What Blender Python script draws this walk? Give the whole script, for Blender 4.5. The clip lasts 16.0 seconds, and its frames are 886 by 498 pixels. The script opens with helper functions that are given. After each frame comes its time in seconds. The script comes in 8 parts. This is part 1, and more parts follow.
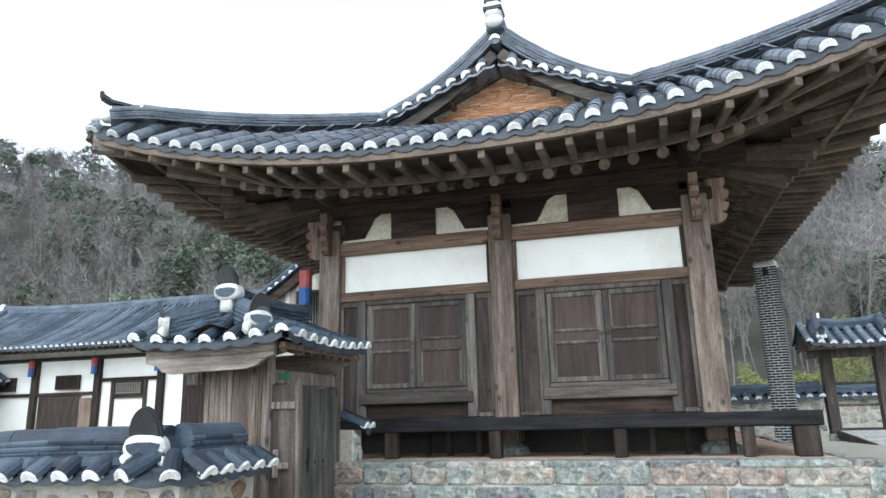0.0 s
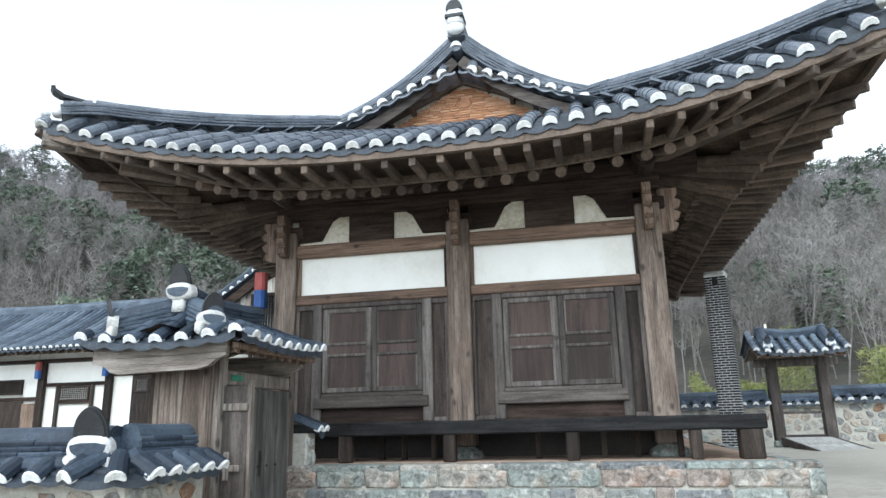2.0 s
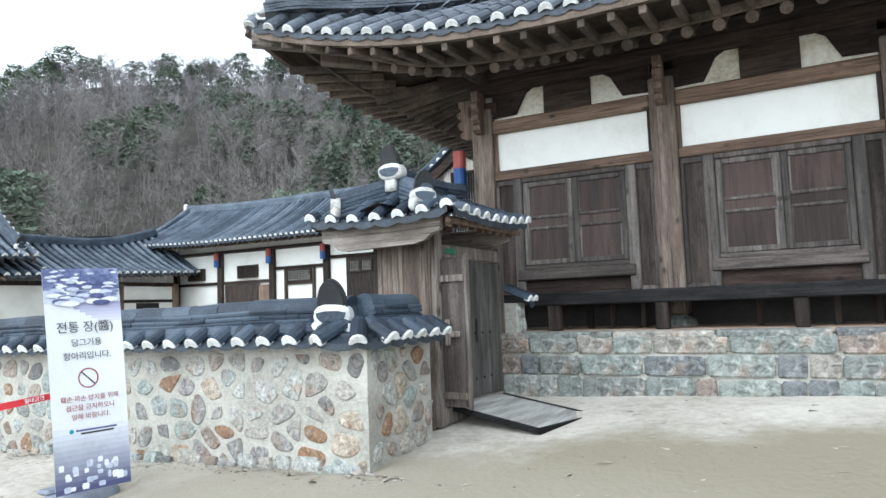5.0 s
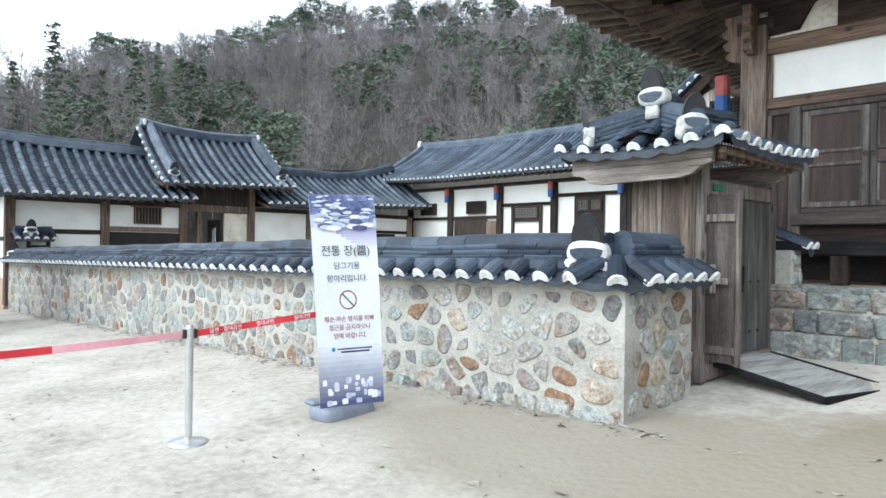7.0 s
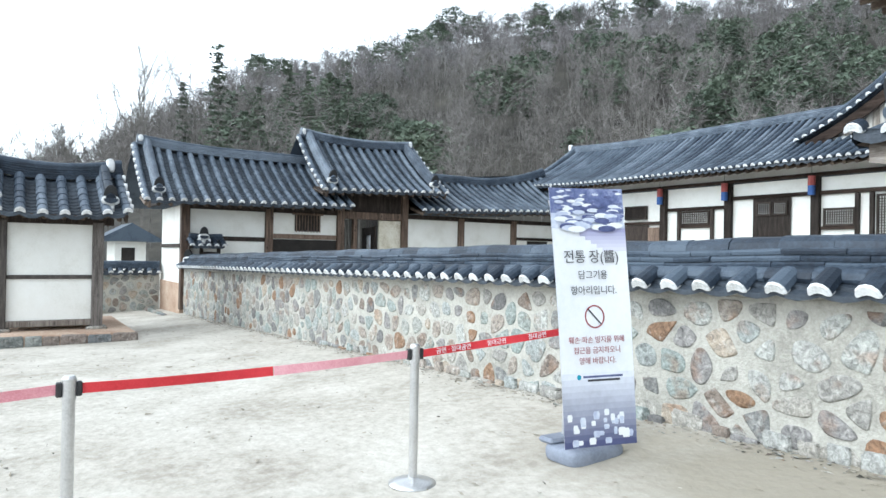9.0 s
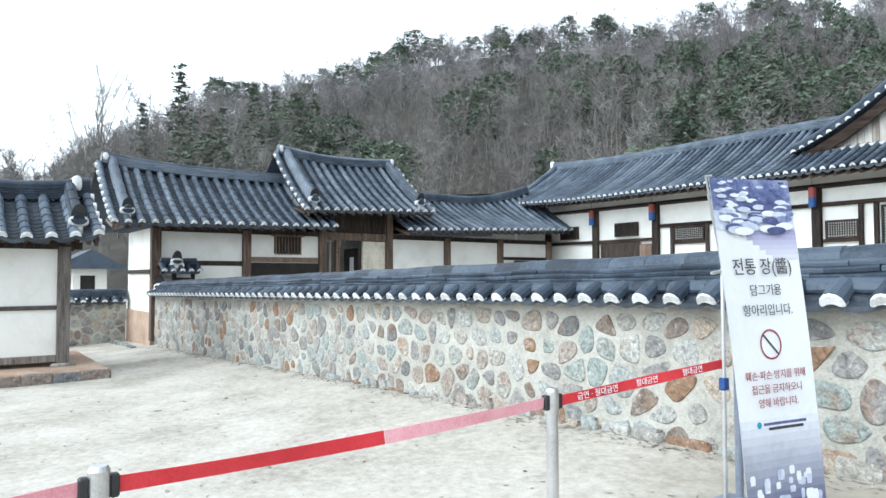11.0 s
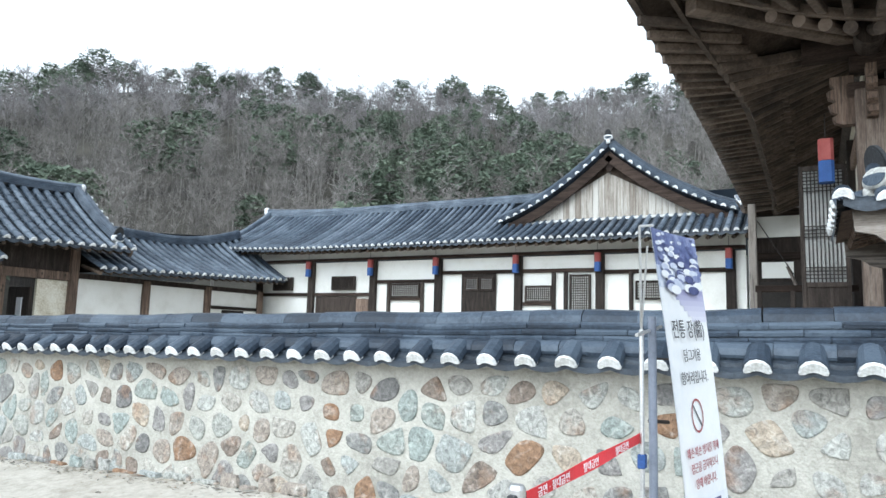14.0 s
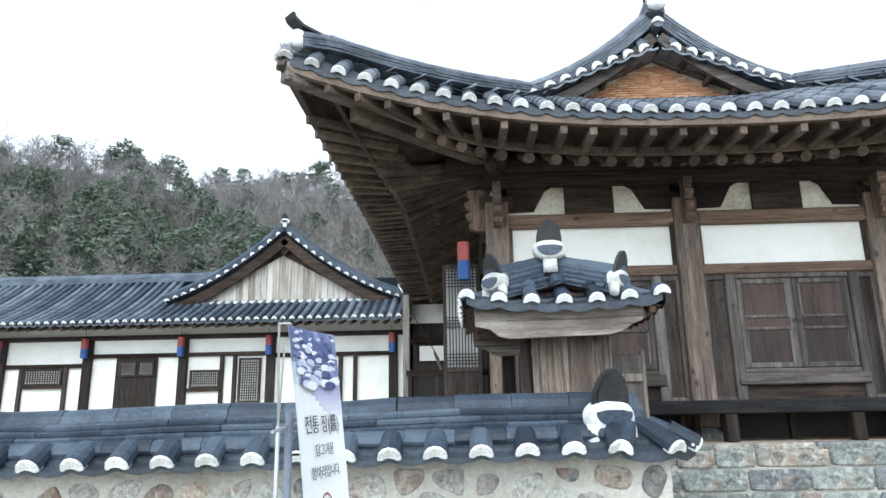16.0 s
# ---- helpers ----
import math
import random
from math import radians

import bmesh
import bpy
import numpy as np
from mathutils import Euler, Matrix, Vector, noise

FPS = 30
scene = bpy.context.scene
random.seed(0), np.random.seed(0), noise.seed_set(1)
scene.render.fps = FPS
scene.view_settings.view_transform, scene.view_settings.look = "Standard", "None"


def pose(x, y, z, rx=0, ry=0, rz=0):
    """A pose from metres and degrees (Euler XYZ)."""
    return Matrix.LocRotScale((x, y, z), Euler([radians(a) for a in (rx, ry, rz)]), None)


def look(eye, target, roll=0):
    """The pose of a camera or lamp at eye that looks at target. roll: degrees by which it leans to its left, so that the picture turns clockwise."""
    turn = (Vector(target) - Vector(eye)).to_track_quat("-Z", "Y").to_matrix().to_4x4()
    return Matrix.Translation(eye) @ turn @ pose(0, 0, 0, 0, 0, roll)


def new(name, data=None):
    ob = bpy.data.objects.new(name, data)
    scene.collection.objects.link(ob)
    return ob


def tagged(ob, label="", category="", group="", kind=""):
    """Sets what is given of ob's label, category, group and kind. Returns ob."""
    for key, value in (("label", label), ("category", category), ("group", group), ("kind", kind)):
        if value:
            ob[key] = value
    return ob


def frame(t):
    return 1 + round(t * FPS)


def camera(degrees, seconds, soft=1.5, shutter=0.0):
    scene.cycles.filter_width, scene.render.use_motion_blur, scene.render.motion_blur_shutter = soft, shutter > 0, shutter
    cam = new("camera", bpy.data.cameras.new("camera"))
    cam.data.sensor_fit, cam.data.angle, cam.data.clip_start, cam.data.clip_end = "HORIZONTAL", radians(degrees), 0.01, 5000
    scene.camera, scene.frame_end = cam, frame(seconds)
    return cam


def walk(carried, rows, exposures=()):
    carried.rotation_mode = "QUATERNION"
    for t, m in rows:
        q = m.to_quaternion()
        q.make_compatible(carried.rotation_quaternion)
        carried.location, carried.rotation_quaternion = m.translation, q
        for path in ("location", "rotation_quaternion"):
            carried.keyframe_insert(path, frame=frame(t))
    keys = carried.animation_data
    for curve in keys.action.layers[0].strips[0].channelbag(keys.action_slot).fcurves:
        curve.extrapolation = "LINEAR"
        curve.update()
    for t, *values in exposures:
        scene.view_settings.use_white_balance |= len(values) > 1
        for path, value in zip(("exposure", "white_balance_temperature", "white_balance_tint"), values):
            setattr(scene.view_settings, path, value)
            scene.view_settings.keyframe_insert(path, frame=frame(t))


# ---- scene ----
cam = camera(65.8, 16.0)
PATH = [
    (0, (3.397, -0.239, 1.756), (2.86, 1.628, 2.23), -1.4),
    (0.5, (3.428, -0.254, 1.746), (2.99, 1.617, 2.303), -1.5),
    (1, (3.444, -0.26, 1.754), (3.113, 1.628, 2.324), -2.1),
    (1.5, (3.449, -0.252, 1.682), (3.085, 1.645, 2.201), -2.3),
    (2, (3.418, -0.248, 1.69), (2.998, 1.644, 2.186), -1.3),
    (2.5, (3.423, -0.26, 1.687), (3.017, 1.633, 2.189), -0.8),
    (3, (3.424, -0.255, 1.683), (3.012, 1.64, 2.171), -0.9),
    (3.5, (3.417, -0.24, 1.68), (3.009, 1.663, 2.141), -1.1),
    (4, (3.439, -0.239, 1.63), (2.967, 1.656, 2.059), -2.1),
    (4.5, (3.343, -0.212, 1.6), (2.631, 1.638, 1.87), -2.6),
    (5, (3.187, -0.228, 1.624), (2.241, 1.527, 1.788), -2.1),
    (5.2, (3.127, -0.214, 1.616), (2.096, 1.494, 1.755), -2.5),
    (7.3, (2.547, -0.055, 1.585), (1.019, 1.236, 1.592), 0.4),
    (7.5, (2.432, -0.076, 1.572), (0.843, 1.139, 1.595), -0.5),
    (8, (2.088, -0.119, 1.565), (0.35, 0.87, 1.568), -3.9),
    (8.4, (1.792, -0.109, 1.565), (-0.008, 0.762, 1.612), -0.4),
    (8.5, (1.731, -0.115, 1.566), (-0.07, 0.754, 1.611), 0.2),
    (8.7, (1.574, -0.096, 1.563), (-0.16, 0.9, 1.592), 1.8),
    (10.8, (-0.018, -0.216, 1.504), (-1.613, 0.989, 1.496), -0.2),
    (11, (-0.188, -0.219, 1.501), (-1.809, 0.949, 1.583), -0.1),
    (11.5, (-0.668, -0.173, 1.489), (-2.436, 0.758, 1.558), 0.7),
    (12, (-1.081, -0.208, 1.471), (-2.849, 0.727, 1.467), 0.8),
    (12.5, (-1.415, -0.225, 1.479), (-3.2, 0.668, 1.614), 1.9),
    (12.8, (-1.592, -0.238, 1.459), (-3.292, 0.785, 1.713), 1.6),
    (13, (-1.665, -0.255, 1.451), (-3.225, 0.973, 1.695), -1.7),
    (13.5, (-1.736, -0.303, 1.484), (-3.103, 1.137, 1.717), 0.7),
    (13.9, (-1.676, -0.255, 1.488), (-2.728, 1.43, 1.723), 1.2),
    (14, (-1.669, -0.24, 1.497), (-2.615, 1.505, 1.744), 1.6),
    (14.5, (-1.65, -0.251, 1.496), (-2.32, 1.615, 1.762), 1.1),
    (15, (-1.625, -0.248, 1.501), (-2.193, 1.655, 1.742), 0.7),
    (15.4, (-1.549, -0.232, 1.559), (-1.953, 1.686, 1.956), -0.1),
    (15.5, (-1.528, -0.232, 1.562), (-1.858, 1.692, 1.999), 0.3),
    (16, (-1.461, -0.276, 1.572), (-1.522, 1.664, 2.053), -1.0),
]
walk(cam, [(t, look(eye, target, roll)) for t, eye, target, roll in PATH], [(0.0, 0.5, 5830, 4), (16.0, 0.5, 5830, 4)])

# ---- world, sun and sky ----
world = bpy.data.worlds.new("overcast_sky")
scene.world = world
world.use_nodes = True
wn, wl = world.node_tree.nodes, world.node_tree.links
wn.clear()
sky = wn.new("ShaderNodeTexSky")
sky.sky_type, sky.sun_disc = "NISHITA", False
sky.sun_elevation, sky.sun_rotation = radians(42), radians(200)
sky.air_density, sky.dust_density, sky.ozone_density = 1.0, 1.5, 1.5
grey = wn.new("ShaderNodeHueSaturation")
grey.inputs["Saturation"].default_value = 0.1
bg = wn.new("ShaderNodeBackground")
bg.inputs["Strength"].default_value = 0.3
wo = wn.new("ShaderNodeOutputWorld")
wl.new(sky.outputs[0], grey.inputs["Color"])
wl.new(grey.outputs[0], bg.inputs["Color"])
wl.new(bg.outputs[0], wo.inputs["Surface"])
sun = new("sun", bpy.data.lights.new("sun", "SUN"))
sun.data.energy, sun.data.angle, sun.data.color = 0.75, radians(25), (1.0, 0.98, 0.95)
sun.matrix_world = look((0, 0, 30), (-12, 23, 4))


# ---- materials ----
def mat(name, cols, scale=2.0, fine=30.0, rough=0.8, bump=0.2, bump_scale=40.0, stretch=(1, 1, 1), spread=0.0, metal=0.0, dist=0.02, fine_mix=0.35, knots=0.0):
    """A surface of several tones: large blotches, fine grain, a shade of its own for each piece, and relief."""
    m = bpy.data.materials.new(name)
    m.use_nodes = True
    n, l = m.node_tree.nodes, m.node_tree.links
    b = n["Principled BSDF"]
    tc = n.new("ShaderNodeTexCoord")
    mp = n.new("ShaderNodeMapping")
    mp.inputs["Scale"].default_value = stretch
    l.new(tc.outputs["Object"], mp.inputs["Vector"])
    big = n.new("ShaderNodeTexNoise")
    big.inputs["Scale"].default_value, big.inputs["Detail"].default_value, big.inputs["Roughness"].default_value = scale, 6, 0.65
    small = n.new("ShaderNodeTexNoise")
    small.inputs["Scale"].default_value, small.inputs["Detail"].default_value, small.inputs["Roughness"].default_value = fine, 5, 0.7
    for t in (big, small):
        l.new(mp.outputs[0], t.inputs["Vector"])
    mixf = n.new("ShaderNodeMath")
    mixf.operation = "MULTIPLY_ADD"
    sub = n.new("ShaderNodeMath")
    sub.operation = "SUBTRACT"
    l.new(small.outputs["Fac"], sub.inputs[0])
    sub.inputs[1].default_value = 0.5
    l.new(sub.outputs[0], mixf.inputs[0])
    mixf.inputs[1].default_value = fine_mix * 2
    l.new(big.outputs["Fac"], mixf.inputs[2])
    last = mixf.outputs[0]
    if spread:
        info = n.new("ShaderNodeObjectInfo")
        ad = n.new("ShaderNodeMath")
        ad.operation = "MULTIPLY_ADD"
        s2 = n.new("ShaderNodeMath")
        s2.operation = "SUBTRACT"
        l.new(info.outputs["Random"], s2.inputs[0])
        s2.inputs[1].default_value = 0.5
        l.new(s2.outputs[0], ad.inputs[0])
        ad.inputs[1].default_value = spread
        l.new(last, ad.inputs[2])
        last = ad.outputs[0]
    ramp = n.new("ShaderNodeValToRGB")
    els = ramp.color_ramp.elements
    lo, hi = 0.3, 0.7
    els[0].position, els[0].color = lo, (*cols[0], 1)
    els[1].position, els[1].color = hi, (*cols[-1], 1)
    for i, c in enumerate(cols[1:-1], 1):
        e = els.new(lo + (hi - lo) * i / (len(cols) - 1))
        e.color = (*c, 1)
    l.new(last, ramp.inputs[0])
    tone = ramp.outputs[0]
    if knots:
        # dark knots and long drying checks in timber
        half = n.new("ShaderNodeMapping")
        half.inputs["Scale"].default_value = [2.6 if c > 1 else 1.5 for c in stretch]
        l.new(tc.outputs["Object"], half.inputs["Vector"])
        cell = n.new("ShaderNodeTexVoronoi")
        cell.inputs["Scale"].default_value = 1.9
        l.new(half.outputs[0], cell.inputs["Vector"])
        spot = n.new("ShaderNodeMapRange")
        spot.inputs["From Min"].default_value, spot.inputs["From Max"].default_value = 0.07, 0.19
        spot.inputs["To Min"].default_value = 1 - 0.75 * knots
        l.new(cell.outputs["Distance"], spot.inputs["Value"])
        long = n.new("ShaderNodeMapping")
        long.inputs["Scale"].default_value = [24 if c > 1 else 0.8 for c in stretch]
        l.new(tc.outputs["Object"], long.inputs["Vector"])
        crack = n.new("ShaderNodeTexNoise")
        crack.inputs["Scale"].default_value, crack.inputs["Detail"].default_value = 1.7, 5
        l.new(long.outputs[0], crack.inputs["Vector"])
        line = n.new("ShaderNodeMapRange")
        line.inputs["From Min"].default_value, line.inputs["From Max"].default_value = 0.36, 0.46
        line.inputs["To Min"].default_value = 1 - 0.6 * knots
        l.new(crack.outputs["Fac"], line.inputs["Value"])
        both = n.new("ShaderNodeMath")
        both.operation = "MULTIPLY"
        l.new(spot.outputs[0], both.inputs[0])
        l.new(line.outputs[0], both.inputs[1])
        dark = n.new("ShaderNodeVectorMath")
        dark.operation = "SCALE"
        l.new(tone, dark.inputs[0])
        l.new(both.outputs[0], dark.inputs["Scale"])
        tone = dark.outputs[0]
    l.new(tone, b.inputs["Base Color"])
    b.inputs["Roughness"].default_value, b.inputs["Metallic"].default_value = rough, metal
    if bump:
        bt = n.new("ShaderNodeTexNoise")
        bt.inputs["Scale"].default_value, bt.inputs["Detail"].default_value = bump_scale, 6
        l.new(mp.outputs[0], bt.inputs["Vector"])
        bn = n.new("ShaderNodeBump")
        bn.inputs["Strength"].default_value, bn.inputs["Distance"].default_value = bump, dist
        l.new(bt.outputs["Fac"], bn.inputs["Height"])
        l.new(bn.outputs[0], b.inputs["Normal"])
    return m


def random_tones(name, cols, rough=0.85, bump=0.5, bump_scale=25.0, island=False, grain=0.5, fine=18.0, rust=0.0):
    """Stone or brick: each piece takes one of several tones, with veins and grain of its own."""
    m = bpy.data.materials.new(name)
    m.use_nodes = True
    n, l = m.node_tree.nodes, m.node_tree.links
    b = n["Principled BSDF"]
    if island:
        src = n.new("ShaderNodeNewGeometry").outputs["Random Per Island"]
    else:
        src = n.new("ShaderNodeObjectInfo").outputs["Random"]
    ramp = n.new("ShaderNodeValToRGB")
    ramp.color_ramp.interpolation = "CONSTANT"
    els = ramp.color_ramp.elements
    els[0].position, els[0].color = 0.0, (*cols[0], 1)
    els[1].position, els[1].color = 1.0 / len(cols), (*cols[1], 1)
    for i, c in enumerate(cols[2:], 2):
        e = els.new(i / len(cols))
        e.color = (*c, 1)
    l.new(src, ramp.inputs[0])
    tc = n.new("ShaderNodeTexCoord")
    nz = n.new("ShaderNodeTexNoise")
    nz.inputs["Scale"].default_value, nz.inputs["Detail"].default_value, nz.inputs["Roughness"].default_value = fine, 8, 0.72
    nz.inputs["Distortion"].default_value = 0.8
    l.new(tc.outputs["Object"], nz.inputs["Vector"])
    shade = n.new("ShaderNodeMapRange")
    shade.inputs["From Min"].default_value, shade.inputs["From Max"].default_value = 0.3, 0.7
    shade.inputs["To Min"].default_value, shade.inputs["To Max"].default_value = 1.0 - grain, 1.0 + grain
    l.new(nz.outputs["Fac"], shade.inputs["Value"])
    mul = n.new("ShaderNodeVectorMath")
    mul.operation = "SCALE"
    tone = ramp.outputs[0]
    if rust:
        spots = n.new("ShaderNodeTexNoise")
        spots.inputs["Scale"].default_value, spots.inputs["Detail"].default_value = 4.5, 6
        l.new(tc.outputs["Object"], spots.inputs["Vector"])
        edge = n.new("ShaderNodeMapRange")
        edge.inputs["From Min"].default_value, edge.inputs["From Max"].default_value = 0.55, 0.66
        l.new(spots.outputs["Fac"], edge.inputs["Value"])
        amount = n.new("ShaderNodeMath")
        amount.operation = "MULTIPLY"
        amount.inputs[1].default_value = rust
        l.new(edge.outputs[0], amount.inputs[0])
        mix = n.new("ShaderNodeMix")
        mix.data_type = "RGBA"
        mix.inputs[7].default_value = (0.22, 0.115, 0.06, 1)
        l.new(amount.outputs[0], mix.inputs[0])
        l.new(tone, mix.inputs[6])
        tone = mix.outputs[2]
        pale = n.new("ShaderNodeTexNoise")
        pale.inputs["Scale"].default_value, pale.inputs["Detail"].default_value, pale.inputs["Distortion"].default_value = 5.5, 6, 2.2
        l.new(tc.outputs["Object"], pale.inputs["Vector"])
        pr = n.new("ShaderNodeMapRange")
        pr.inputs["From Min"].default_value, pr.inputs["From Max"].default_value = 0.54, 0.7
        pr.inputs["To Max"].default_value = 0.42
        l.new(pale.outputs["Fac"], pr.inputs["Value"])
        mix2 = n.new("ShaderNodeMix")
        mix2.data_type = "RGBA"
        mix2.inputs[7].default_value = (0.47, 0.455, 0.42, 1)
        l.new(pr.outputs[0], mix2.inputs[0])
        l.new(tone, mix2.inputs[6])
        tone = mix2.outputs[2]
    l.new(tone, mul.inputs[0])
    l.new(shade.outputs[0], mul.inputs["Scale"])
    l.new(mul.outputs[0], b.inputs["Base Color"])
    b.inputs["Roughness"].default_value = rough
    bt = n.new("ShaderNodeTexNoise")
    bt.inputs["Scale"].default_value, bt.inputs["Detail"].default_value = bump_scale, 8
    l.new(tc.outputs["Object"], bt.inputs["Vector"])
    bn = n.new("ShaderNodeBump")
    bn.inputs["Strength"].default_value, bn.inputs["Distance"].default_value = bump, 0.02
    l.new(bt.outputs["Fac"], bn.inputs["Height"])
    l.new(bn.outputs[0], b.inputs["Normal"])
    return m


TILE = mat("roof_tile", [(0.015, 0.022, 0.034), (0.032, 0.046, 0.068), (0.07, 0.092, 0.122)], 1.5, 30, 0.5, 0.3, 60, spread=0.4)
TILE.node_tree.nodes["Principled BSDF"].inputs["Specular IOR Level"].default_value = 0.35
TILE_OLD = mat("weathered_roof_tile", [(0.044, 0.054, 0.071), (0.093, 0.109, 0.135), (0.18, 0.199, 0.23)], 1.8, 26, 0.5, 0.4, 45, spread=0.3)
TILE_MID = mat("grey_blue_roof_tile", [(0.03, 0.044, 0.066), (0.074, 0.097, 0.13), (0.15, 0.182, 0.224)], 1.5, 30, 0.45, 0.3, 60, spread=0.35)
# Darker than the cover tiles: the shade between their rows is put into the colour.
TILE_SHADED = mat("concave_tile_shaded", [(0.013, 0.018, 0.026), (0.028, 0.038, 0.052), (0.062, 0.077, 0.097)], 1.5, 30, 0.6, 0.3, 50)
TILE_DARK = mat("dark_tile", [(0.008, 0.009, 0.011), (0.014, 0.0155, 0.018), (0.026, 0.028, 0.031)], 3, 40, 0.55, 0.3, 50)
LIME = mat("white_lime", [(0.45, 0.45, 0.432), (0.666, 0.675, 0.675), (0.756, 0.765, 0.774)], 6, 45, 0.9, 0.5, 60, spread=0.3)
LIME_OLD = mat("weathered_lime", [(0.3, 0.3, 0.28), (0.47, 0.47, 0.45), (0.62, 0.62, 0.6)], 7, 40, 0.9, 0.6, 50, spread=0.2)
PLASTER = mat("white_plaster", [(0.66, 0.65, 0.598), (0.76, 0.755, 0.715), (0.8, 0.8, 0.769)], 1.2, 25, 0.92, 0.08, 50, fine_mix=0.15)
PLASTER_OLD = mat("stained_plaster", [(0.42, 0.37, 0.27), (0.6, 0.56, 0.46), (0.7, 0.68, 0.6)], 2.5, 20, 0.92, 0.15, 40)
WOOD = mat("brown_timber", [(0.065, 0.042, 0.03), (0.135, 0.089, 0.063), (0.25, 0.178, 0.133)], 2.0, 26, 0.75, 0.35, 30, (6, 6, 0.7), spread=0.25, fine_mix=0.25, knots=1)
WOOD_POST = mat("weathered_post_timber", [(0.06, 0.043, 0.033), (0.128, 0.094, 0.073), (0.245, 0.198, 0.163)], 1.6, 22, 0.8, 0.4, 30, (5, 5, 0.6), spread=0.2, fine_mix=0.25, knots=1)
WOOD_FRAME = mat("greyed_door_frame", [(0.036, 0.03, 0.027), (0.084, 0.072, 0.064), (0.18, 0.16, 0.147)], 1.8, 26, 0.8, 0.4, 30, (6, 6, 0.7), spread=0.3, fine_mix=0.3, knots=0.7)
WOOD_X = mat("brown_timber_lying", [(0.07, 0.042, 0.028), (0.135, 0.084, 0.056), (0.215, 0.143, 0.1)], 2.0, 26, 0.75, 0.35, 30, (0.7, 6, 6), spread=0.25, fine_mix=0.25, knots=1)
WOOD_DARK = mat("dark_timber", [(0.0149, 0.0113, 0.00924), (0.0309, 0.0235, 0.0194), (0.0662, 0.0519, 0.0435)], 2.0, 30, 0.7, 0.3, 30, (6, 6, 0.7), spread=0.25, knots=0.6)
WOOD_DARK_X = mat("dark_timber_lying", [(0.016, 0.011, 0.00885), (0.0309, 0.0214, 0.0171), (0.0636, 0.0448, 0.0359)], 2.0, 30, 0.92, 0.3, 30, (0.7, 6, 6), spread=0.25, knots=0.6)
WOOD_BLACK = mat("blackened_timber", [(0.006, 0.006, 0.0065), (0.011, 0.011, 0.0115), (0.027, 0.026, 0.027)], 2.0, 30, 0.9, 0.3, 30, (0.7, 6, 6), spread=0.2, knots=0.6)
WOOD_LEAF = mat("cold_grey_planks", [(0.05, 0.047, 0.043), (0.105, 0.1, 0.092), (0.2, 0.193, 0.18)], 1.8, 24, 0.85, 0.4, 30, (5, 5, 0.6), spread=0.25, fine_mix=0.24, knots=0.8)
WOOD_GREY = mat("weathered_board", [(0.075, 0.06, 0.049), (0.15, 0.125, 0.106), (0.27, 0.24, 0.212)], 1.8, 24, 0.85, 0.4, 30, (5, 5, 0.6), spread=0.25, fine_mix=0.24, knots=1)
WOOD_GREY_X = mat("weathered_board_lying", [(0.12, 0.1, 0.083), (0.24, 0.208, 0.18), (0.4, 0.365, 0.33)], 1.8, 24, 0.85, 0.4, 30, (0.6, 5, 5), spread=0.25, fine_mix=0.24, knots=1)
WOOD_MID = mat("grey_brown_timber", [(0.0266, 0.0206, 0.0181), (0.0578, 0.0461, 0.0401), (0.126, 0.106, 0.0949)], 2.0, 28, 0.8, 0.35, 30, (6, 6, 0.7), spread=0.25, knots=0.6)
WOOD_MID_X = mat("grey_brown_timber_lying", [(0.0271, 0.0215, 0.0183), (0.0572, 0.0459, 0.0394), (0.123, 0.104, 0.0915)], 2.0, 28, 0.8, 0.35, 30, (0.7, 6, 6), spread=0.25, knots=0.6)
WOOD_PANEL = mat("brown_panel", [(0.022, 0.0135, 0.011), (0.038, 0.0235, 0.0195), (0.066, 0.044, 0.037)], 1.6, 30, 0.8, 0.25, 30, (5, 5, 0.6), spread=0.3, fine_mix=0.2, knots=0.5)
RAFTER = mat("rafter_timber", [(0.042, 0.03, 0.022), (0.08, 0.058, 0.043), (0.152, 0.114, 0.087)], 3, 30, 0.8, 0.3, 30, spread=0.35, knots=0.6)
SOFFIT = mat("soffit_boards", [(0.04, 0.029, 0.022), (0.07, 0.052, 0.04), (0.12, 0.09, 0.07)], 3, 30, 0.85, 0.2, 30, knots=0.6)
MORTAR = mat("lime_mortar", [(0.27, 0.26, 0.228), (0.388, 0.375, 0.333), (0.49, 0.475, 0.428)], 1.6, 30, 0.95, 0.6, 50)
SAND = mat("sandy_ground", [(0.31, 0.28, 0.234), (0.445, 0.413, 0.36), (0.55, 0.52, 0.465)], 0.7, 10, 0.95, 0.55, 17, fine_mix=0.38, dist=0.025)


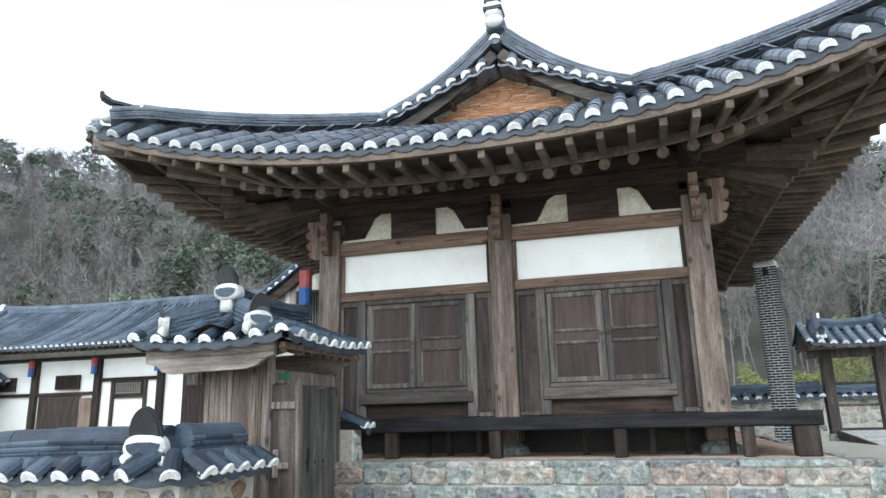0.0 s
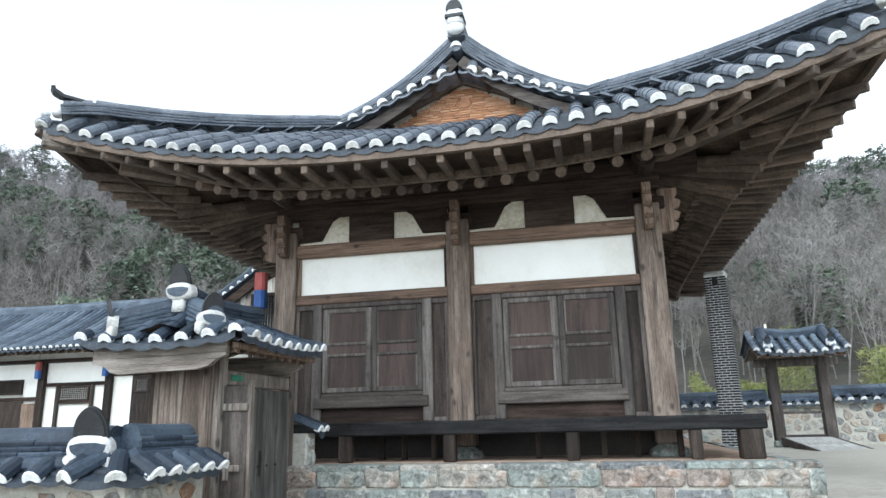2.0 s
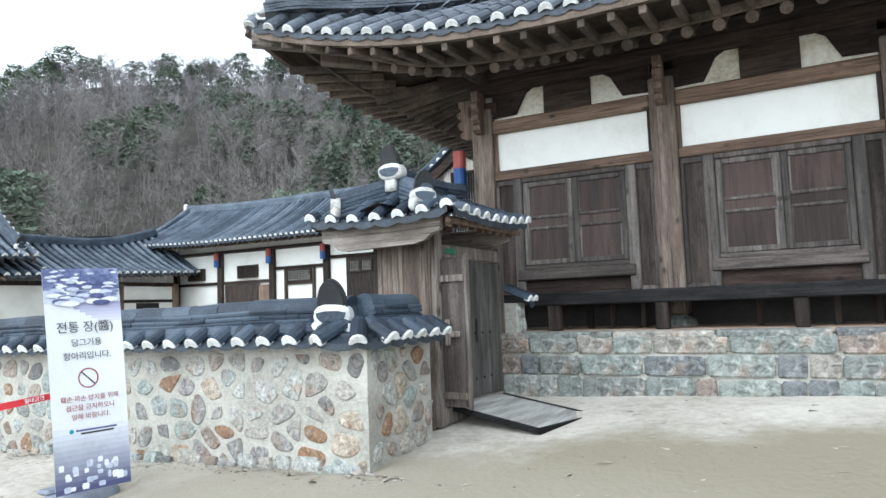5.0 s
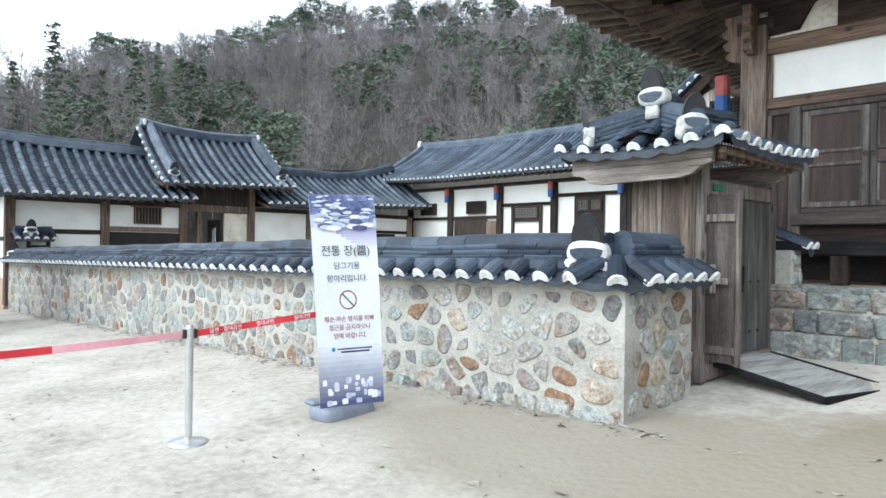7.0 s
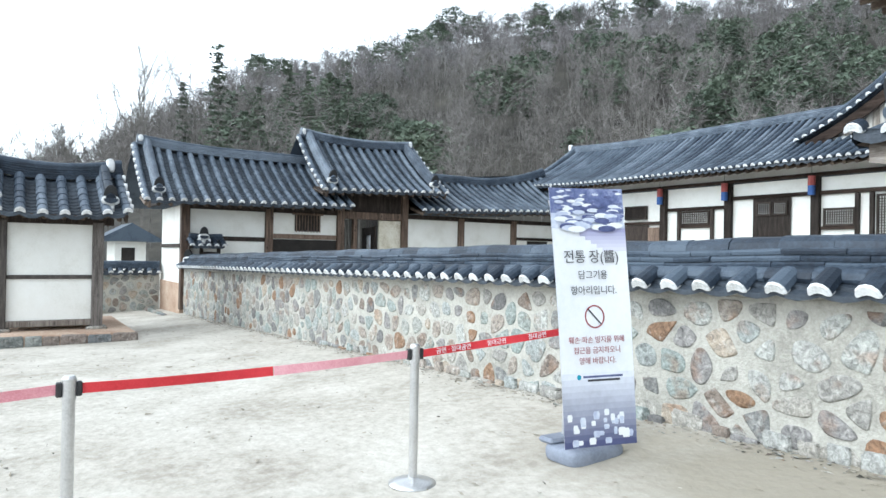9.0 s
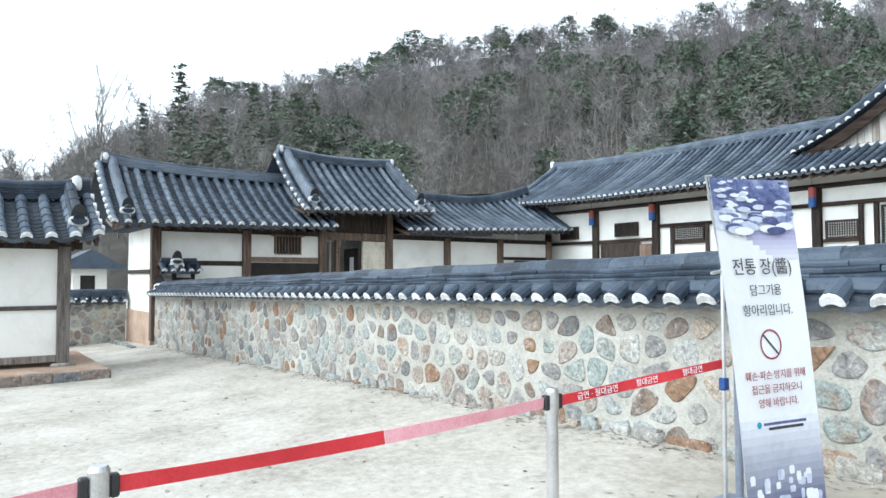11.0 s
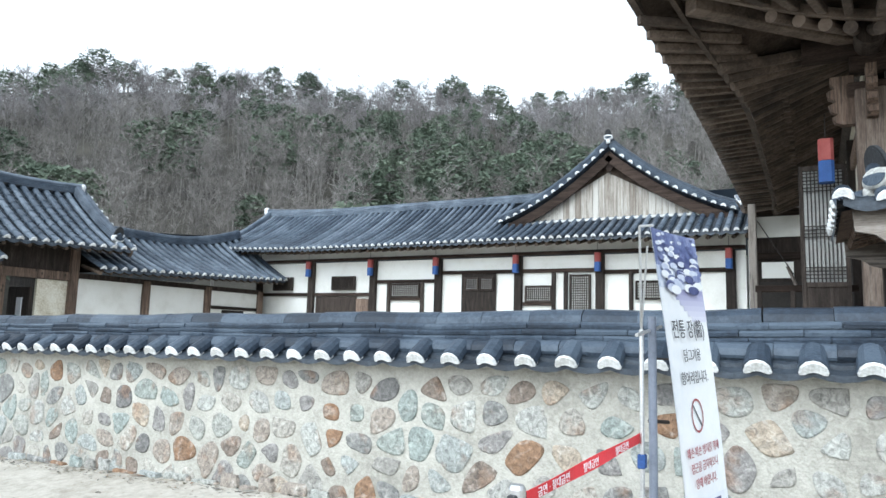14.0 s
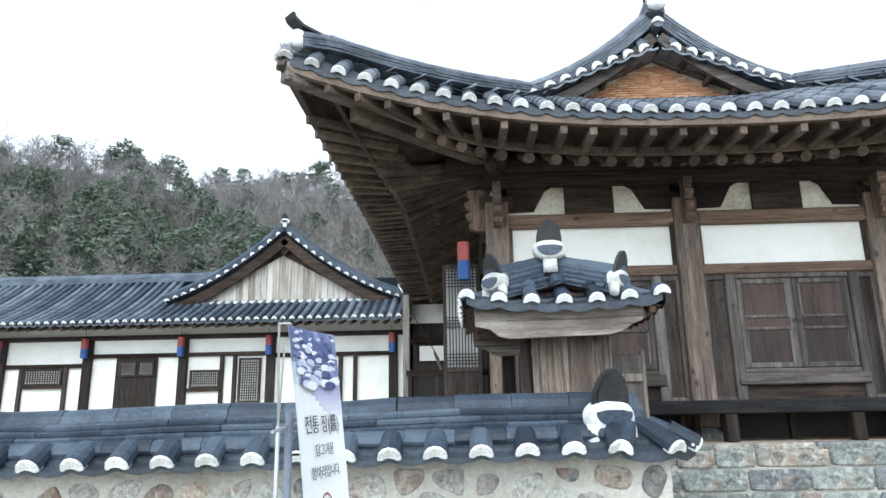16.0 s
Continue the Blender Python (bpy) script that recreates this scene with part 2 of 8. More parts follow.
def damp_patch(m, centre, size, tone, most=0.95, soft=0.14):
    """A large patch of damp, darker earth with a ragged edge, trodden into the sand."""
    n, l = m.node_tree.nodes, m.node_tree.links
    b = n["Principled BSDF"]
    old = b.inputs["Base Color"].links[0].from_socket
    tc = n.new("ShaderNodeTexCoord")
    mp = n.new("ShaderNodeMapping")
    mp.vector_type = "TEXTURE"
    mp.inputs["Location"].default_value, mp.inputs["Scale"].default_value = (*centre, 0), (*size, 1000)
    l.new(tc.outputs["Object"], mp.inputs["Vector"])
    ln = n.new("ShaderNodeVectorMath")
    ln.operation = "LENGTH"
    l.new(mp.outputs[0], ln.inputs[0])
    nz = n.new("ShaderNodeTexNoise")
    nz.inputs["Scale"].default_value, nz.inputs["Detail"].default_value, nz.inputs["Roughness"].default_value = 0.9, 7, 0.65
    l.new(tc.outputs["Object"], nz.inputs["Vector"])
    ad = n.new("ShaderNodeMath")
    ad.operation = "MULTIPLY_ADD"
    ad.inputs[1].default_value = 0.9
    l.new(nz.outputs["Fac"], ad.inputs[0])
    l.new(ln.outputs["Value"], ad.inputs[2])
    rg = n.new("ShaderNodeMapRange")
    rg.inputs["From Min"].default_value, rg.inputs["From Max"].default_value = 1.38 - soft, 1.38 + soft
    rg.inputs["To Min"].default_value, rg.inputs["To Max"].default_value = most, 0.0
    l.new(ad.outputs[0], rg.inputs["Value"])
    mix = n.new("ShaderNodeMix")
    mix.data_type = "RGBA"
    mix.inputs[7].default_value = (*tone, 1)
    l.new(rg.outputs[0], mix.inputs[0])
    l.new(old, mix.inputs[6])
    l.new(mix.outputs[2], b.inputs["Base Color"])


damp_patch(SAND, (3.4, 4.0), (3.4, 2.4), (0.235, 0.205, 0.145))
damp_patch(SAND, (0.2, 3.9), (3.2, 1.15), (0.28, 0.25, 0.195), 0.9, 0.25)
damp_patch(SAND, (10, 14.5), (5.5, 7.0), (0.3, 0.28, 0.24), 0.8, 0.3)
CLOD = mat("dry_clods", [(0.2, 0.175, 0.135), (0.32, 0.29, 0.235), (0.44, 0.41, 0.35)], 1.2, 18, 0.95, 0.4, 30)
LITTER = mat("leaf_litter", [(0.024, 0.021, 0.017), (0.042, 0.038, 0.03), (0.07, 0.063, 0.05)], 0.2, 3, 0.95, 0.3, 8)
EARTH = mat("packed_earth", [(0.3, 0.19, 0.13), (0.42, 0.3, 0.22), (0.5, 0.4, 0.31)], 1.2, 18, 0.95, 0.4, 30)
BRICK = random_tones("orange_brick", [(0.5, 0.26, 0.14), (0.58, 0.33, 0.19), (0.44, 0.22, 0.12), (0.62, 0.38, 0.24), (0.54, 0.29, 0.16)], grain=0.25)
RUBBLE = [(0.292, 0.297, 0.271), (0.189, 0.189, 0.181), (0.318, 0.301, 0.267), (0.249, 0.271, 0.249), (0.215, 0.133, 0.0817), (0.361, 0.344, 0.305), (0.15, 0.146, 0.142), (0.267, 0.232, 0.198),
          (0.327, 0.327, 0.305), (0.189, 0.155, 0.129), (0.249, 0.28, 0.262), (0.344, 0.292, 0.232), (0.284, 0.301, 0.288), (0.258, 0.249, 0.228), (0.215, 0.206, 0.198), (0.344, 0.348, 0.323)]
STONE = random_tones("field_stone", RUBBLE, grain=0.68, fine=24, rust=0.45, bump=1.0, bump_scale=18)
STONE_FAR = random_tones("field_stone_far", RUBBLE, grain=0.55, island=True, rust=0.35)
ASHLAR = random_tones("green_grey_stone", [(0.167, 0.185, 0.172), (0.211, 0.229, 0.211), (0.128, 0.136, 0.141), (0.238, 0.224, 0.198), (0.185, 0.207, 0.194), (0.158, 0.167, 0.158), (0.202, 0.167, 0.145), (0.246, 0.255, 0.238), (0.141, 0.148, 0.151)], grain=0.8, fine=11, rust=0.3, bump=0.9)
BARK = mat("bare_branches", [(0.09, 0.083, 0.075), (0.15, 0.14, 0.128), (0.225, 0.217, 0.203)], 0.08, 2.0, 0.9, 0)
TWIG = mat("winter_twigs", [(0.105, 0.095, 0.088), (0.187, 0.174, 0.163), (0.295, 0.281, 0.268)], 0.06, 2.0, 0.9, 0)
# Distance haze is put into this twig colour: paler and more violet than TWIG.
TWIG_HAZE = mat("hazed_twigs", [(0.17, 0.158, 0.158), (0.255, 0.24, 0.242), (0.35, 0.335, 0.34)], 0.05, 2.0, 0.9, 0)
NEEDLE = mat("pine_needles", [(0.05, 0.072, 0.05), (0.098, 0.128, 0.09), (0.172, 0.205, 0.15)], 0.12, 1.2, 0.8, 0)
BAMBOO = mat("bamboo_leaves", [(0.1, 0.125, 0.036), (0.215, 0.235, 0.075), (0.36, 0.35, 0.14)], 0.8, 6.0, 0.7, 0)
STEEL = mat("brushed_steel", [(0.5, 0.5, 0.5), (0.6, 0.6, 0.6), (0.68, 0.68, 0.68)], 5, 80, 0.35, 0.05, 90, metal=0.9)
BLACK = mat("black_plastic", [(0.015, 0.015, 0.016), (0.022, 0.022, 0.024), (0.03, 0.03, 0.032)], 5, 60, 0.5, 0.05, 80)
IRON = mat("dark_iron", [(0.02, 0.018, 0.017), (0.035, 0.03, 0.028), (0.06, 0.05, 0.045)], 8, 60, 0.6, 0.2, 80, metal=0.6)
for dull in (WOOD_BLACK, WOOD_DARK, WOOD_DARK_X, SOFFIT):
    dull.node_tree.nodes["Principled BSDF"].inputs["Specular IOR Level"].default_value = 0.2
RED_BELT = mat("red_belt", [(0.5, 0.02, 0.03), (0.6, 0.03, 0.042), (0.66, 0.05, 0.06)], 3, 120, 0.6, 0.1, 200)
PINK_BELT = mat("faded_pink_belt", [(0.651, 0.253, 0.299), (0.756, 0.368, 0.414), (0.819, 0.483, 0.517)], 3, 120, 0.65, 0.1, 200)
LANTERN_RED = mat("red_lantern_cloth", [(0.22, 0.04, 0.036), (0.3, 0.062, 0.055), (0.37, 0.095, 0.083)], 3, 90, 0.7, 0.1, 120)
LANTERN_BLUE = mat("blue_lantern_cloth", [(0.016, 0.052, 0.18), (0.028, 0.085, 0.27), (0.04, 0.12, 0.34)], 3, 90, 0.7, 0.1, 120)
PRINT_WHITE = mat("banner_film", [(0.74, 0.77, 0.82), (0.79, 0.81, 0.84), (0.82, 0.83, 0.85)], 1.5, 20, 0.45, 0.05, 10)
PRINT_BLUE = mat("banner_blue_print", [(0.06, 0.08, 0.2), (0.14, 0.17, 0.34), (0.34, 0.38, 0.56)], 7, 25, 0.45, 0.05, 10)
PRINT_NAVY = mat("banner_navy_print", [(0.04, 0.05, 0.14), (0.07, 0.085, 0.21), (0.13, 0.15, 0.3)], 4, 25, 0.45, 0.05, 10)
PRINT_PALE = mat("banner_pale_print", [(0.4, 0.44, 0.6), (0.55, 0.6, 0.72), (0.7, 0.73, 0.8)], 4, 25, 0.45, 0.05, 10)
INK = mat("dark_ink", [(0.03, 0.03, 0.04), (0.05, 0.05, 0.06), (0.07, 0.07, 0.08)], 5, 50, 0.6, 0)
INK_RED = mat("maroon_ink", [(0.22, 0.04, 0.05), (0.28, 0.05, 0.06), (0.34, 0.07, 0.08)], 5, 50, 0.6, 0)
INK_TEAL = mat("teal_ink", [(0.02, 0.3, 0.42), (0.03, 0.36, 0.5), (0.05, 0.42, 0.55)], 5, 50, 0.6, 0)
GREY_VINYL = mat("grey_plastic_base", [(0.144, 0.164, 0.209), (0.192, 0.214, 0.266), (0.228, 0.252, 0.31)], 4, 40, 0.5, 0.1, 50)
GREEN_NET = mat("green_mesh_sheet", [(0.014, 0.1, 0.06), (0.028, 0.16, 0.1), (0.05, 0.22, 0.14)], 3, 30, 0.7, 0.2, 20)
# Near-black colour stands for missing light inside rooms and openings.
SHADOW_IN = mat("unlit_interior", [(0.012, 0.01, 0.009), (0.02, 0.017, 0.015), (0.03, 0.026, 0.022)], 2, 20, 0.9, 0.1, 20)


# ---- mesh building ----
class G:
    """A mesh being built from points and faces."""

    def __init__(self):
        self.v, self.f = [], []

    def add(self, pts, faces):
        o = len(self.v)
        self.v += [tuple(p) for p in pts]
        self.f += [tuple(i + o for i in f) for f in faces]
        return self

    def box(self, x0, x1, y0, y1, z0, z1, b=0.0, m=None):
        if b <= 0:
            pts = [(x, y, z) for x in (x0, x1) for y in (y0, y1) for z in (z0, z1)]
            fs = [(0, 1, 3, 2), (4, 6, 7, 5), (0, 4, 5, 1), (2, 3, 7, 6), (0, 2, 6, 4), (1, 5, 7, 3)]
        else:
            b = min(b, (x1 - x0) * 0.45, (y1 - y0) * 0.45, (z1 - z0) * 0.45)
            pts, fs, idx = [], [], {}
            for cx in (0, 1):
                for cy in (0, 1):
                    for cz in (0, 1):
                        for ax in (0, 1, 2):
                            p = [(x0, x1)[cx], (y0, y1)[cy], (z0, z1)[cz]]
                            for k, c in enumerate((cx, cy, cz)):
                                if k != ax:
                                    p[k] += b if c == 0 else -b
                            idx[cx, cy, cz, ax] = len(pts)
                            pts.append(tuple(p))
            for ax in (0, 1, 2):
                o1, o2 = (ax + 1) % 3, (ax + 2) % 3
                for s in (0, 1):
                    q = []
                    for a, c in ((0, 0), (1, 0), (1, 1), (0, 1)):
                        k = [0, 0, 0]
                        k[ax], k[o1], k[o2] = s, a, c
                        q.append(idx[k[0], k[1], k[2], ax])
                    fs.append(tuple(q if s else q[::-1]))
                for a in (0, 1):
                    for c in (0, 1):
                        q = []
                        for s, who in ((0, o1), (0, o2), (1, o2), (1, o1)):
                            k = [0, 0, 0]
                            k[ax], k[o1], k[o2] = s, a, c
                            q.append(idx[k[0], k[1], k[2], who])
                        fs.append(tuple(q if a == c else q[::-1]))
            for cx in (0, 1):
                for cy in (0, 1):
                    for cz in (0, 1):
                        q = [idx[cx, cy, cz, a] for a in (0, 1, 2)]
                        fs.append(tuple(q if (cx + cy + cz) % 2 else q[::-1]))
        if m is not None:
            pts = [m @ Vector(p) for p in pts]
        return self.add(pts, fs)

    def beam(self, p, q, w, h, b=0.0, up=(0, 0, 1)):
        """A squared timber from p to q: w wide, h high."""
        p, q = Vector(p), Vector(q)
        d = q - p
        t = d.normalized()
        s = t.cross(Vector(up)).normalized()
        n = s.cross(t)
        m = Matrix((s, t, n)).transposed().to_4x4()
        m.translation = p
        return self.box(-w / 2, w / 2, 0, d.length, -h / 2, h / 2, b, m)

    def rod(self, p, q, r0, r1=None, n=10, caps=True):
        """A round timber, pipe or limb from p to q."""
        p, q = Vector(p), Vector(q)
        r1 = r0 if r1 is None else r1
        t = (q - p).normalized()
        s = t.cross(Vector((0, 0, 1)) if abs(t.z) < 0.9 else Vector((1, 0, 0))).normalized()
        u = s.cross(t)
        pts = []
        for c, r in ((p, r0), (q, r1)):
            pts += [c + s * (r * math.cos(2 * math.pi * i / n)) + u * (r * math.sin(2 * math.pi * i / n)) for i in range(n)]
        fs = [(i, n + i, n + (i + 1) % n, (i + 1) % n) for i in range(n)]
        if caps:
            fs += [tuple(range(n)), tuple(range(2 * n - 1, n - 1, -1))]
        return self.add(pts, fs)

    def sweep(self, path, profile, up=(0, 0, 1), close=True):
        """A profile of (side, height) points drawn along a path."""
        path = [Vector(p) for p in path]
        n, k = len(path), len(profile)
        pts = []
        for i, p in enumerate(path):
            t = (path[min(i + 1, n - 1)] - path[max(i - 1, 0)]).normalized()
            s = t.cross(Vector(up)).normalized()
            u = s.cross(t)
            pts += [p + s * a + u * c for a, c in profile]
        fs = [(i * k + j, i * k + (j + 1) % k, (i + 1) * k + (j + 1) % k, (i + 1) * k + j) for i in range(n - 1) for j in range(k)]
        if close:
            fs += [tuple(range(k - 1, -1, -1)), tuple((n - 1) * k + j for j in range(k))]
        return self.add(pts, fs)

    def plate(self, outline, m, depth, bevel=0.0):
        """A flat shape of (a, b) points, in the plane of m's x and z, going depth along its y."""
        k = len(outline)
        pts = [m @ Vector((a, 0, c)) for a, c in outline] + [m @ Vector((a, depth, c)) for a, c in outline]
        fs = [tuple(range(k)), tuple(range(2 * k - 1, k - 1, -1))] + [(i, k + i, k + (i + 1) % k, (i + 1) % k) for i in range(k)]
        return self.add(pts, fs)

    def ball(self, c, r, sx=1, sy=1, sz=1, n=10, h=6, m=None):
        pts, fs = [], []
        for i in range(h + 1):
            a = math.pi * i / h
            for j in range(n):
                g = 2 * math.pi * j / n
                p = Vector((r * sx * math.sin(a) * math.cos(g), r * sy * math.sin(a) * math.sin(g), r * sz * math.cos(a)))
                pts.append((m @ (p + Vector(c))) if m is not None else p + Vector(c))
        for i in range(h):
            for j in range(n):
                fs.append((i * n + j, (i + 1) * n + j, (i + 1) * n + (j + 1) % n, i * n + (j + 1) % n))
        return self.add(pts, fs)

    def mesh(self, name, material, smooth=False):
        me = bpy.data.meshes.new(name)
        me.from_pydata(self.v, [], self.f)
        bm = bmesh.new()
        bm.from_mesh(me)
        bmesh.ops.recalc_face_normals(bm, faces=bm.faces)
        bm.to_mesh(me)
        bm.free()
        me.materials.append(material)
        if smooth:
            me.shade_smooth()
        return me


def thing(name, label, category, at=(0, 0, 0), group="", kind=""):
    ob = new(name)
    ob.location = at
    ob.empty_display_size = 0.2
    return tagged(ob, label, category, group, kind)


def hang(ob, parent):
    ob.parent = parent
    p, m = parent, Matrix()
    chain = []
    while p is not None:
        chain.append(p)
        p = p.parent
    for p in reversed(chain):
        m = m @ p.matrix_parent_inverse @ p.matrix_basis
    ob.matrix_parent_inverse = m.inverted()
    return ob


def part(name, g, material, parent, label="", smooth=False):
    ob = hang(new(name, g.mesh(name, material, smooth)), parent)
    return tagged(ob, label) if label else ob


def piece(name, me, m, parent):
    """One of many alike pieces on a shared mesh."""
    ob = new(name, me)
    ob.matrix_basis = m
    return hang(ob, parent)


def solid(name, g, material, label, category, kind="", group="", smooth=False):
    return tagged(new(name, g.mesh(name, material, smooth)), label, category, group, kind)


# ---- lie of the land ----
def sstep(a, b, x):
    t = max(0.0, min(1.0, (x - a) / (b - a)))
    return t * t * (3 - 2 * t)


def yard(x, y):
    """Height of the trodden ground: it falls to the west and rises to the north."""
    zx = 0.03 * (max(-26.0, min(9.0, x)) + 2.67)
    if y < 2.24:
        zy = 0.02 * (max(y, -8.0) - 2.24)
    elif y < 7.5:
        zy = 0.085 * (y - 2.24)
    else:
        zy = 0.085 * 5.26 + 0.012 * (min(y, 30) - 7.5)
    fade = sstep(-3, -9, x) * sstep(5.2, 9, y)
    return zx + zy * (1 - 0.35 * sstep(-6, -20, x)) + 0.25 * fade


CREST = [(-130, 1), (-100, 2), (-70, 7), (-45, 13), (-24, 15.6), (-18, 17.3), (0, 18.6), (10, 19), (16, 18.8), (22, 17.9), (31, 19), (45, 19), (54, 18), (63, 15.8), (74, 13), (84, 6.5), (92, 2.2), (110, 0.8), (150, 0.5)]


def crest(az):
    for (a, e), (b, f) in zip(CREST, CREST[1:]):
        if a <= az <= b:
            s = (az - a) / (b - a)
            return e + (f - e) * s
    return 0.5


def land(x, y):
    d = math.hypot(x + 1.5, y)
    az = math.degrees(math.atan2(-(x + 1.5), y))
    top = 150 * math.tan(radians(crest(az)))
    t = max(0.0, min(1.25, (d - 42) / 108))
    rise = top * (t ** 1.15 if t < 1 else 1 - (t - 1) * 0.6)
    lump = 1.8 * noise.noise((x * 0.03, y * 0.03, 0.3)) * sstep(45, 80, d)
    return yard(x, y) + rise + lump - 0.02 * max(0, d - 160) * (1 if top > 5 else 0)


# ---- roofs ----
HALF = [math.pi * i / 6 for i in range(7)]


def cap_mesh(r, name):
    """The lump of white lime that closes the lower end of a convex tile, hollow below."""
    g = G()
    ring = [(r * 1.0 * math.cos(a), 0.0, r * 1.0 * math.sin(a)) for a in HALF]
    low = [(-r * 0.96, 0, -r * 0.2), (-r * 0.7, 0, -r * 0.16), (-r * 0.38, 0, r * 0.02), (0, 0, r * 0.1), (r * 0.38, 0, r * 0.02), (r * 0.7, 0, -r * 0.16), (r * 0.96, 0, -r * 0.2)]
    out = ring + low
    k = len(out)
    back = [(a, 0.05, c) for a, _, c in out]
    mid = [(a * 0.84, -0.016, 0.06 * r + c * 0.86) for a, _, c in out]
    g.add(back + out + mid, [(i, (i + 1) % k, k + (i + 1) % k, k + i) for i in range(k)] + [(k + i, k + (i + 1) % k, 2 * k + (i + 1) % k, 2 * k + i) for i in range(k)] + [tuple(range(2 * k, 3 * k))])
    return g.mesh(name, LIME, False)


CAPS = {}


def frame_at(P, u, v, du=1e-3, dv=1e-3):
    p = P(u, v)
    a = (P(u + du, v) - P(u - du, v)).normalized()
    t = (P(u, v + dv) - P(u, v - dv)).normalized()
    n = a.cross(t)
    if n.z < 0:
        n = -n
    n.normalize()
    a = t.cross(n).normalized()
    return p, a, t, n


def tiled(roof_name, parent, P, rows, r=0.085, step=0.3, caps=True, label="", lip=0.05, sag=0.04, skin=None):
    """A tiled slope. P(u, v): the surface, v rising from the eave. rows: (u, v0, v1) of each line of convex tiles.
    The sheet of concave tiles is the part, and each line of convex tiles and each lime end is a piece of it."""
    g = G()
    cols = []
    for (u0, a0, b0), (u1, a1, b1) in zip(rows, rows[1:]):
        for s in (0, 0.25, 0.5, 0.75):
            cols.append((u0 + (u1 - u0) * s, a0 + (a1 - a0) * s, b0 + (b1 - b0) * s, -sag * math.sin(math.pi * s)))
    cols.append((rows[-1][0], rows[-1][1], rows[-1][2], 0.0))
    ns = max(2, round(max((P(u, b) - P(u, a)).length for u, a, b in rows) / 0.17))
    pts, fs = [], []
    k = 2 * ns + 1
    for u, a, b, dz in cols:
        p0 = P(u, a) + Vector((0, 0, dz - lip))
        pts.append(p0)
        for j in range(ns):
            pts.append(P(u, a + (b - a) * j / ns) + Vector((0, 0, dz + 0.02)))
            pts.append(P(u, a + (b - a) * (j + 0.97) / ns) + Vector((0, 0, dz - 0.004)))
    for i in range(len(cols) - 1):
        for j in range(k - 1):
            fs.append((i * k + j, (i + 1) * k + j, (i + 1) * k + j + 1, i * k + j + 1))
    g.add(pts, fs)
    # The sheet's darkened tile makes the troughs read as shaded.
    sheet = part(roof_name, g, TILE_SHADED, parent, label)
    if r not in CAPS:
        CAPS[r] = cap_mesh(r, "end_cap")
    for u, a, b in rows:
        length = (P(u, b) - P(u, a)).length
        if length < 0.12:
            continue
        n = max(1, round(length / step))
        q = G()
        pts, fs = [], []
        for i in range(n):
            for s, rr in ((i / n, r * 1.07), ((i + 1) / n + 0.002, r * 0.93)):
                p, ac, t, nn = frame_at(P, u, a + (b - a) * s)
                pts += [p + nn * (0.012 + rr * math.sin(h)) + ac * (rr * math.cos(h)) for h in HALF]
        k = 7
        for i in range(2 * n - 1):
            for j in range(6):
                fs.append((i * k + j, i * k + j + 1, (i + 1) * k + j + 1, (i + 1) * k + j))
        fs.append(tuple(range(7)))
        q.add(pts, fs)
        me = q.mesh("cover_tile", skin or TILE)
        piece("cover_tile", me, Matrix(), sheet)
        if caps:
            p, ac, t, nn = frame_at(P, u, a)
            m = Matrix((ac, t, nn)).transposed().to_4x4()
            m.translation = p + nn * 0.01 - t * 0.005
            piece("end_cap", CAPS[r], m, sheet)
    return sheet


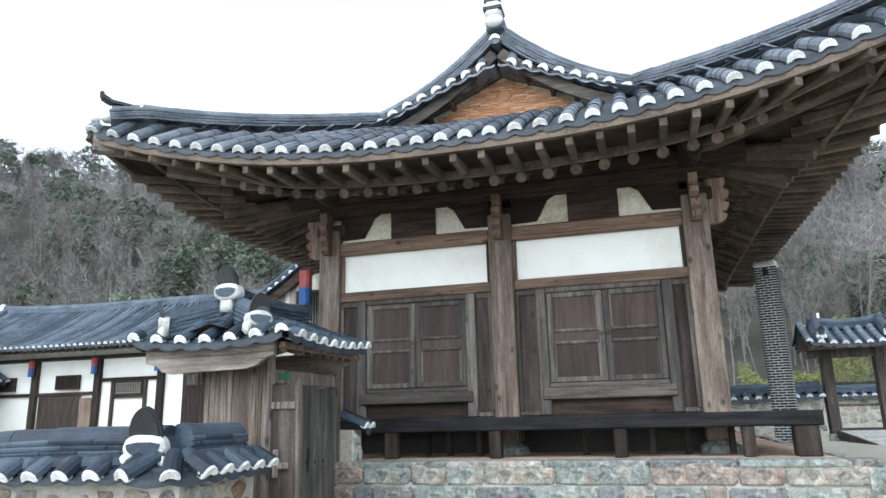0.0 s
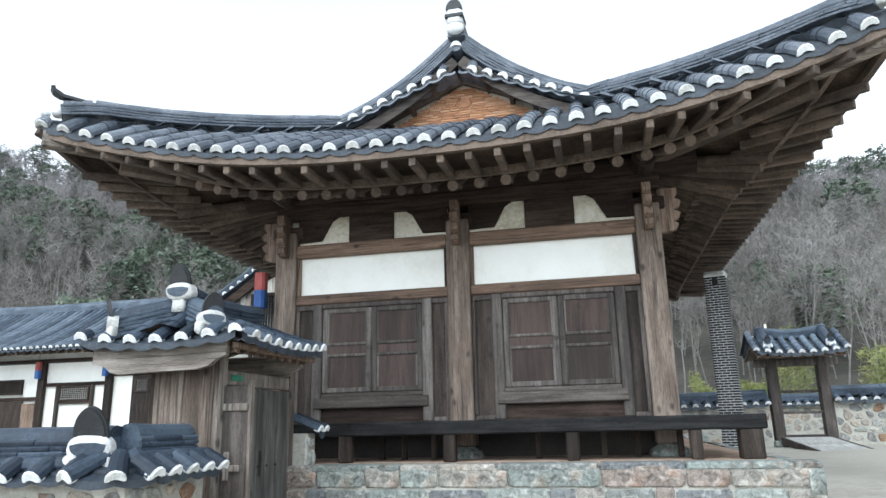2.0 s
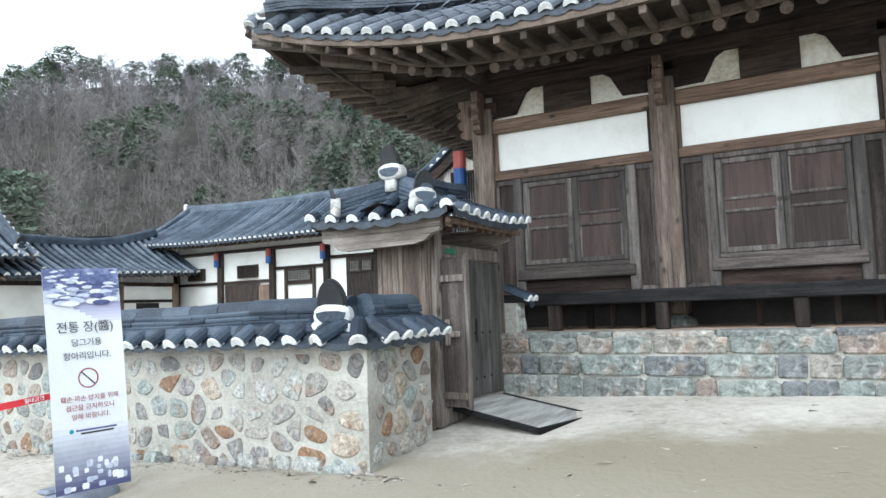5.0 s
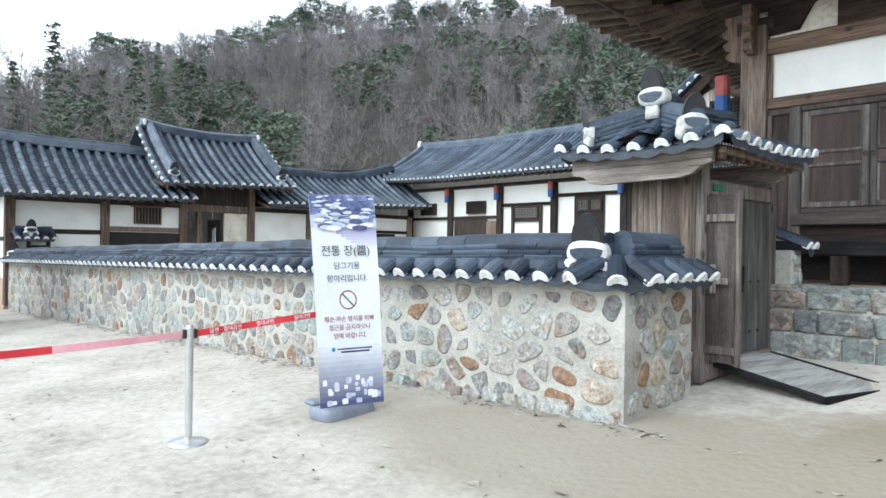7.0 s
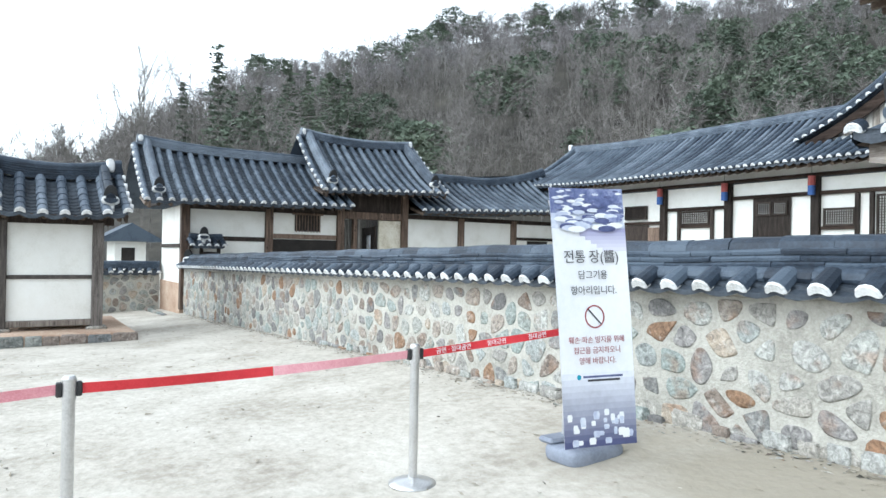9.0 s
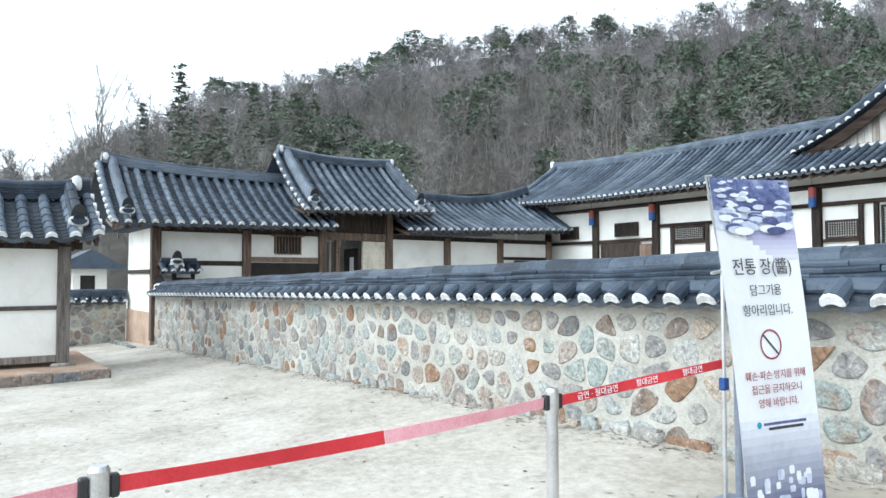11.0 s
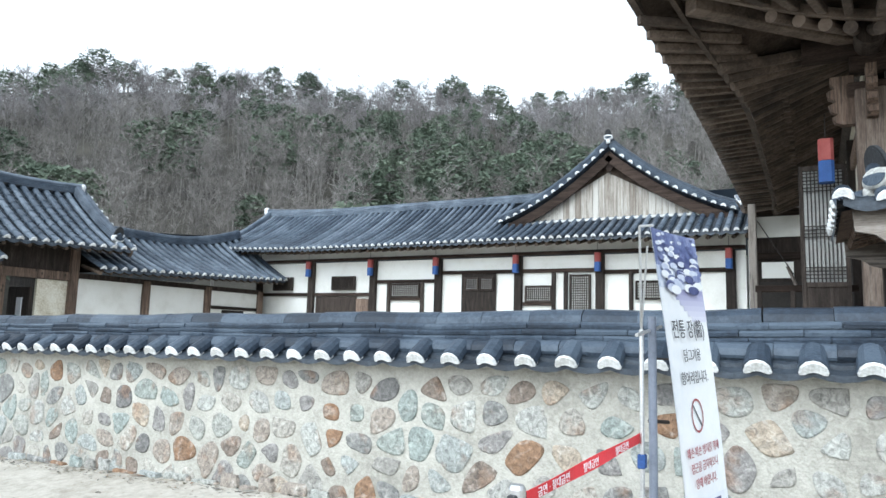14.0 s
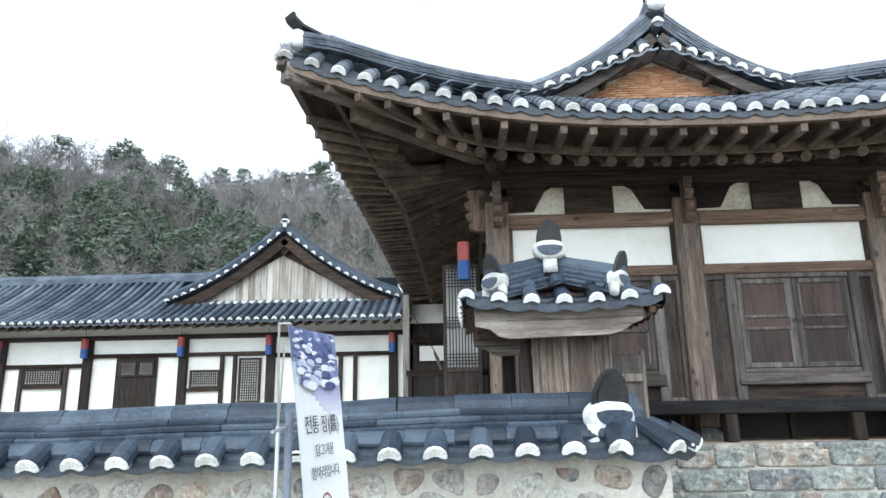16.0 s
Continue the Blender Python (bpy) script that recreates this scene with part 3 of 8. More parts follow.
def ridge(name, path, parent, w=0.24, layers=4, h=0.045, r=0.1, label="", seg=0.42, single=False, skin=None):
    """A ridge of flat tiles laid in uneven layers under a line of round tiles."""
    path = [Vector(p) for p in path]
    acc = [0.0]
    for a, b in zip(path, path[1:]):
        acc.append(acc[-1] + (b - a).length)
    total = acc[-1]

    def at(s):
        s = max(0.0, min(total, s))
        for k in range(len(path) - 1):
            if s <= acc[k + 1] or k == len(path) - 2:
                return path[k].lerp(path[k + 1], (s - acc[k]) / max(1e-6, acc[k + 1] - acc[k]))
    rng = random.Random(round(total * 1000) + layers)
    g, laid = G(), []
    for i in range(layers):
        s = -rng.uniform(0, seg)
        while s < total - 0.01:
            ln = seg * rng.uniform(0.75, 1.2)
            a, b = max(0.0, s), min(total, s + ln - 0.004)
            if b - a > 0.03:
                wi = w / 2 * (1 - 0.05 * i) + rng.uniform(-0.008, 0.008)
                dz0, dz1 = rng.uniform(-0.004, 0.004), rng.uniform(-0.004, 0.004)
                z0, z1 = i * h, i * h + h * 0.86
                layer = G() if single else g
                layer.sweep([at(a) + Vector((0, 0, dz0)), at((a + b) / 2) + Vector((0, 0, (dz0 + dz1) / 2 - 0.002)), at(b) + Vector((0, 0, dz1))], [(wi, z0), (wi + 0.004, z0 + h * 0.5), (wi - 0.012, z1), (-wi + 0.012, z1), (-wi - 0.004, z0 + h * 0.5), (-wi, z0)])
                if single:
                    laid.append(layer)
            s += ln
        g.sweep([p + Vector((0, 0, 0)) for p in path], [(w / 2 - 0.035, i * h), (w / 2 - 0.035, i * h + h), (-w / 2 + 0.035, i * h + h), (-w / 2 + 0.035, i * h)])
    skin = skin or TILE
    body = tagged(part(name, g, skin, parent), label, kind="" if single else "stuff")
    for q in laid:
        part("flat_tile", q, skin, body)
    top = layers * h
    s, joined = 0.0, G()
    while s < total - 0.02:
        ln = min(seg * 0.95, total - s)
        q = G() if single else joined
        k0, k1 = 1.0 + rng.uniform(-0.02, 0.03), 1.0 + rng.uniform(-0.04, 0.0)
        a, b = at(s), at(s + ln - 0.004)
        mid = at(s + ln / 2)
        prof = [(r * math.cos(t), top + r * 0.85 * math.sin(t)) for t in HALF] + [(-r * 0.9, top - 0.02), (r * 0.9, top - 0.02)]
        j = Vector((0, 0, rng.uniform(-0.004, 0.006)))
        q.sweep([a + j, mid, b - j], prof)
        if single:
            part("ridge_tile", q, skin, body)
        s += ln
    if not single:
        tagged(part("ridge_tiles", joined, skin, body), kind="stuff")
    return body


def lump(parent, c, rx, ry, rz, label="", lime=None):
    """A handful of white lime pressed on by hand."""
    g = G()
    g.ball((0, 0, 0), 1.0, n=14, h=9)
    c = Vector(c)
    out = []
    for p in g.v:
        p = Vector(p)
        q = Vector([math.copysign(abs(a) ** 0.7, a) for a in p])
        q *= 1 + 0.16 * noise.noise(p * 1.7 + c * 3)
        out.append(c + Vector((q.x * rx, q.y * ry, q.z * rz)))
    g.v = out
    part("lime_end", g, lime or LIME, parent, label, True)


def ornament(parent, at, turn, s=1.0, stem=True, feet=True, lime=None):
    """The end of a ridge: a dark leaf-shaped tile over a hand-modelled white lime face with a dark slot and two feet."""
    m = Matrix.Translation(at) @ Euler((0, 0, radians(turn))).to_matrix().to_4x4() @ Matrix.Scale(s, 4)
    lean = m @ Matrix.Translation((0, -0.01, 0.05)) @ Euler((radians(14), 0, 0)).to_matrix().to_4x4()
    arc = [math.pi * i / 16 for i in range(17)]
    leaf = [(0.135 * math.cos(a) * (1 - 0.1 * math.sin(a) ** 4), 0.25 * math.sin(a) ** 0.9) for a in arc]
    g = G()
    g.plate([(0.125, -0.1)] + leaf + [(-0.125, -0.1)], lean, 0.04)
    rim = [(a * 0.84, 0.015 + c * 0.84) for a, c in leaf]
    g.plate([(0.105, -0.08)] + rim + [(-0.105, -0.08)], lean @ Matrix.Translation((0, -0.012, 0)), 0.02)
    part("end_tile", g, TILE_DARK, parent, "dark leaf-shaped ridge-end tile")
    whole = [2 * math.pi * i / 22 for i in range(22)]
    face = [(0.172 * math.copysign(abs(math.cos(a)) ** 0.8, math.cos(a)), -0.035 + (0.115 if math.sin(a) > 0 else 0.1) * math.copysign(abs(math.sin(a)) ** 0.8, math.sin(a))) for a in whole]
    g = G()
    k = len(face)
    rings = []
    for f, d in ((1.0, 0.09), (1.0, -0.01), (0.93, -0.034), (0.76, -0.046), (0.4, -0.05)):
        for a, c in face:
            w = 1 + 0.07 * noise.noise((a * 9 + at[0] * 3, c * 9 + at[1] * 3, f * 2))
            rings.append(m @ Vector((a * f * w, d, -0.035 + (c + 0.035) * f * w)))
    g.add(rings, [(r * k + i, r * k + (i + 1) % k, (r + 1) * k + (i + 1) % k, (r + 1) * k + i) for r in range(4) for i in range(k)] + [tuple(4 * k + i for i in range(k))])
    if stem:
        g.plate([(0.07, -0.13), (0.075, -0.27), (-0.075, -0.27), (-0.07, -0.13)], m @ Matrix.Translation((0, -0.03, 0)), 0.1)
    part("lime_mask", g, lime or LIME, parent, "white lime plaster ridge end", True)
    slot = [(0.135, 0.0)] + [(0.135 * math.cos(a), -0.012 - 0.085 * math.sin(a)) for a in arc[1:-1]] + [(-0.135, 0.0), (-0.06, 0.016), (0.06, 0.016)]
    part("slot_tile", G().plate(slot, m @ Matrix.Translation((0, -0.056, 0)), 0.03), TILE, parent)
    for sg in (-1, 1) if feet else ():
        lump(parent, m @ Vector((sg * 0.14, 0.02, -0.15)), 0.055 * s, 0.07 * s, 0.08 * s, lime=lime)


def lerp(a, b, t):
    return a + (b - a) * t


# ---- the ground, one sheet to the horizon, with the wooded hill ----
def make_ground():
    radii = [0.0]
    r = 1.2
    while r < 1600:
        radii.append(r)
        r = r * 1.045 + 0.35
    na = 150
    pts, fs, far = [(-1.5, 0, land(-1.5, 0.001))], [], []
    for r in radii[1:]:
        for i in range(na):
            a = 2 * math.pi * i / na
            x, y = -1.5 - r * math.sin(a), r * math.cos(a)
            pts.append((x, y, land(x, y)))
    for i in range(na):
        fs.append((0, 1 + i, 1 + (i + 1) % na))
        far.append(0)
    for j in range(len(radii) - 2):
        for i in range(na):
            a, b = 1 + j * na + i, 1 + j * na + (i + 1) % na
            fs.append((a, a + na, b + na, b))
            far.append(1 if radii[j + 1] > 44 else 0)
    g = G().add(pts, fs)
    me = g.mesh("ground", SAND, True)
    me.materials.append(LITTER)
    me.polygons.foreach_set("material_index", far)
    return tagged(new("ground", me), "pale trodden sandy ground rising to a wooded hill", "ground", kind="structure")


make_ground()

# ---- the large timber hall ----
PX = (-0.99, 1.6, 4.19)
FY = 9.0
SIDE_Y = (9.0, 11.7, 14.4, 17.2, 18.4)
CX, HALFW = 1.6, 5.12
EY, BACK = 7.05, 20.6
GY, GHALF, GBZ, APEX = 9.55, 2.0, 6.12, 7.46
CORNER_Z, MID_Z, FOOT_Z = 5.6, 4.93, 6.32

hall = thing("timber_hall", "large old timber hall with hipped grey tiled roof", "building", (CX, FY, 1.25))


def front_eave(s):
    """s from -1 to 1 across the front: the tile edge, swept up and out towards its corners."""
    k = abs(s) ** 2.4
    return Vector((CX + HALFW * s, EY - 0.42 * k, MID_Z + (CORNER_Z - MID_Z) * abs(s) ** 2.5))


def side_eave(sx, y):
    """The tile edge along one flank."""
    mid, half = (EY - 0.42 + BACK) / 2, (BACK - EY + 0.42) / 2
    s = (y - mid) / half
    k = abs(s) ** 5
    back = 0.42 if sx < 0 else 0.55
    return Vector((CX + sx * (HALFW - back + back * k), y, MID_Z + 0.04 + (CORNER_Z - MID_Z - 0.04) * abs(s) ** 6))


def hip_z(t):
    """Height of the hip line, from the corner (0) to the foot of the gable (1)."""
    return lerp(CORNER_Z, FOOT_Z, t) - 0.06 * math.sin(math.pi * t) + 0.2 * (1 - t) ** 3 * min(1.0, t * 6) + 0.02


def P_front(x, v):
    s = (x - CX) / HALFW
    e = front_eave(s)
    y = lerp(e.y, GY + 0.1, v)
    inner = (HALFW - abs(x - CX)) / (HALFW - GHALF)
    if inner < 1:
        inner = max(inner, 0.03)
        q = v / inner
        return Vector((x, y, e.z + (hip_z(inner) - e.z) * (1.15 * q - 0.15 * q * q)))
    top = lerp(FOOT_Z + 0.02, FOOT_Z - 0.1, min(1.0, (inner - 1) / 0.35))
    return Vector((x, y, e.z + (top - e.z) * (1.2 * v - 0.2 * v * v)))


def P_side(sx):
    def f(y, v):
        e = side_eave(sx, y)
        x = lerp(e.x, CX, v)
        t = (y - (EY - 0.42)) / (GY - 0.25 - EY + 0.42)
        if t < 1:
            t = max(t, 0.03)
            vm = t * VG
            q = v / vm
            return Vector((x, y, e.z + (hip_z(t) - e.z) * (1.1 * q - 0.1 * q * q)))
        if v < VG:
            q = v / VG
            return Vector((x, y, e.z + (FOOT_Z - e.z) * (1.1 * q - 0.1 * q * q)))
        q = (v - VG) / (1 - VG)
        return Vector((x, y, FOOT_Z + (APEX - FOOT_Z) * (0.5 * q + 0.5 * q * q)))
    return f


VG = 1 - GHALF / HALFW
SP = 0.298
nrow = int(2 * HALFW / SP)
rows = []
for i in range(nrow + 1):
    x = CX - HALFW + 0.09 + i * (2 * HALFW - 0.18) / nrow
    inner = (HALFW - abs(x - CX)) / (HALFW - GHALF)
    rows.append((x, 0.0, max(0.02, min(1.0, inner * 0.96))))
roof_front = tiled("roof_front", hall, P_front, rows, r=0.088, step=0.42, label="weathered grey tiled front slope with white lime tile ends", skin=TILE_OLD)
for sx, nm in ((-1, "roof_flank"), (1, "roof_flank")):
    y0, y1 = EY - 0.42, BACK
    n = int((y1 - y0) / SP)
    rows = []
    for i in range(n + 1):
        y = y0 + 0.09 + i * (y1 - y0 - 0.18) / n
        if y < GY - 0.25:
            b = max(0.02, (y - y0) / (GY - 0.25 - y0) * VG * 0.96)
        elif y > BACK - 2.2:
            b = max(0.02, (BACK - y) / 2.2 * VG)
        else:
            b = 0.985
        rows.append((y, 0.0, b))
    tiled(nm, hall, P_side(sx), rows, r=0.088, step=0.42, label="weathered grey tiled flank of the roof", skin=TILE_OLD)

# ridges: the main one, the two over the gable's edges and the hips
main_path = [Vector((CX, lerp(GY - 0.3, BACK - 2.2, i / 12), APEX + 0.02 + 0.16 * abs(2 * i / 12 - 1) ** 2.2)) for i in range(13)]
ridge("main_ridge", main_path, hall, 0.3, 6, 0.05, 0.11, skin=TILE_OLD)
for sx in (-1, 1):
    f = P_side(sx)
    verge = [f(GY - 0.12, lerp(VG - 0.02, 1.0, i / 9)) + Vector((0, 0, 0.03)) for i in range(10)]
    ridge("verge_ridge", verge, hall, 0.24, 5, 0.042, 0.085, skin=TILE_OLD)
    hip = []
    for i in range(11):
        t = lerp(0.07, 1.0, i / 10)
        hip.append(Vector((CX + sx * lerp(HALFW, GHALF, t), lerp(EY - 0.42, GY - 0.12, t), hip_z(t) + 0.02)))
    ridge("hip_ridge", hip, hall, 0.26, 4, 0.042, 0.085, skin=TILE_OLD)
    a = hip[0] + Vector((sx * 0.03, -0.03, 0.12))
    lump(hall, a, 0.1, 0.1, 0.12, "white lime plaster hip end")
    lump(hall, a + Vector((sx * 0.12, -0.1, -0.1)), 0.06, 0.06, 0.05)
    g = G()
    g.sweep([a + Vector((-sx * 0.25, 0.25, 0.12)), a + Vector((-sx * 0.02, 0.02, 0.15)), a + Vector((sx * 0.07, -0.07, 0.22)), a + Vector((sx * 0.09, -0.09, 0.28))], [(-0.09, 0), (0.09, 0), (0.07, 0.05), (-0.07, 0.05)])
    part("end_tile", g, TILE_DARK, hall)
    lump(hall, verge[0] + Vector((sx * 0.02, -0.1, 0.06)), 0.1, 0.06, 0.06)
    # short tile lines along the gable's edge, their lime ends outward
    n = 7
    for i in range(n):
        v = lerp(VG + 0.015, 0.985, (i + 0.35) / n)
        p0 = f(GY - 0.34, v)
        tt = (f(GY, v + 0.01) - f(GY, v - 0.01)).normalized()
        up = Vector((0, 1, 0)).cross(tt)
        if up.z < 0:
            up = -up
        q = G()
        ring = []
        for yy, rr in ((GY - 0.34, 0.088), (GY - 0.1, 0.082)):
            c = f(yy, v)
            ring += [Vector((c.x, yy, c.z)) + up * (0.01 + rr * math.sin(h)) + tt * (rr * math.cos(h)) for h in HALF]
        q.add(ring, [(j, j + 1, 8 + j, 7 + j) for j in range(6)])
        part("verge_tile", q, TILE_OLD, hall)
        m = Matrix((tt if sx < 0 else -tt, Vector((0, 1, 0)), up)).transposed().to_4x4()
        m.translation = p0 + up * 0.01
        piece("end_cap", CAPS[0.088], m, hall)
    # scalloped edge of concave tiles and the gable board below it
    g = G()
    pts, fs = [], []
    nn = n * 6
    for i in range(nn + 1):
        v = lerp(VG + 0.01, 0.995, i / nn)
        c = f(GY - 0.33, v)
        z = -0.045 * abs(math.sin(math.pi * (i / 6 - 0.35)))
        pts += [c + Vector((0, 0, z)), c + Vector((0, 0, z - 0.035)), c + Vector((0, 0.4, z))]
    for i in range(nn):
        fs += [(3 * i, 3 * i + 3, 3 * i + 4, 3 * i + 1), (3 * i, 3 * i + 2, 3 * i + 5, 3 * i + 3)]
    g.add(pts, fs)
    part("verge_edge", g, TILE_OLD, hall)
    g = G()
    g.sweep([f(GY - 0.2, lerp(VG, 0.99, i / 9)) + Vector((0, 0, -0.16)) for i in range(10)], [(-0.025, -0.09), (0.025, -0.09), (0.025, 0.08), (-0.025, 0.08)])
    part("gable_board", g, WOOD_MID_X, hall, "weathered timber bargeboard")
    for i in range(4):
        v = lerp(VG + 0.06, 0.93, i / 3.3)
        c = f(GY, v) + Vector((0, 0, -0.2))
        g = G().beam(c + Vector((0, -0.22, 0)), c + Vector((0, 0.35, 0)), 0.07, 0.09, 0.008)
        part("gable_purlin", g, RAFTER, hall)
m = Matrix(((1, 0, 0), (0, 1, 0), (0, 0, 1))).to_4x4()
m.translation = (CX, GY - 0.36, APEX - 0.03)
piece("end_cap", CAPS[0.088], m, hall)
part("apex_tile", G().rod((CX, GY - 0.35, APEX - 0.03), (CX, GY + 0.2, APEX - 0.03), 0.085, 0.085, 14), TILE_OLD, hall)
# ridge end
tip = main_path[0] + Vector((0, -0.06, 0.0))
g = G()
g.ball(tip + Vector((0, 0, 0.1)), 0.15, 1.0, 0.6, 0.7)
g.box(tip.x - 0.13, tip.x + 0.13, tip.y - 0.1, tip.y + 0.2, tip.z + 0.14, tip.z + 0.42, 0.05)
part("lime_end", g, LIME, hall, "white lime ridge end with dark bands", True)
g = G()
g.box(tip.x - 0.145, tip.x + 0.145, tip.y - 0.11, tip.y + 0.2, tip.z + 0.24, tip.z + 0.31, 0.01)
g.plate([(0.13 * math.cos(a), 0.17 * math.sin(a)) for a in [math.pi * i / 12 for i in range(13)]], Matrix.Translation((tip.x, tip.y - 0.08, tip.z + 0.4)), 0.07)
part("end_tile", g, TILE_DARK, hall, "dark rounded ridge-end tile")
# gable wall of thin orange bricks with a round tile set in it
g = G()
gz0, gz1 = GBZ + 0.02, 7.16
g.plate([(-GHALF + 0.1, gz0), (GHALF - 0.1, gz0), (0, gz1)], Matrix.Translation((CX, GY + 0.22, 0)), 0.06)
gable = part("gable_wall", g, PLASTER_OLD, hall, "gable filled with thin orange bricks")
bricks = {}
rng = random.Random(5)
z = gz0 + 0.03
while z < gz1 - 0.2:
    half = (GHALF - 0.12) * (gz1 - 0.12 - z) / (gz1 - gz0) - 0.02
    x = -half + rng.uniform(0, 0.03)
    while x < half - 0.05:
        ln = rng.choice((0.16, 0.2, 0.26))
        ln = min(ln, half - x)
        if ln not in bricks:
            bricks[ln] = G().box(0, ln - 0.008, -0.03, 0.02, 0, 0.033, 0.005).mesh("brick", BRICK)
        piece("brick", bricks[ln], Matrix.Translation((CX + x, GY + 0.21 - rng.uniform(0, 0.008), z)), gable)
        x += ln
    z += 0.042
g = G().rod((CX + 0.02, GY + 0.16, 6.7), (CX + 0.02, GY + 0.22, 6.7), 0.09, 0.09, 18)
part("round_tile", g, BRICK, gable)
g = G()
for sx in (-1, 1):
    g.beam((CX + sx * (GHALF - 0.05), GY + 0.14, gz0 + 0.1), (CX, GY + 0.14, gz1 - 0.05), 0.1, 0.15, 0.01)
part("gable_frame", g, RAFTER, hall, "dark timber frame of the gable")


# eaves: boards, round rafters and flying rafters, fanned at the corners
def eave_point(side, s):
    """A point of the eave on side 0 (front), -1 or 1 (flanks), with s from 0 to 1."""
    if side == 0:
        return front_eave(2 * s - 1)
    return side_eave(side, lerp(EY - 0.42, BACK, s))


def foot_point(side, e):
    """Where the rafter that ends at e starts, over the wall."""
    if side == 0:
        x = max(PX[0] - 0.1, min(PX[2] + 0.1, CX + (e.x - CX) * (1.0 if abs(e.x - CX) < 2.0 else 2.7 / max(2.7, abs(e.x - CX)))))
        return Vector((x, FY + 0.15, 5.32))
    y = max(FY + 0.1, min(SIDE_Y[-1], e.y if FY + 0.9 < e.y < SIDE_Y[-1] - 0.9 else (FY + 0.2 + (e.y - 6.6) * 0.25 if e.y < FY + 0.9 else SIDE_Y[-1])))
    return Vector((CX + side * (PX[2] - CX - 0.1), y, 5.32))


for side in (0, -1, 1):
    n = 31 if side == 0 else 36
    soff = G()
    pts, fs = [], []
    for i in range(n + 1):
        e = eave_point(side, i / n)
        ft = foot_point(side, e)
        inward = (ft - e)
        inward.z = 0
        inward.normalize()
        pts += [e + inward * 0.05 + Vector((0, 0, -0.07)), e + inward * 1.0 + Vector((0, 0, -0.02)), ft + Vector((0, 0, 0.12))]
    for i in range(n):
        a, b = 3 * i, 3 * i + 3
        fs += [(a, b, b + 1, a + 1), (a + 1, b + 1, b + 2, a + 2)]
    part("soffit", soff.add(pts, fs), SOFFIT, hall, "dark boarded soffit")
    edge = G()
    path = [eave_point(side, i / 24) + (Vector((0, 0.06, -0.1)) if side == 0 else Vector((-side * 0.06, 0, -0.1))) for i in range(25)]
    edge.sweep(path, [(-0.04, -0.05), (0.04, -0.05), (0.04, 0.04), (-0.04, 0.04)])
    part("eave_board", edge, RAFTER, hall, "weathered timber eave board")
    edge = G()
    path = []
    for i in range(25):
        e = eave_point(side, i / 24)
        d = foot_point(side, e) - e
        d.z = 0
        d.normalize()
        path.append(e + d * 0.72 + Vector((0, 0, -0.2)))
    edge.sweep(path, [(-0.03, -0.04), (0.03, -0.04), (0.03, 0.06), (-0.03, 0.06)])
    part("inner_eave_board", edge, RAFTER, hall)
    m = 30 if side == 0 else 54
    for i in range(m):
        s = (i + 0.5) / m
        e = eave_point(side, s)
        ft = foot_point(side, e)
        d = ft - e
        d.z = 0
        d.normalize()
        if (side == 0 and 0.03 < s < 0.97) or (side != 0 and 0.03 < s < 0.97):
            part("flying_rafter", G().beam(e + d * 0.06 + Vector((0, 0, -0.21)), e + d * 1.25 + Vector((0, 0, -0.14)), 0.085, 0.1, 0.008), RAFTER, hall)
        if 0.1 < s < 0.9:
            part("round_rafter", G().rod(e + d * 0.78 + Vector((0, 0, -0.3)), ft + Vector((0, 0, 0.0)), 0.07, 0.075, 10), RAFTER, hall)
for sx in (-1, 1):
    c = front_eave(sx) + Vector((0, 0, -0.02))
    ft = Vector((CX + sx * 2.3, FY + 0.3, 5.25))
    d = (ft - c)
    d.z = 0
    d.normalize()
    g = G()
    g.beam(c + d * 0.1 + Vector((0, 0, -0.17)), c + d * 2.6 + Vector((0, 0, -0.22)), 0.17, 0.22, 0.015)
    part("corner_rafter", g, WOOD_GREY_X, hall, "thick weathered corner rafter")
    g = G()
    g.beam(c + d * 1.05 + Vector((0, 0, -0.36)), ft + Vector((0, 0, -0.1)), 0.19, 0.24, 0.015)
    part("corner_rafter", g, RAFTER, hall)

# the frame: posts, beams, brackets
for i, x in enumerate(PX):
    g = G().box(x - 0.16, x + 0.16, FY - 0.15, FY + 0.17, 1.4, 4.5, 0.02)
    part("post", g, WOOD_POST, hall, "weathered squared timber post")
    g = G()
    g.ball((x, FY, 1.25), 0.27, 1, 1, 0.62, 12, 6)
    part("post_stone", g, ASHLAR, hall)
for sx, x in ((-1, PX[0]), (1, PX[2])):
    for y in SIDE_Y[1:]:
        part("post", G().box(x - 0.15, x + 0.15, y - 0.15, y + 0.15, 1.3, 4.6, 0.02), WOOD_DARK, hall)
    part("side_wall", G().box(x - 0.05, x + 0.05, FY + 0.17, SIDE_Y[-1], 1.75 if sx > 0 else 3.6, 4.9), WOOD_DARK if sx > 0 else PLASTER_OLD, hall, "dark boarded side wall")
    part("side_beam", G().box(x - 0.11, x + 0.11, FY + 0.17, SIDE_Y[-1], 4.12, 4.32, 0.015), WOOD, hall)
    part("side_purlin", G().rod((x, FY - 0.5, 5.05), (x, SIDE_Y[-1], 5.05), 0.16, 0.16, 12), WOOD_DARK, hall)
part("back_wall", G().box(PX[0], PX[2], SIDE_Y[-1], SIDE_Y[-1] + 0.1, 1.3, 4.9), PLASTER_OLD, hall)
part("floor_deck", G().box(PX[0], PX[2], FY + 0.1, SIDE_Y[-1], 1.66, 1.74), WOOD_DARK_X, hall)
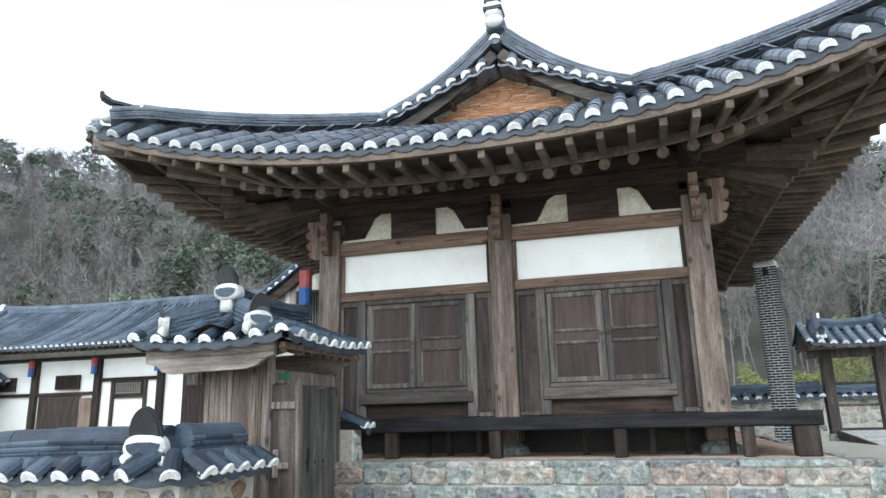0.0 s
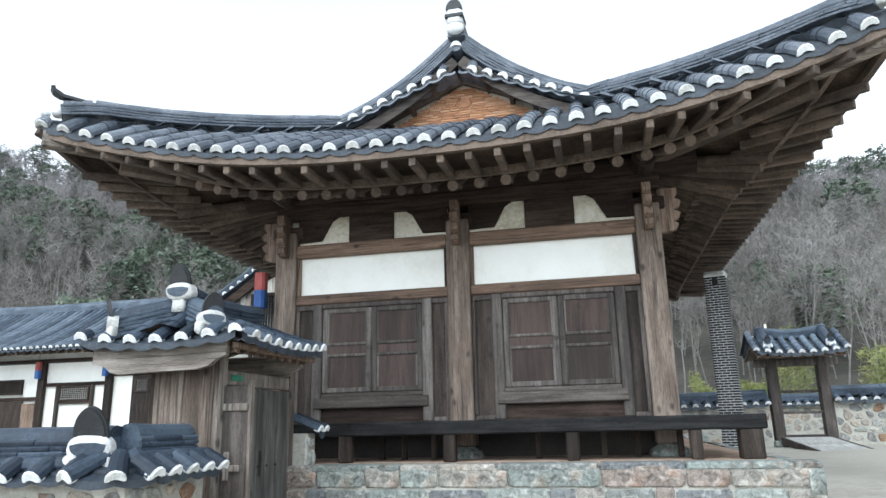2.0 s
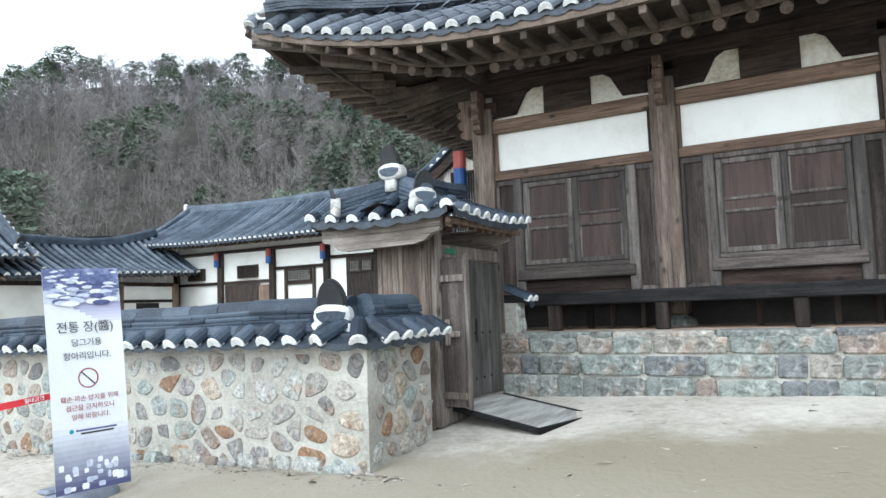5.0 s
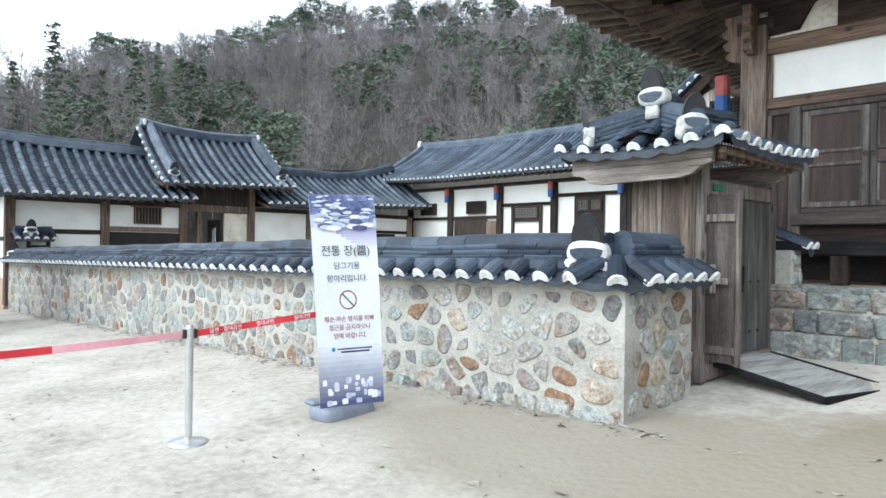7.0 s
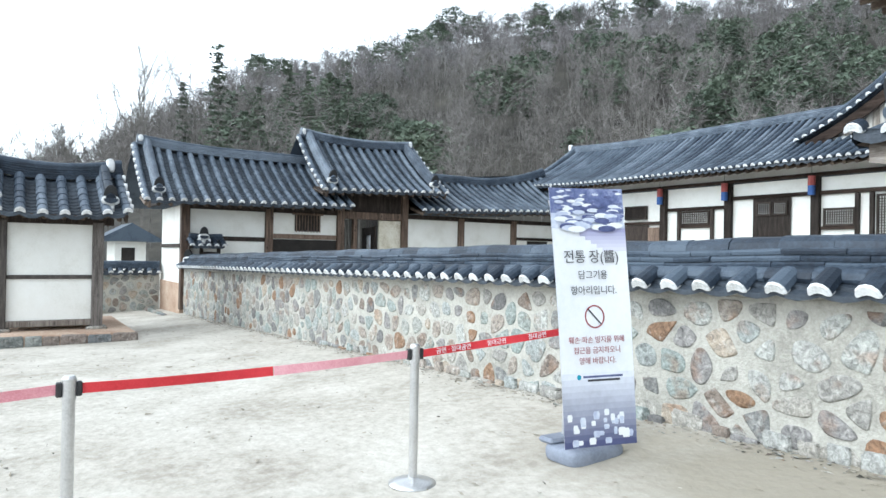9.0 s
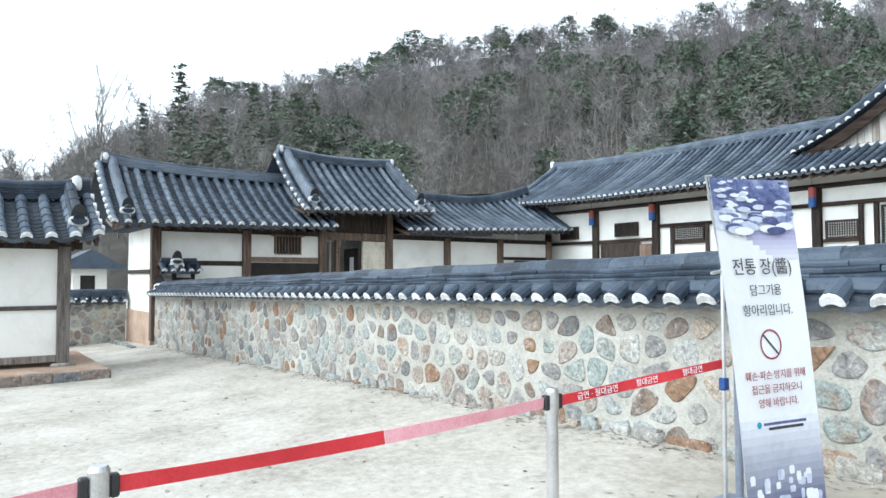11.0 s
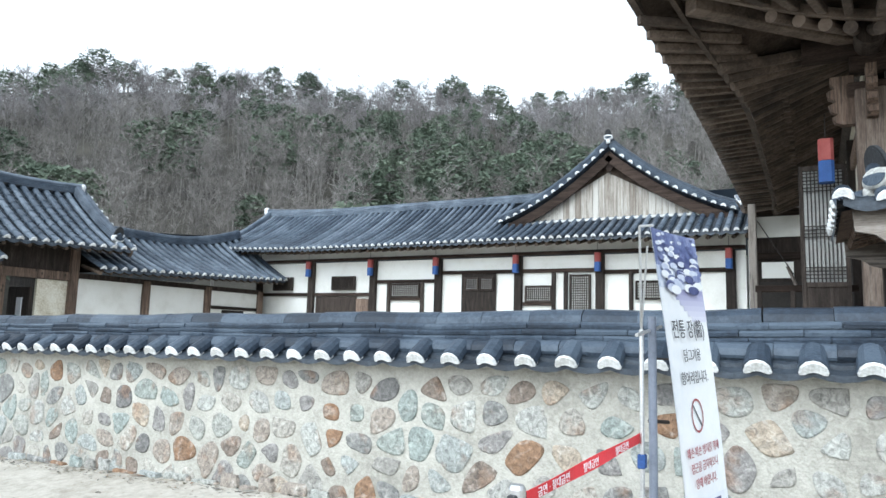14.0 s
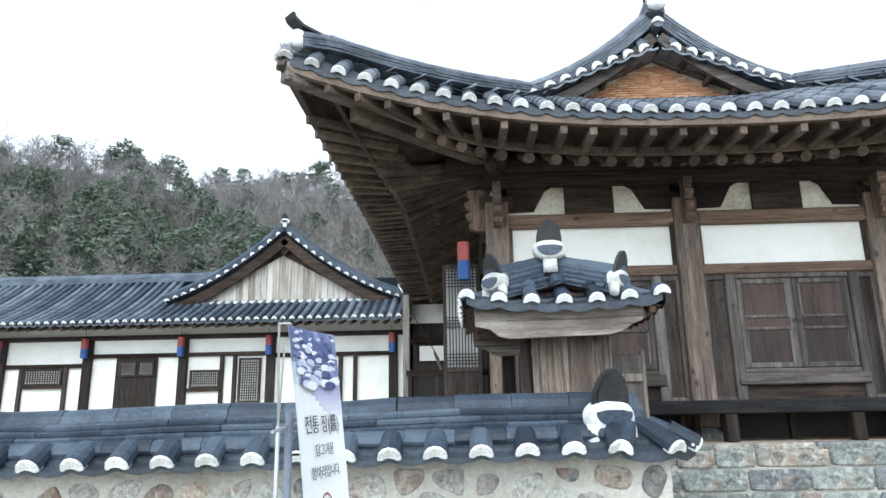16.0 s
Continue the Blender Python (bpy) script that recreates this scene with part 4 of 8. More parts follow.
# Partition and ceiling carry the hall's inner darkness as colour.
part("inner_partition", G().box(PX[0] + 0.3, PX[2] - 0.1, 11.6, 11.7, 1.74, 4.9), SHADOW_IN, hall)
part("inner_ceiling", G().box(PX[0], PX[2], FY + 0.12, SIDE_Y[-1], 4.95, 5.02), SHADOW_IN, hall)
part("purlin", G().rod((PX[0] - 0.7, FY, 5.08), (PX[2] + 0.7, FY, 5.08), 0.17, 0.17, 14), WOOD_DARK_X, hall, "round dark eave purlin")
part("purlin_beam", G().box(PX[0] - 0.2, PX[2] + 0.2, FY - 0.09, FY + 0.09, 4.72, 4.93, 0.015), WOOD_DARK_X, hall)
for x0, x1 in ((PX[0] + 0.16, PX[1] - 0.16), (PX[1] + 0.16, PX[2] - 0.16)):
    mid = (x0 + x1) / 2
    part("tie_beam", G().box(x0, x1, FY - 0.13, FY + 0.13, 4.11, 4.30, 0.02), WOOD_X, hall, "warm brown timber tie beam")
    part("infill", G().box(x0, x1, FY - 0.01, FY + 0.06, 4.30, 4.72), PLASTER_OLD, hall, "stained cream plaster infill")
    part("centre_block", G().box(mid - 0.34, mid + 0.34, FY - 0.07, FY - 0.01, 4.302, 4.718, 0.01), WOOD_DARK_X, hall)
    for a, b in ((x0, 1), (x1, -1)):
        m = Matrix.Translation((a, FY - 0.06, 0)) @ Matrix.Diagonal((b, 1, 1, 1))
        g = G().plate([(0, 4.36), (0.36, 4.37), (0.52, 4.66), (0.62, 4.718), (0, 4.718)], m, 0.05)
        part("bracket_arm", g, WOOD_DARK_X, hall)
    part("white_panel", G().box(x0, x1, FY - 0.02, FY + 0.06, 3.55, 4.11), PLASTER, hall, "clean white plaster panel")
    part("panel_post", G().box(x0, x0 + 0.05, FY - 0.07, FY + 0.07, 3.55, 4.11, 0.008), WOOD, hall)
    part("panel_post", G().box(x1 - 0.05, x1, FY - 0.07, FY + 0.07, 3.55, 4.11, 0.008), WOOD_DARK, hall)
    part("lintel", G().box(x0, x1, FY - 0.1, FY + 0.1, 3.41, 3.55, 0.012), WOOD_X, hall, "brown timber lintel")
for x in PX:
    scroll = [(0, 0), (0.1, 0.0), (0.17, 0.04), (0.19, 0.1), (0.14, 0.14), (0.2, 0.18), (0.22, 0.25), (0.15, 0.3), (0.22, 0.35), (0.23, 0.42), (0.16, 0.46), (0.2, 0.52), (0.2, 0.6), (0, 0.6)]
    m = Matrix.Translation((x, FY - 0.15, 4.12)) @ Euler((0, 0, radians(-90))).to_matrix().to_4x4()
    part("carved_bracket", G().plate(scroll, m @ Matrix.Translation((0, -0.055, 0)), 0.11), WOOD, hall, "carved scroll bracket")
    part("bracket_block", G().box(x - 0.24, x + 0.24, FY - 0.1, FY + 0.1, 4.42, 4.6, 0.02), WOOD_DARK_X, hall)
for sx, x in ((-1, PX[0]), (1, PX[2])):
    m = Matrix.Translation((x + sx * 0.16, FY - 0.06, 4.1)) @ Matrix.Diagonal((sx, 1, 1, 1))
    part("carved_bracket", G().plate([(p * 1.25, q) for p, q in scroll], m, 0.12), WOOD, hall)


def door_leaf(x0, x1, z0, z1, parent):
    y = FY - 0.065
    g = G()
    g.box(x0, x0 + 0.075, y, y + 0.05, z0, z1, 0.012)
    g.box(x1 - 0.075, x1, y, y + 0.05, z0, z1, 0.012)
    zm = lerp(z0, z1, 0.5)
    for a, b in ((z0, z0 + 0.07), (z1 - 0.07, z1)):
        g.box(x0 + 0.075, x1 - 0.075, y + 0.002, y + 0.046, a, b, 0.01)
    for a, b in ((zm - 0.1, zm - 0.055), (zm + 0.06, zm + 0.105)):
        g.box(x0 + 0.075, x1 - 0.075, y + 0.006, y + 0.042, a, b, 0.012)
    ob = part("door_leaf", g, WOOD_FRAME, parent, "dark weathered panelled window leaf, closed")
    for a, b in ((z0 + 0.07, zm - 0.1), (zm + 0.105, z1 - 0.07)):
        part("panel_moulding", G().box(x0 + 0.075, x0 + 0.1, y + 0.012, y + 0.034, a, b, 0.006), WOOD_FRAME, ob)
        part("panel_moulding", G().box(x1 - 0.1, x1 - 0.075, y + 0.012, y + 0.034, a, b, 0.006), WOOD_FRAME, ob)
    for a, b in ((z0 + 0.07, zm - 0.1), (zm - 0.055, zm + 0.06), (zm + 0.105, z1 - 0.07)):
        part("door_panel", G().box(x0 + 0.075, x1 - 0.075, y + 0.026, y + 0.04, a, b), WOOD_PANEL, ob)
    return ob


# Dark sheet added behind the windows so no light shows through gaps.
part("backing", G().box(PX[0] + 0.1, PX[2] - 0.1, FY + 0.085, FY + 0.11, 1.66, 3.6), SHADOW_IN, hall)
for k, (x0, x1, d0, d1) in enumerate(((PX[0] + 0.16, PX[1] - 0.16, -0.42, 1.06), (PX[1] + 0.16, PX[2] - 0.16, 2.18, 3.68))):
    for a, b in ((d0 - 0.14, d0), (d1, d1 + 0.14)):
        part("window_frame", G().box(a, b, FY - 0.09, FY + 0.08, 1.735, 3.41, 0.014), WOOD_FRAME, hall, "grey weathered jamb")
    part("window_head", G().box(d0, d1, FY - 0.08, FY + 0.05, 3.34, 3.41, 0.012), WOOD_MID, hall)
    part("window_sill", G().box(d0 - 0.1, d1 + 0.08, FY - 0.12, FY - 0.02, 1.93, 2.08, 0.014), WOOD_MID_X, hall, "thick weathered sill")
    part("frame_foot", G().box(d0, d1, FY - 0.075, FY + 0.06, 2.08, 2.14, 0.01), WOOD_MID_X, hall)
    part("apron_board", G().box(d0, d1, FY - 0.05, FY + 0.02, 1.735, 1.93), WOOD_DARK_X, hall)
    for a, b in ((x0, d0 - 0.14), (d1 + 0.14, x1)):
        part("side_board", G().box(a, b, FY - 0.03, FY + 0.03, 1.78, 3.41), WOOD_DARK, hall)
        part("side_rail", G().box(a, b, FY - 0.06, FY - 0.025, 3.33, 3.41, 0.008), WOOD_MID, hall)
        part("side_rail", G().box(a, b, FY - 0.06, FY - 0.025, 1.735, 1.79, 0.008), WOOD_MID, hall)
        e = a if a == x0 else b - 0.055
        part("side_strip", G().box(e, e + 0.055, FY - 0.075, FY - 0.02, 1.79, 3.33, 0.008), WOOD_MID, hall)
    mid = (d0 + d1) / 2
    for a, b in ((d0 + 0.005, mid - 0.003), (mid + 0.003, d1 - 0.005)):
        leaf = door_leaf(a, b, 2.145, 3.335, hall)
        hx = mid + (-0.04 if a < mid - 0.1 else 0.04)
        part("ring_handle", G().sweep([(hx + 0.022 * math.cos(t), FY - 0.075, 2.76 + 0.022 * math.sin(t)) for t in [2 * math.pi * i / 12 for i in range(13)]], [(0.005, 0), (0, 0.005), (-0.005, 0), (0, -0.005)], up=(0, 1, 0)), IRON, leaf)

# veranda deck
part("veranda_beam", G().box(-0.95, 5.15, 8.0, 8.16, 1.57, 1.73, 0.015), WOOD_BLACK, hall, "black weathered veranda edge beam")
x = -0.95
while x < 5.1:
    w = min(0.62, 5.12 - x)
    part("deck_board", G().box(x, x + w - 0.008, 8.16, FY - 0.1, 1.68, 1.728, 0.006), WOOD_DARK_X, hall)
    x += w
part("veranda_beam", G().box(4.35, 5.15, 8.2, 10.5, 1.6, 1.72, 0.015), WOOD_DARK, hall)
for x, w in ((-0.8, 0.16), (0.28, 0.16), (1.6, 0.15), (3.05, 0.15), (4.98, 0.24), (4.4, 0.13)):
    part("veranda_leg", G().box(x - w / 2, x + w / 2, 8.02, 8.02 + w, 1.25, 1.58, 0.015), WOOD_DARK, hall)
for x in (-0.5, 0.55, 0.85, 1.25, 1.42, 2.6, 3.4, 3.8, 4.3):
    part("floor_strut", G().box(x - 0.035, x + 0.035, 8.7, 8.77, 1.25, 1.66, 0.006), WOOD_DARK, hall)
# Dark sheet for the shaded void under the veranda.
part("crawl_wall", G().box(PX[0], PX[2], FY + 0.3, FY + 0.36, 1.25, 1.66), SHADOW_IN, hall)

# ---- stone platform of the hall ----
plat = thing("stone_platform", "low platform of coursed grey-green stone with packed earth top", "platform", (2.6, 7.4, 0.5), kind="structure")
part("platform_core", G().box(-0.55, 5.46, 7.46, 18.5, 0.0, 1.2), MORTAR, plat, "pale mortar between the stones")
part("platform_top", G().box(-1.6, 5.2, 7.8, 18.5, 1.2, 1.252), EARTH, plat, "reddish packed earth")


def block_mesh(w, h, d, rng, mat_):
    """A rough squared stone with a worn, uneven face."""
    g = G()
    across, high = (0, 0.05, 0.3, 0.7, 0.95, 1), (0, 0.1, 0.5, 0.9, 1)
    nx, nz = len(across), len(high)
    pts, fs = [], []
    seed = rng.uniform(0, 100)
    for j in range(nz):
        for i in range(nx):
            a, c = across[i], high[j]
            ex = min(a, 1 - a, c * h / w, (1 - c) * h / w)
            y = -d * (0.8 + 0.2 * min(1, ex * 22)) + 0.03 * noise.noise((a * w * 9 + seed, c * h * 7, seed))
            jx = 0.014 * noise.noise((a * 3 + seed, c * 3, 1.0)) * (1 if i in (0, nx - 1) else 0.4)
            jz = 0.014 * noise.noise((a * 3, c * 3 + seed, 2.0)) * (1 if j in (0, nz - 1) else 0.4)
            inset = 0.02 if (i in (0, nx - 1) and j in (0, nz - 1)) else 0.0
            pts.append((a * w + jx + (inset if i == 0 else -inset), y, c * h + jz + (inset if j == 0 else -inset)))
    for j in range(nz - 1):
        for i in range(nx - 1):
            p = j * nx + i
            fs.append((p, p + 1, p + nx + 1, p + nx))
    rim = [i for i in range(nx)] + [j * nx + nx - 1 for j in range(1, nz)] + [(nz - 1) * nx + i for i in range(nx - 2, -1, -1)] + [j * nx for j in range(nz - 2, 0, -1)]
    o = len(pts)
    pts += [(pts[i][0], 0.12, pts[i][2]) for i in rim]
    k = len(rim)
    fs += [(rim[i], rim[(i + 1) % k], o + (i + 1) % k, o + i) for i in range(k)]
    return g.add(pts, fs).mesh("stone", mat_, True)


def course(parent, start, direction, length, zs, rng, mat_, wmin, wmax, turn):
    for z0, z1 in zs:
        s = 0.0
        while s < length - 0.02:
            w = rng.uniform(wmin, wmax)
            if length - s - w < wmin * 0.6:
                w = length - s
            hh = (z1 - z0) * rng.uniform(0.9, 1.0)
            me = block_mesh(w - 0.014, hh - 0.008, 0.026, rng, mat_)
            p = Vector(start) + Vector(direction) * s
            piece("stone", me, Matrix.Translation((p.x, p.y, z0)) @ Euler((0, 0, radians(turn))).to_matrix().to_4x4(), parent)
            s += w


rng = random.Random(11)
course(plat, (-0.6, 7.46, 0), (1, 0, 0), 6.1, ((0.3, 0.5), (0.5, 0.78), (0.78, 1.02)), rng, ASHLAR, 0.18, 0.72, 0)
course(plat, (-0.6, 7.46, 0), (1, 0, 0), 6.1, ((1.02, 1.25),), rng, ASHLAR, 0.4, 1.05, 0)
course(plat, (5.46, 7.42, 0), (0, 1, 0), 11.0, ((0.3, 0.6), (0.6, 0.92), (0.92, 1.25)), rng, ASHLAR, 0.45, 0.9, 90)
x = -0.6
while x < 5.45:
    w = min(rng.uniform(0.6, 1.1), 5.5 - x)
    part("edge_stone", G().box(x, x + w - 0.012, 7.43, 7.78, 1.18, 1.262, 0.02), ASHLAR, plat)
    x += w


# ---- rubble walls ----
def cell_stones(w, h, size, rng, aspect=1.25):
    """Rounded stone outlines that fill a wall of w by h, with mortar between."""
    nx, nz = max(1, int(w / (size * aspect))), max(1, int(h / size))
    cw, ch = w / nx, h / nz
    pts = {}
    for j in range(-1, nz + 1):
        for i in range(-1, nx + 1):
            pts[i, j] = Vector(((i + 0.5 + 0.5 * (j % 2) - 0.25 + rng.uniform(-0.44, 0.44)) * cw, (j + 0.5 + rng.uniform(-0.42, 0.42)) * ch))
    out = []
    for j in range(nz):
        for i in range(nx):
            c = pts[i, j]
            poly = [c + Vector(q) for q in ((-cw, -ch), (cw, -ch), (cw, ch), (-cw, ch))]
            for dj in (-2, -1, 0, 1, 2):
                for di in (-2, -1, 0, 1, 2):
                    o = pts.get((i + di, j + dj))
                    if o is None or (di == 0 and dj == 0):
                        continue
                    mid, d = (c + o) / 2, o - c
                    nxt = []
                    for a, b in zip(poly, poly[1:] + poly[:1]):
                        fa, fb = (a - mid).dot(d), (b - mid).dot(d)
                        if fa <= 0:
                            nxt.append(a)
                        if (fa < 0 < fb) or (fb < 0 < fa):
                            nxt.append(a + (b - a) * (fa / (fa - fb)))
                    poly = nxt
                    if len(poly) < 3:
                        break
                if len(poly) < 3:
                    break
            if len(poly) < 3:
                continue
            poly = [Vector((max(0.0, min(w, p.x)), max(0.0, min(h, p.y)))) for p in poly]
            cc = sum(poly, Vector((0, 0))) / len(poly)
            k = rng.uniform(0.8, 0.98)
            if rng.random() < 0.15:
                k *= 0.72
            th, sq = rng.uniform(0, math.pi), rng.uniform(0.8, 1.0)
            ax = Vector((math.cos(th), math.sin(th)))
            poly = [cc + (p - cc - ax * ((p - cc).dot(ax) * (1 - sq))) * (k * rng.uniform(0.88, 1.04)) for p in poly]
            for _ in range(3):
                poly = [q for a, b in zip(poly, poly[1:] + poly[:1]) for q in (a * 0.75 + b * 0.25, a * 0.25 + b * 0.75)]
            while len(poly) > 30:
                poly = poly[::2]
            out.append((cc, poly))
    return out


def stone_geo(g, cc, poly, rng, depth, place):
    """One stone: its rim in the mortar, its face standing proud and a little uneven."""
    k = len(poly)
    s = rng.uniform(0, 50)
    rings = []
    for f, d in ((1.0, 0.02), (0.97, -depth * 0.7), (0.84, -depth), (0.4, -depth * 1.05)):
        rings.append([place(cc.x + (p.x - cc.x) * f, d + 0.014 * noise.noise((p.x * 13 + s, p.y * 13, f * 5)) * (f < 1), cc.y + (p.y - cc.y) * f) for p in poly])
    pts = [p for r in rings for p in r]
    fs = [(r * k + i, r * k + (i + 1) % k, (r + 1) * k + (i + 1) % k, (r + 1) * k + i) for r in range(3) for i in range(k)]
    fs.append(tuple(3 * k + i for i in range(k)))
    g.add(pts, fs)


def wall_top(x):
    return 1.335 + 0.0168 * (x + 0.1)


WY, WX0, WX1, WT = 4.52, -20.7, -0.13, 0.42
wall = thing("wall_courtyard", "low rubble wall in pale mortar under dark tiled coping", "wall", (-10, WY, -0.2), kind="structure")
g = G()
n = 40
pts, fs = [], []
for i in range(n + 1):
    x = lerp(WX0, WX1, i / n)
    zb, zt = yard(x, WY) - 0.3, wall_top(x)
    for y in (WY, WY + WT):
        pts += [(x, y, zb), (x, y, zt)]
for i in range(n):
    a, b = 4 * i, 4 * i + 4
    fs += [(a, b, b + 1, a + 1), (a + 2, a + 3, b + 3, b + 2), (a + 1, b + 1, b + 3, a + 3)]
fs += [(0, 1, 3, 2), (4 * n, 4 * n + 2, 4 * n + 3, 4 * n + 1)]
g.add(pts, fs)
core = part("wall_core", g, MORTAR, wall, "pale lime mortar")
g = G()
g.box(WX1 - WT, WX1, WY + WT + 0.002, 5.58, 0.0, 1.335)
part("wall_core", g, MORTAR, wall)
rng = random.Random(21)
fine_len = 9.2
stones_far = G()
for cc, poly in cell_stones(WX1 - WX0, 1.25, 0.225, rng, 1.22):
    x = WX1 - cc.x
    zb, zt = yard(x, WY) - 0.06, wall_top(x) - 0.05

    def place(a, d, c, zb=zb, zt=zt):
        return Vector((WX1 - a, WY + d, zb + c * (zt - zb) / 1.25))
    if cc.x < fine_len:
        g = G()
        stone_geo(g, cc, poly, rng, 0.009, place)
        part("stone", g, STONE, wall, smooth=True)
    else:
        stone_geo(stones_far, cc, [cc + (p - cc) * 1.1 for p in poly], rng, 0.012, place)
tagged(part("stones_beyond", stones_far, STONE_FAR, wall, smooth=True), kind="stuff")
for cc, poly in cell_stones(1.02, 1.02, 0.2, rng):
    g = G()
    stone_geo(g, cc, poly, rng, 0.022, lambda a, d, c: Vector((WX1 - d, WY + 0.03 + a, 0.3 + c)))
    part("stone", g, STONE, wall, smooth=True)


x = WX1 - 0.02
while x > -9.5:
    w, h = rng.uniform(0.14, 0.42), rng.uniform(0.1, 0.2)
    me = block_mesh(w - 0.015, h, 0.03, rng, STONE)
    piece("footing_stone", me, Matrix.Translation((x - w, WY - rng.uniform(0.0, 0.035), yard(x - w / 2, WY) - 0.08)) @ Euler((0, radians(rng.uniform(-4, 4)), radians(rng.uniform(-5, 5)))).to_matrix().to_4x4(), wall)
    x -= w + rng.uniform(0.0, 0.09)


def P_wall_front(x, v):
    return Vector((x, lerp(WY - 0.19, WY - 0.01, v), wall_top(x) + 0.02 + 0.11 * v))


def P_wall_back(x, v):
    return Vector((x, lerp(WY + WT + 0.19, WY + WT + 0.01, v), wall_top(x) + 0.02 + 0.11 * v))


cnt = 68
tiled("coping_front", wall, P_wall_front, [(lerp(WX0, -0.49, i / cnt), 0, 1) for i in range(cnt + 1)], r=0.08, step=0.33, lip=0.018, sag=0.03)
tiled("coping_back", wall, P_wall_back, [(lerp(WX0, -0.6, i / cnt), 0, 1) for i in range(cnt + 1)], r=0.079, step=0.33, caps=False)
RX = WX1 - WT / 2
ridge("coping_ridge", [(lerp(WX0, RX - 0.06, i / 40), WY + WT / 2, wall_top(lerp(WX0, RX, i / 40)) + 0.19 + 0.008 * math.sin(i * 1.7)) for i in range(41)], wall, 0.3, 3, 0.045, 0.11, single=True)
for yy in (WY + 0.02, WY + WT - 0.02):
    ridge("coping_band", [(lerp(WX0, RX - 0.1, i / 40), yy, wall_top(lerp(WX0, RX, i / 40)) + 0.08) for i in range(41)], wall, 0.14, 1, 0.035, 0.095, seg=0.36, single=True)
zc = wall_top(-0.1)


def P_ret(y, v):
    return Vector((lerp(WX1 + 0.19, WX1 + 0.01, v), y, zc + 0.02 + 0.11 * v))


tiled("coping_return", wall, P_ret, [(lerp(4.6, 5.56, i / 4), 0, 1) for i in range(5)], r=0.078, step=0.33, lip=0.04, sag=0.03)
ridge("coping_ridge", [(RX, WY + WT / 2 + 0.05, zc + 0.19), (RX, 5.05, zc + 0.19), (RX, 5.58, zc + 0.19)], wall, 0.29, 3, 0.045, 0.105, single=True)
ridge("coping_band", [(WX1 - 0.03, WY + 0.25, zc + 0.09), (WX1 - 0.03, 5.58, zc + 0.09)], wall, 0.14, 1, 0.035, 0.095, seg=0.36, single=True)


def P_corner(a, v):
    """The corner of the coping, turning from the front to the return."""
    t = (a + 0.5)
    c = Vector((RX, WY + WT / 2, zc + 0.22))
    e = Vector((-0.49, WY - 0.2, zc + 0.015)).lerp(Vector((WX1 + 0.2, 4.6, zc + 0.015)), t)
    e += Vector((0.09, -0.07, -0.01)) * (1 - abs(2 * t - 1))
    return e.lerp(c, v)


tiled("coping_corner", wall, P_corner, [(-0.5 + i / 2, 0, 0.7) for i in range(3)], r=0.077, step=0.33, lip=0.04, sag=0.03)
ornament(wall, (RX - 0.15, WY + 0.02, zc + 0.26), 18, 0.98)
ornament(wall, (WX0 + 0.1, WY + 0.1, wall_top(WX0) + 0.28), 60, 1.0)

# ---- the side gate ----
gate = thing("side_gate", "small weathered wooden gate with tiled roof and open plank door", "gate", (-0.4, 6.3, 0.5))
GX = -0.63
for x in (-0.76, -0.44):
    part("side_plank", G().box(x - 0.12, x + 0.315 - 0.12, 5.83, 5.88, 0.3, 2.32, 0.008), WOOD_POST, gate, "brown-grey weathered plank")
part("gate_post", G().box(-0.32, -0.18, 5.86, 6, 0.4, 2.4, 0.012), WOOD_GREY, gate)
part("gate_post", G().box(-0.32, -0.18, 7.42, 7.56, 0.4, 2.4, 0.012), WOOD_GREY, gate)
part("gate_post", G().box(-1.07, -0.93, 7.42, 7.56, 0.4, 2.4, 0.012), WOOD_DARK, gate)
part("gate_post", G().box(-0.98, -0.885, 5.9, 6.04, 0.4, 2.4, 0.012), WOOD_DARK, gate)
part("gate_lintel", G().box(-0.31, -0.19, 6, 7.42, 2.12, 2.26, 0.01), WOOD_GREY, gate)
part("threshold", G().box(-0.32, -0.16, 6, 7.42, 0.42, 0.58, 0.01), WOOD_GREY, gate)
barge = [(-0.76, 0.24), (-0.75, 0.06), (-0.62, 0.03), (-0.55, -0.03), (-0.46, -0.05), (0.38, -0.03), (0.5, 0.0), (0.58, 0.06), (0.67, 0.09), (0.69, 0.24)]
for y in (5.55, 7.22):
    part("barge_beam", G().plate(barge, Matrix.Translation((GX, y, 2.27)), 0.06), WOOD_GREY_X, gate, "pale weathered beam with shaped ends")
for k, y in enumerate([5.68 + 0.19 * i for i in range(9)]):
    part("gate_rafter", G().beam((0.1, y, 2.42), (GX, y, 2.62), 0.06, 0.07, 0.006), WOOD, gate)
    part("gate_rafter", G().beam((-1.36, y, 2.42), (GX, y, 2.62), 0.06, 0.07, 0.006), WOOD, gate)
part("gate_soffit", G().add([(0.2, 5.5, 2.47), (0.2, 7.35, 2.47), (GX, 7.35, 2.68), (GX, 5.5, 2.68), (-1.46, 5.5, 2.47), (-1.46, 7.35, 2.47)], [(0, 1, 2, 3), (3, 2, 5, 4)]), WOOD, gate)
part("eave_board", G().box(0.1, 0.16, 5.55, 7.35, 2.42, 2.48, 0.008), WOOD, gate)
leaf = part("door_leaf", G().box(-0.21, 0.09, 5.94, 5.975, 0.6, 2.1, 0.006), WOOD_MID, gate, "dark plank leaf standing open")
part("leaf_edge", G().box(0.09, 0.125, 5.93, 5.99, 0.58, 2.14, 0.006), WOOD_GREY, leaf)
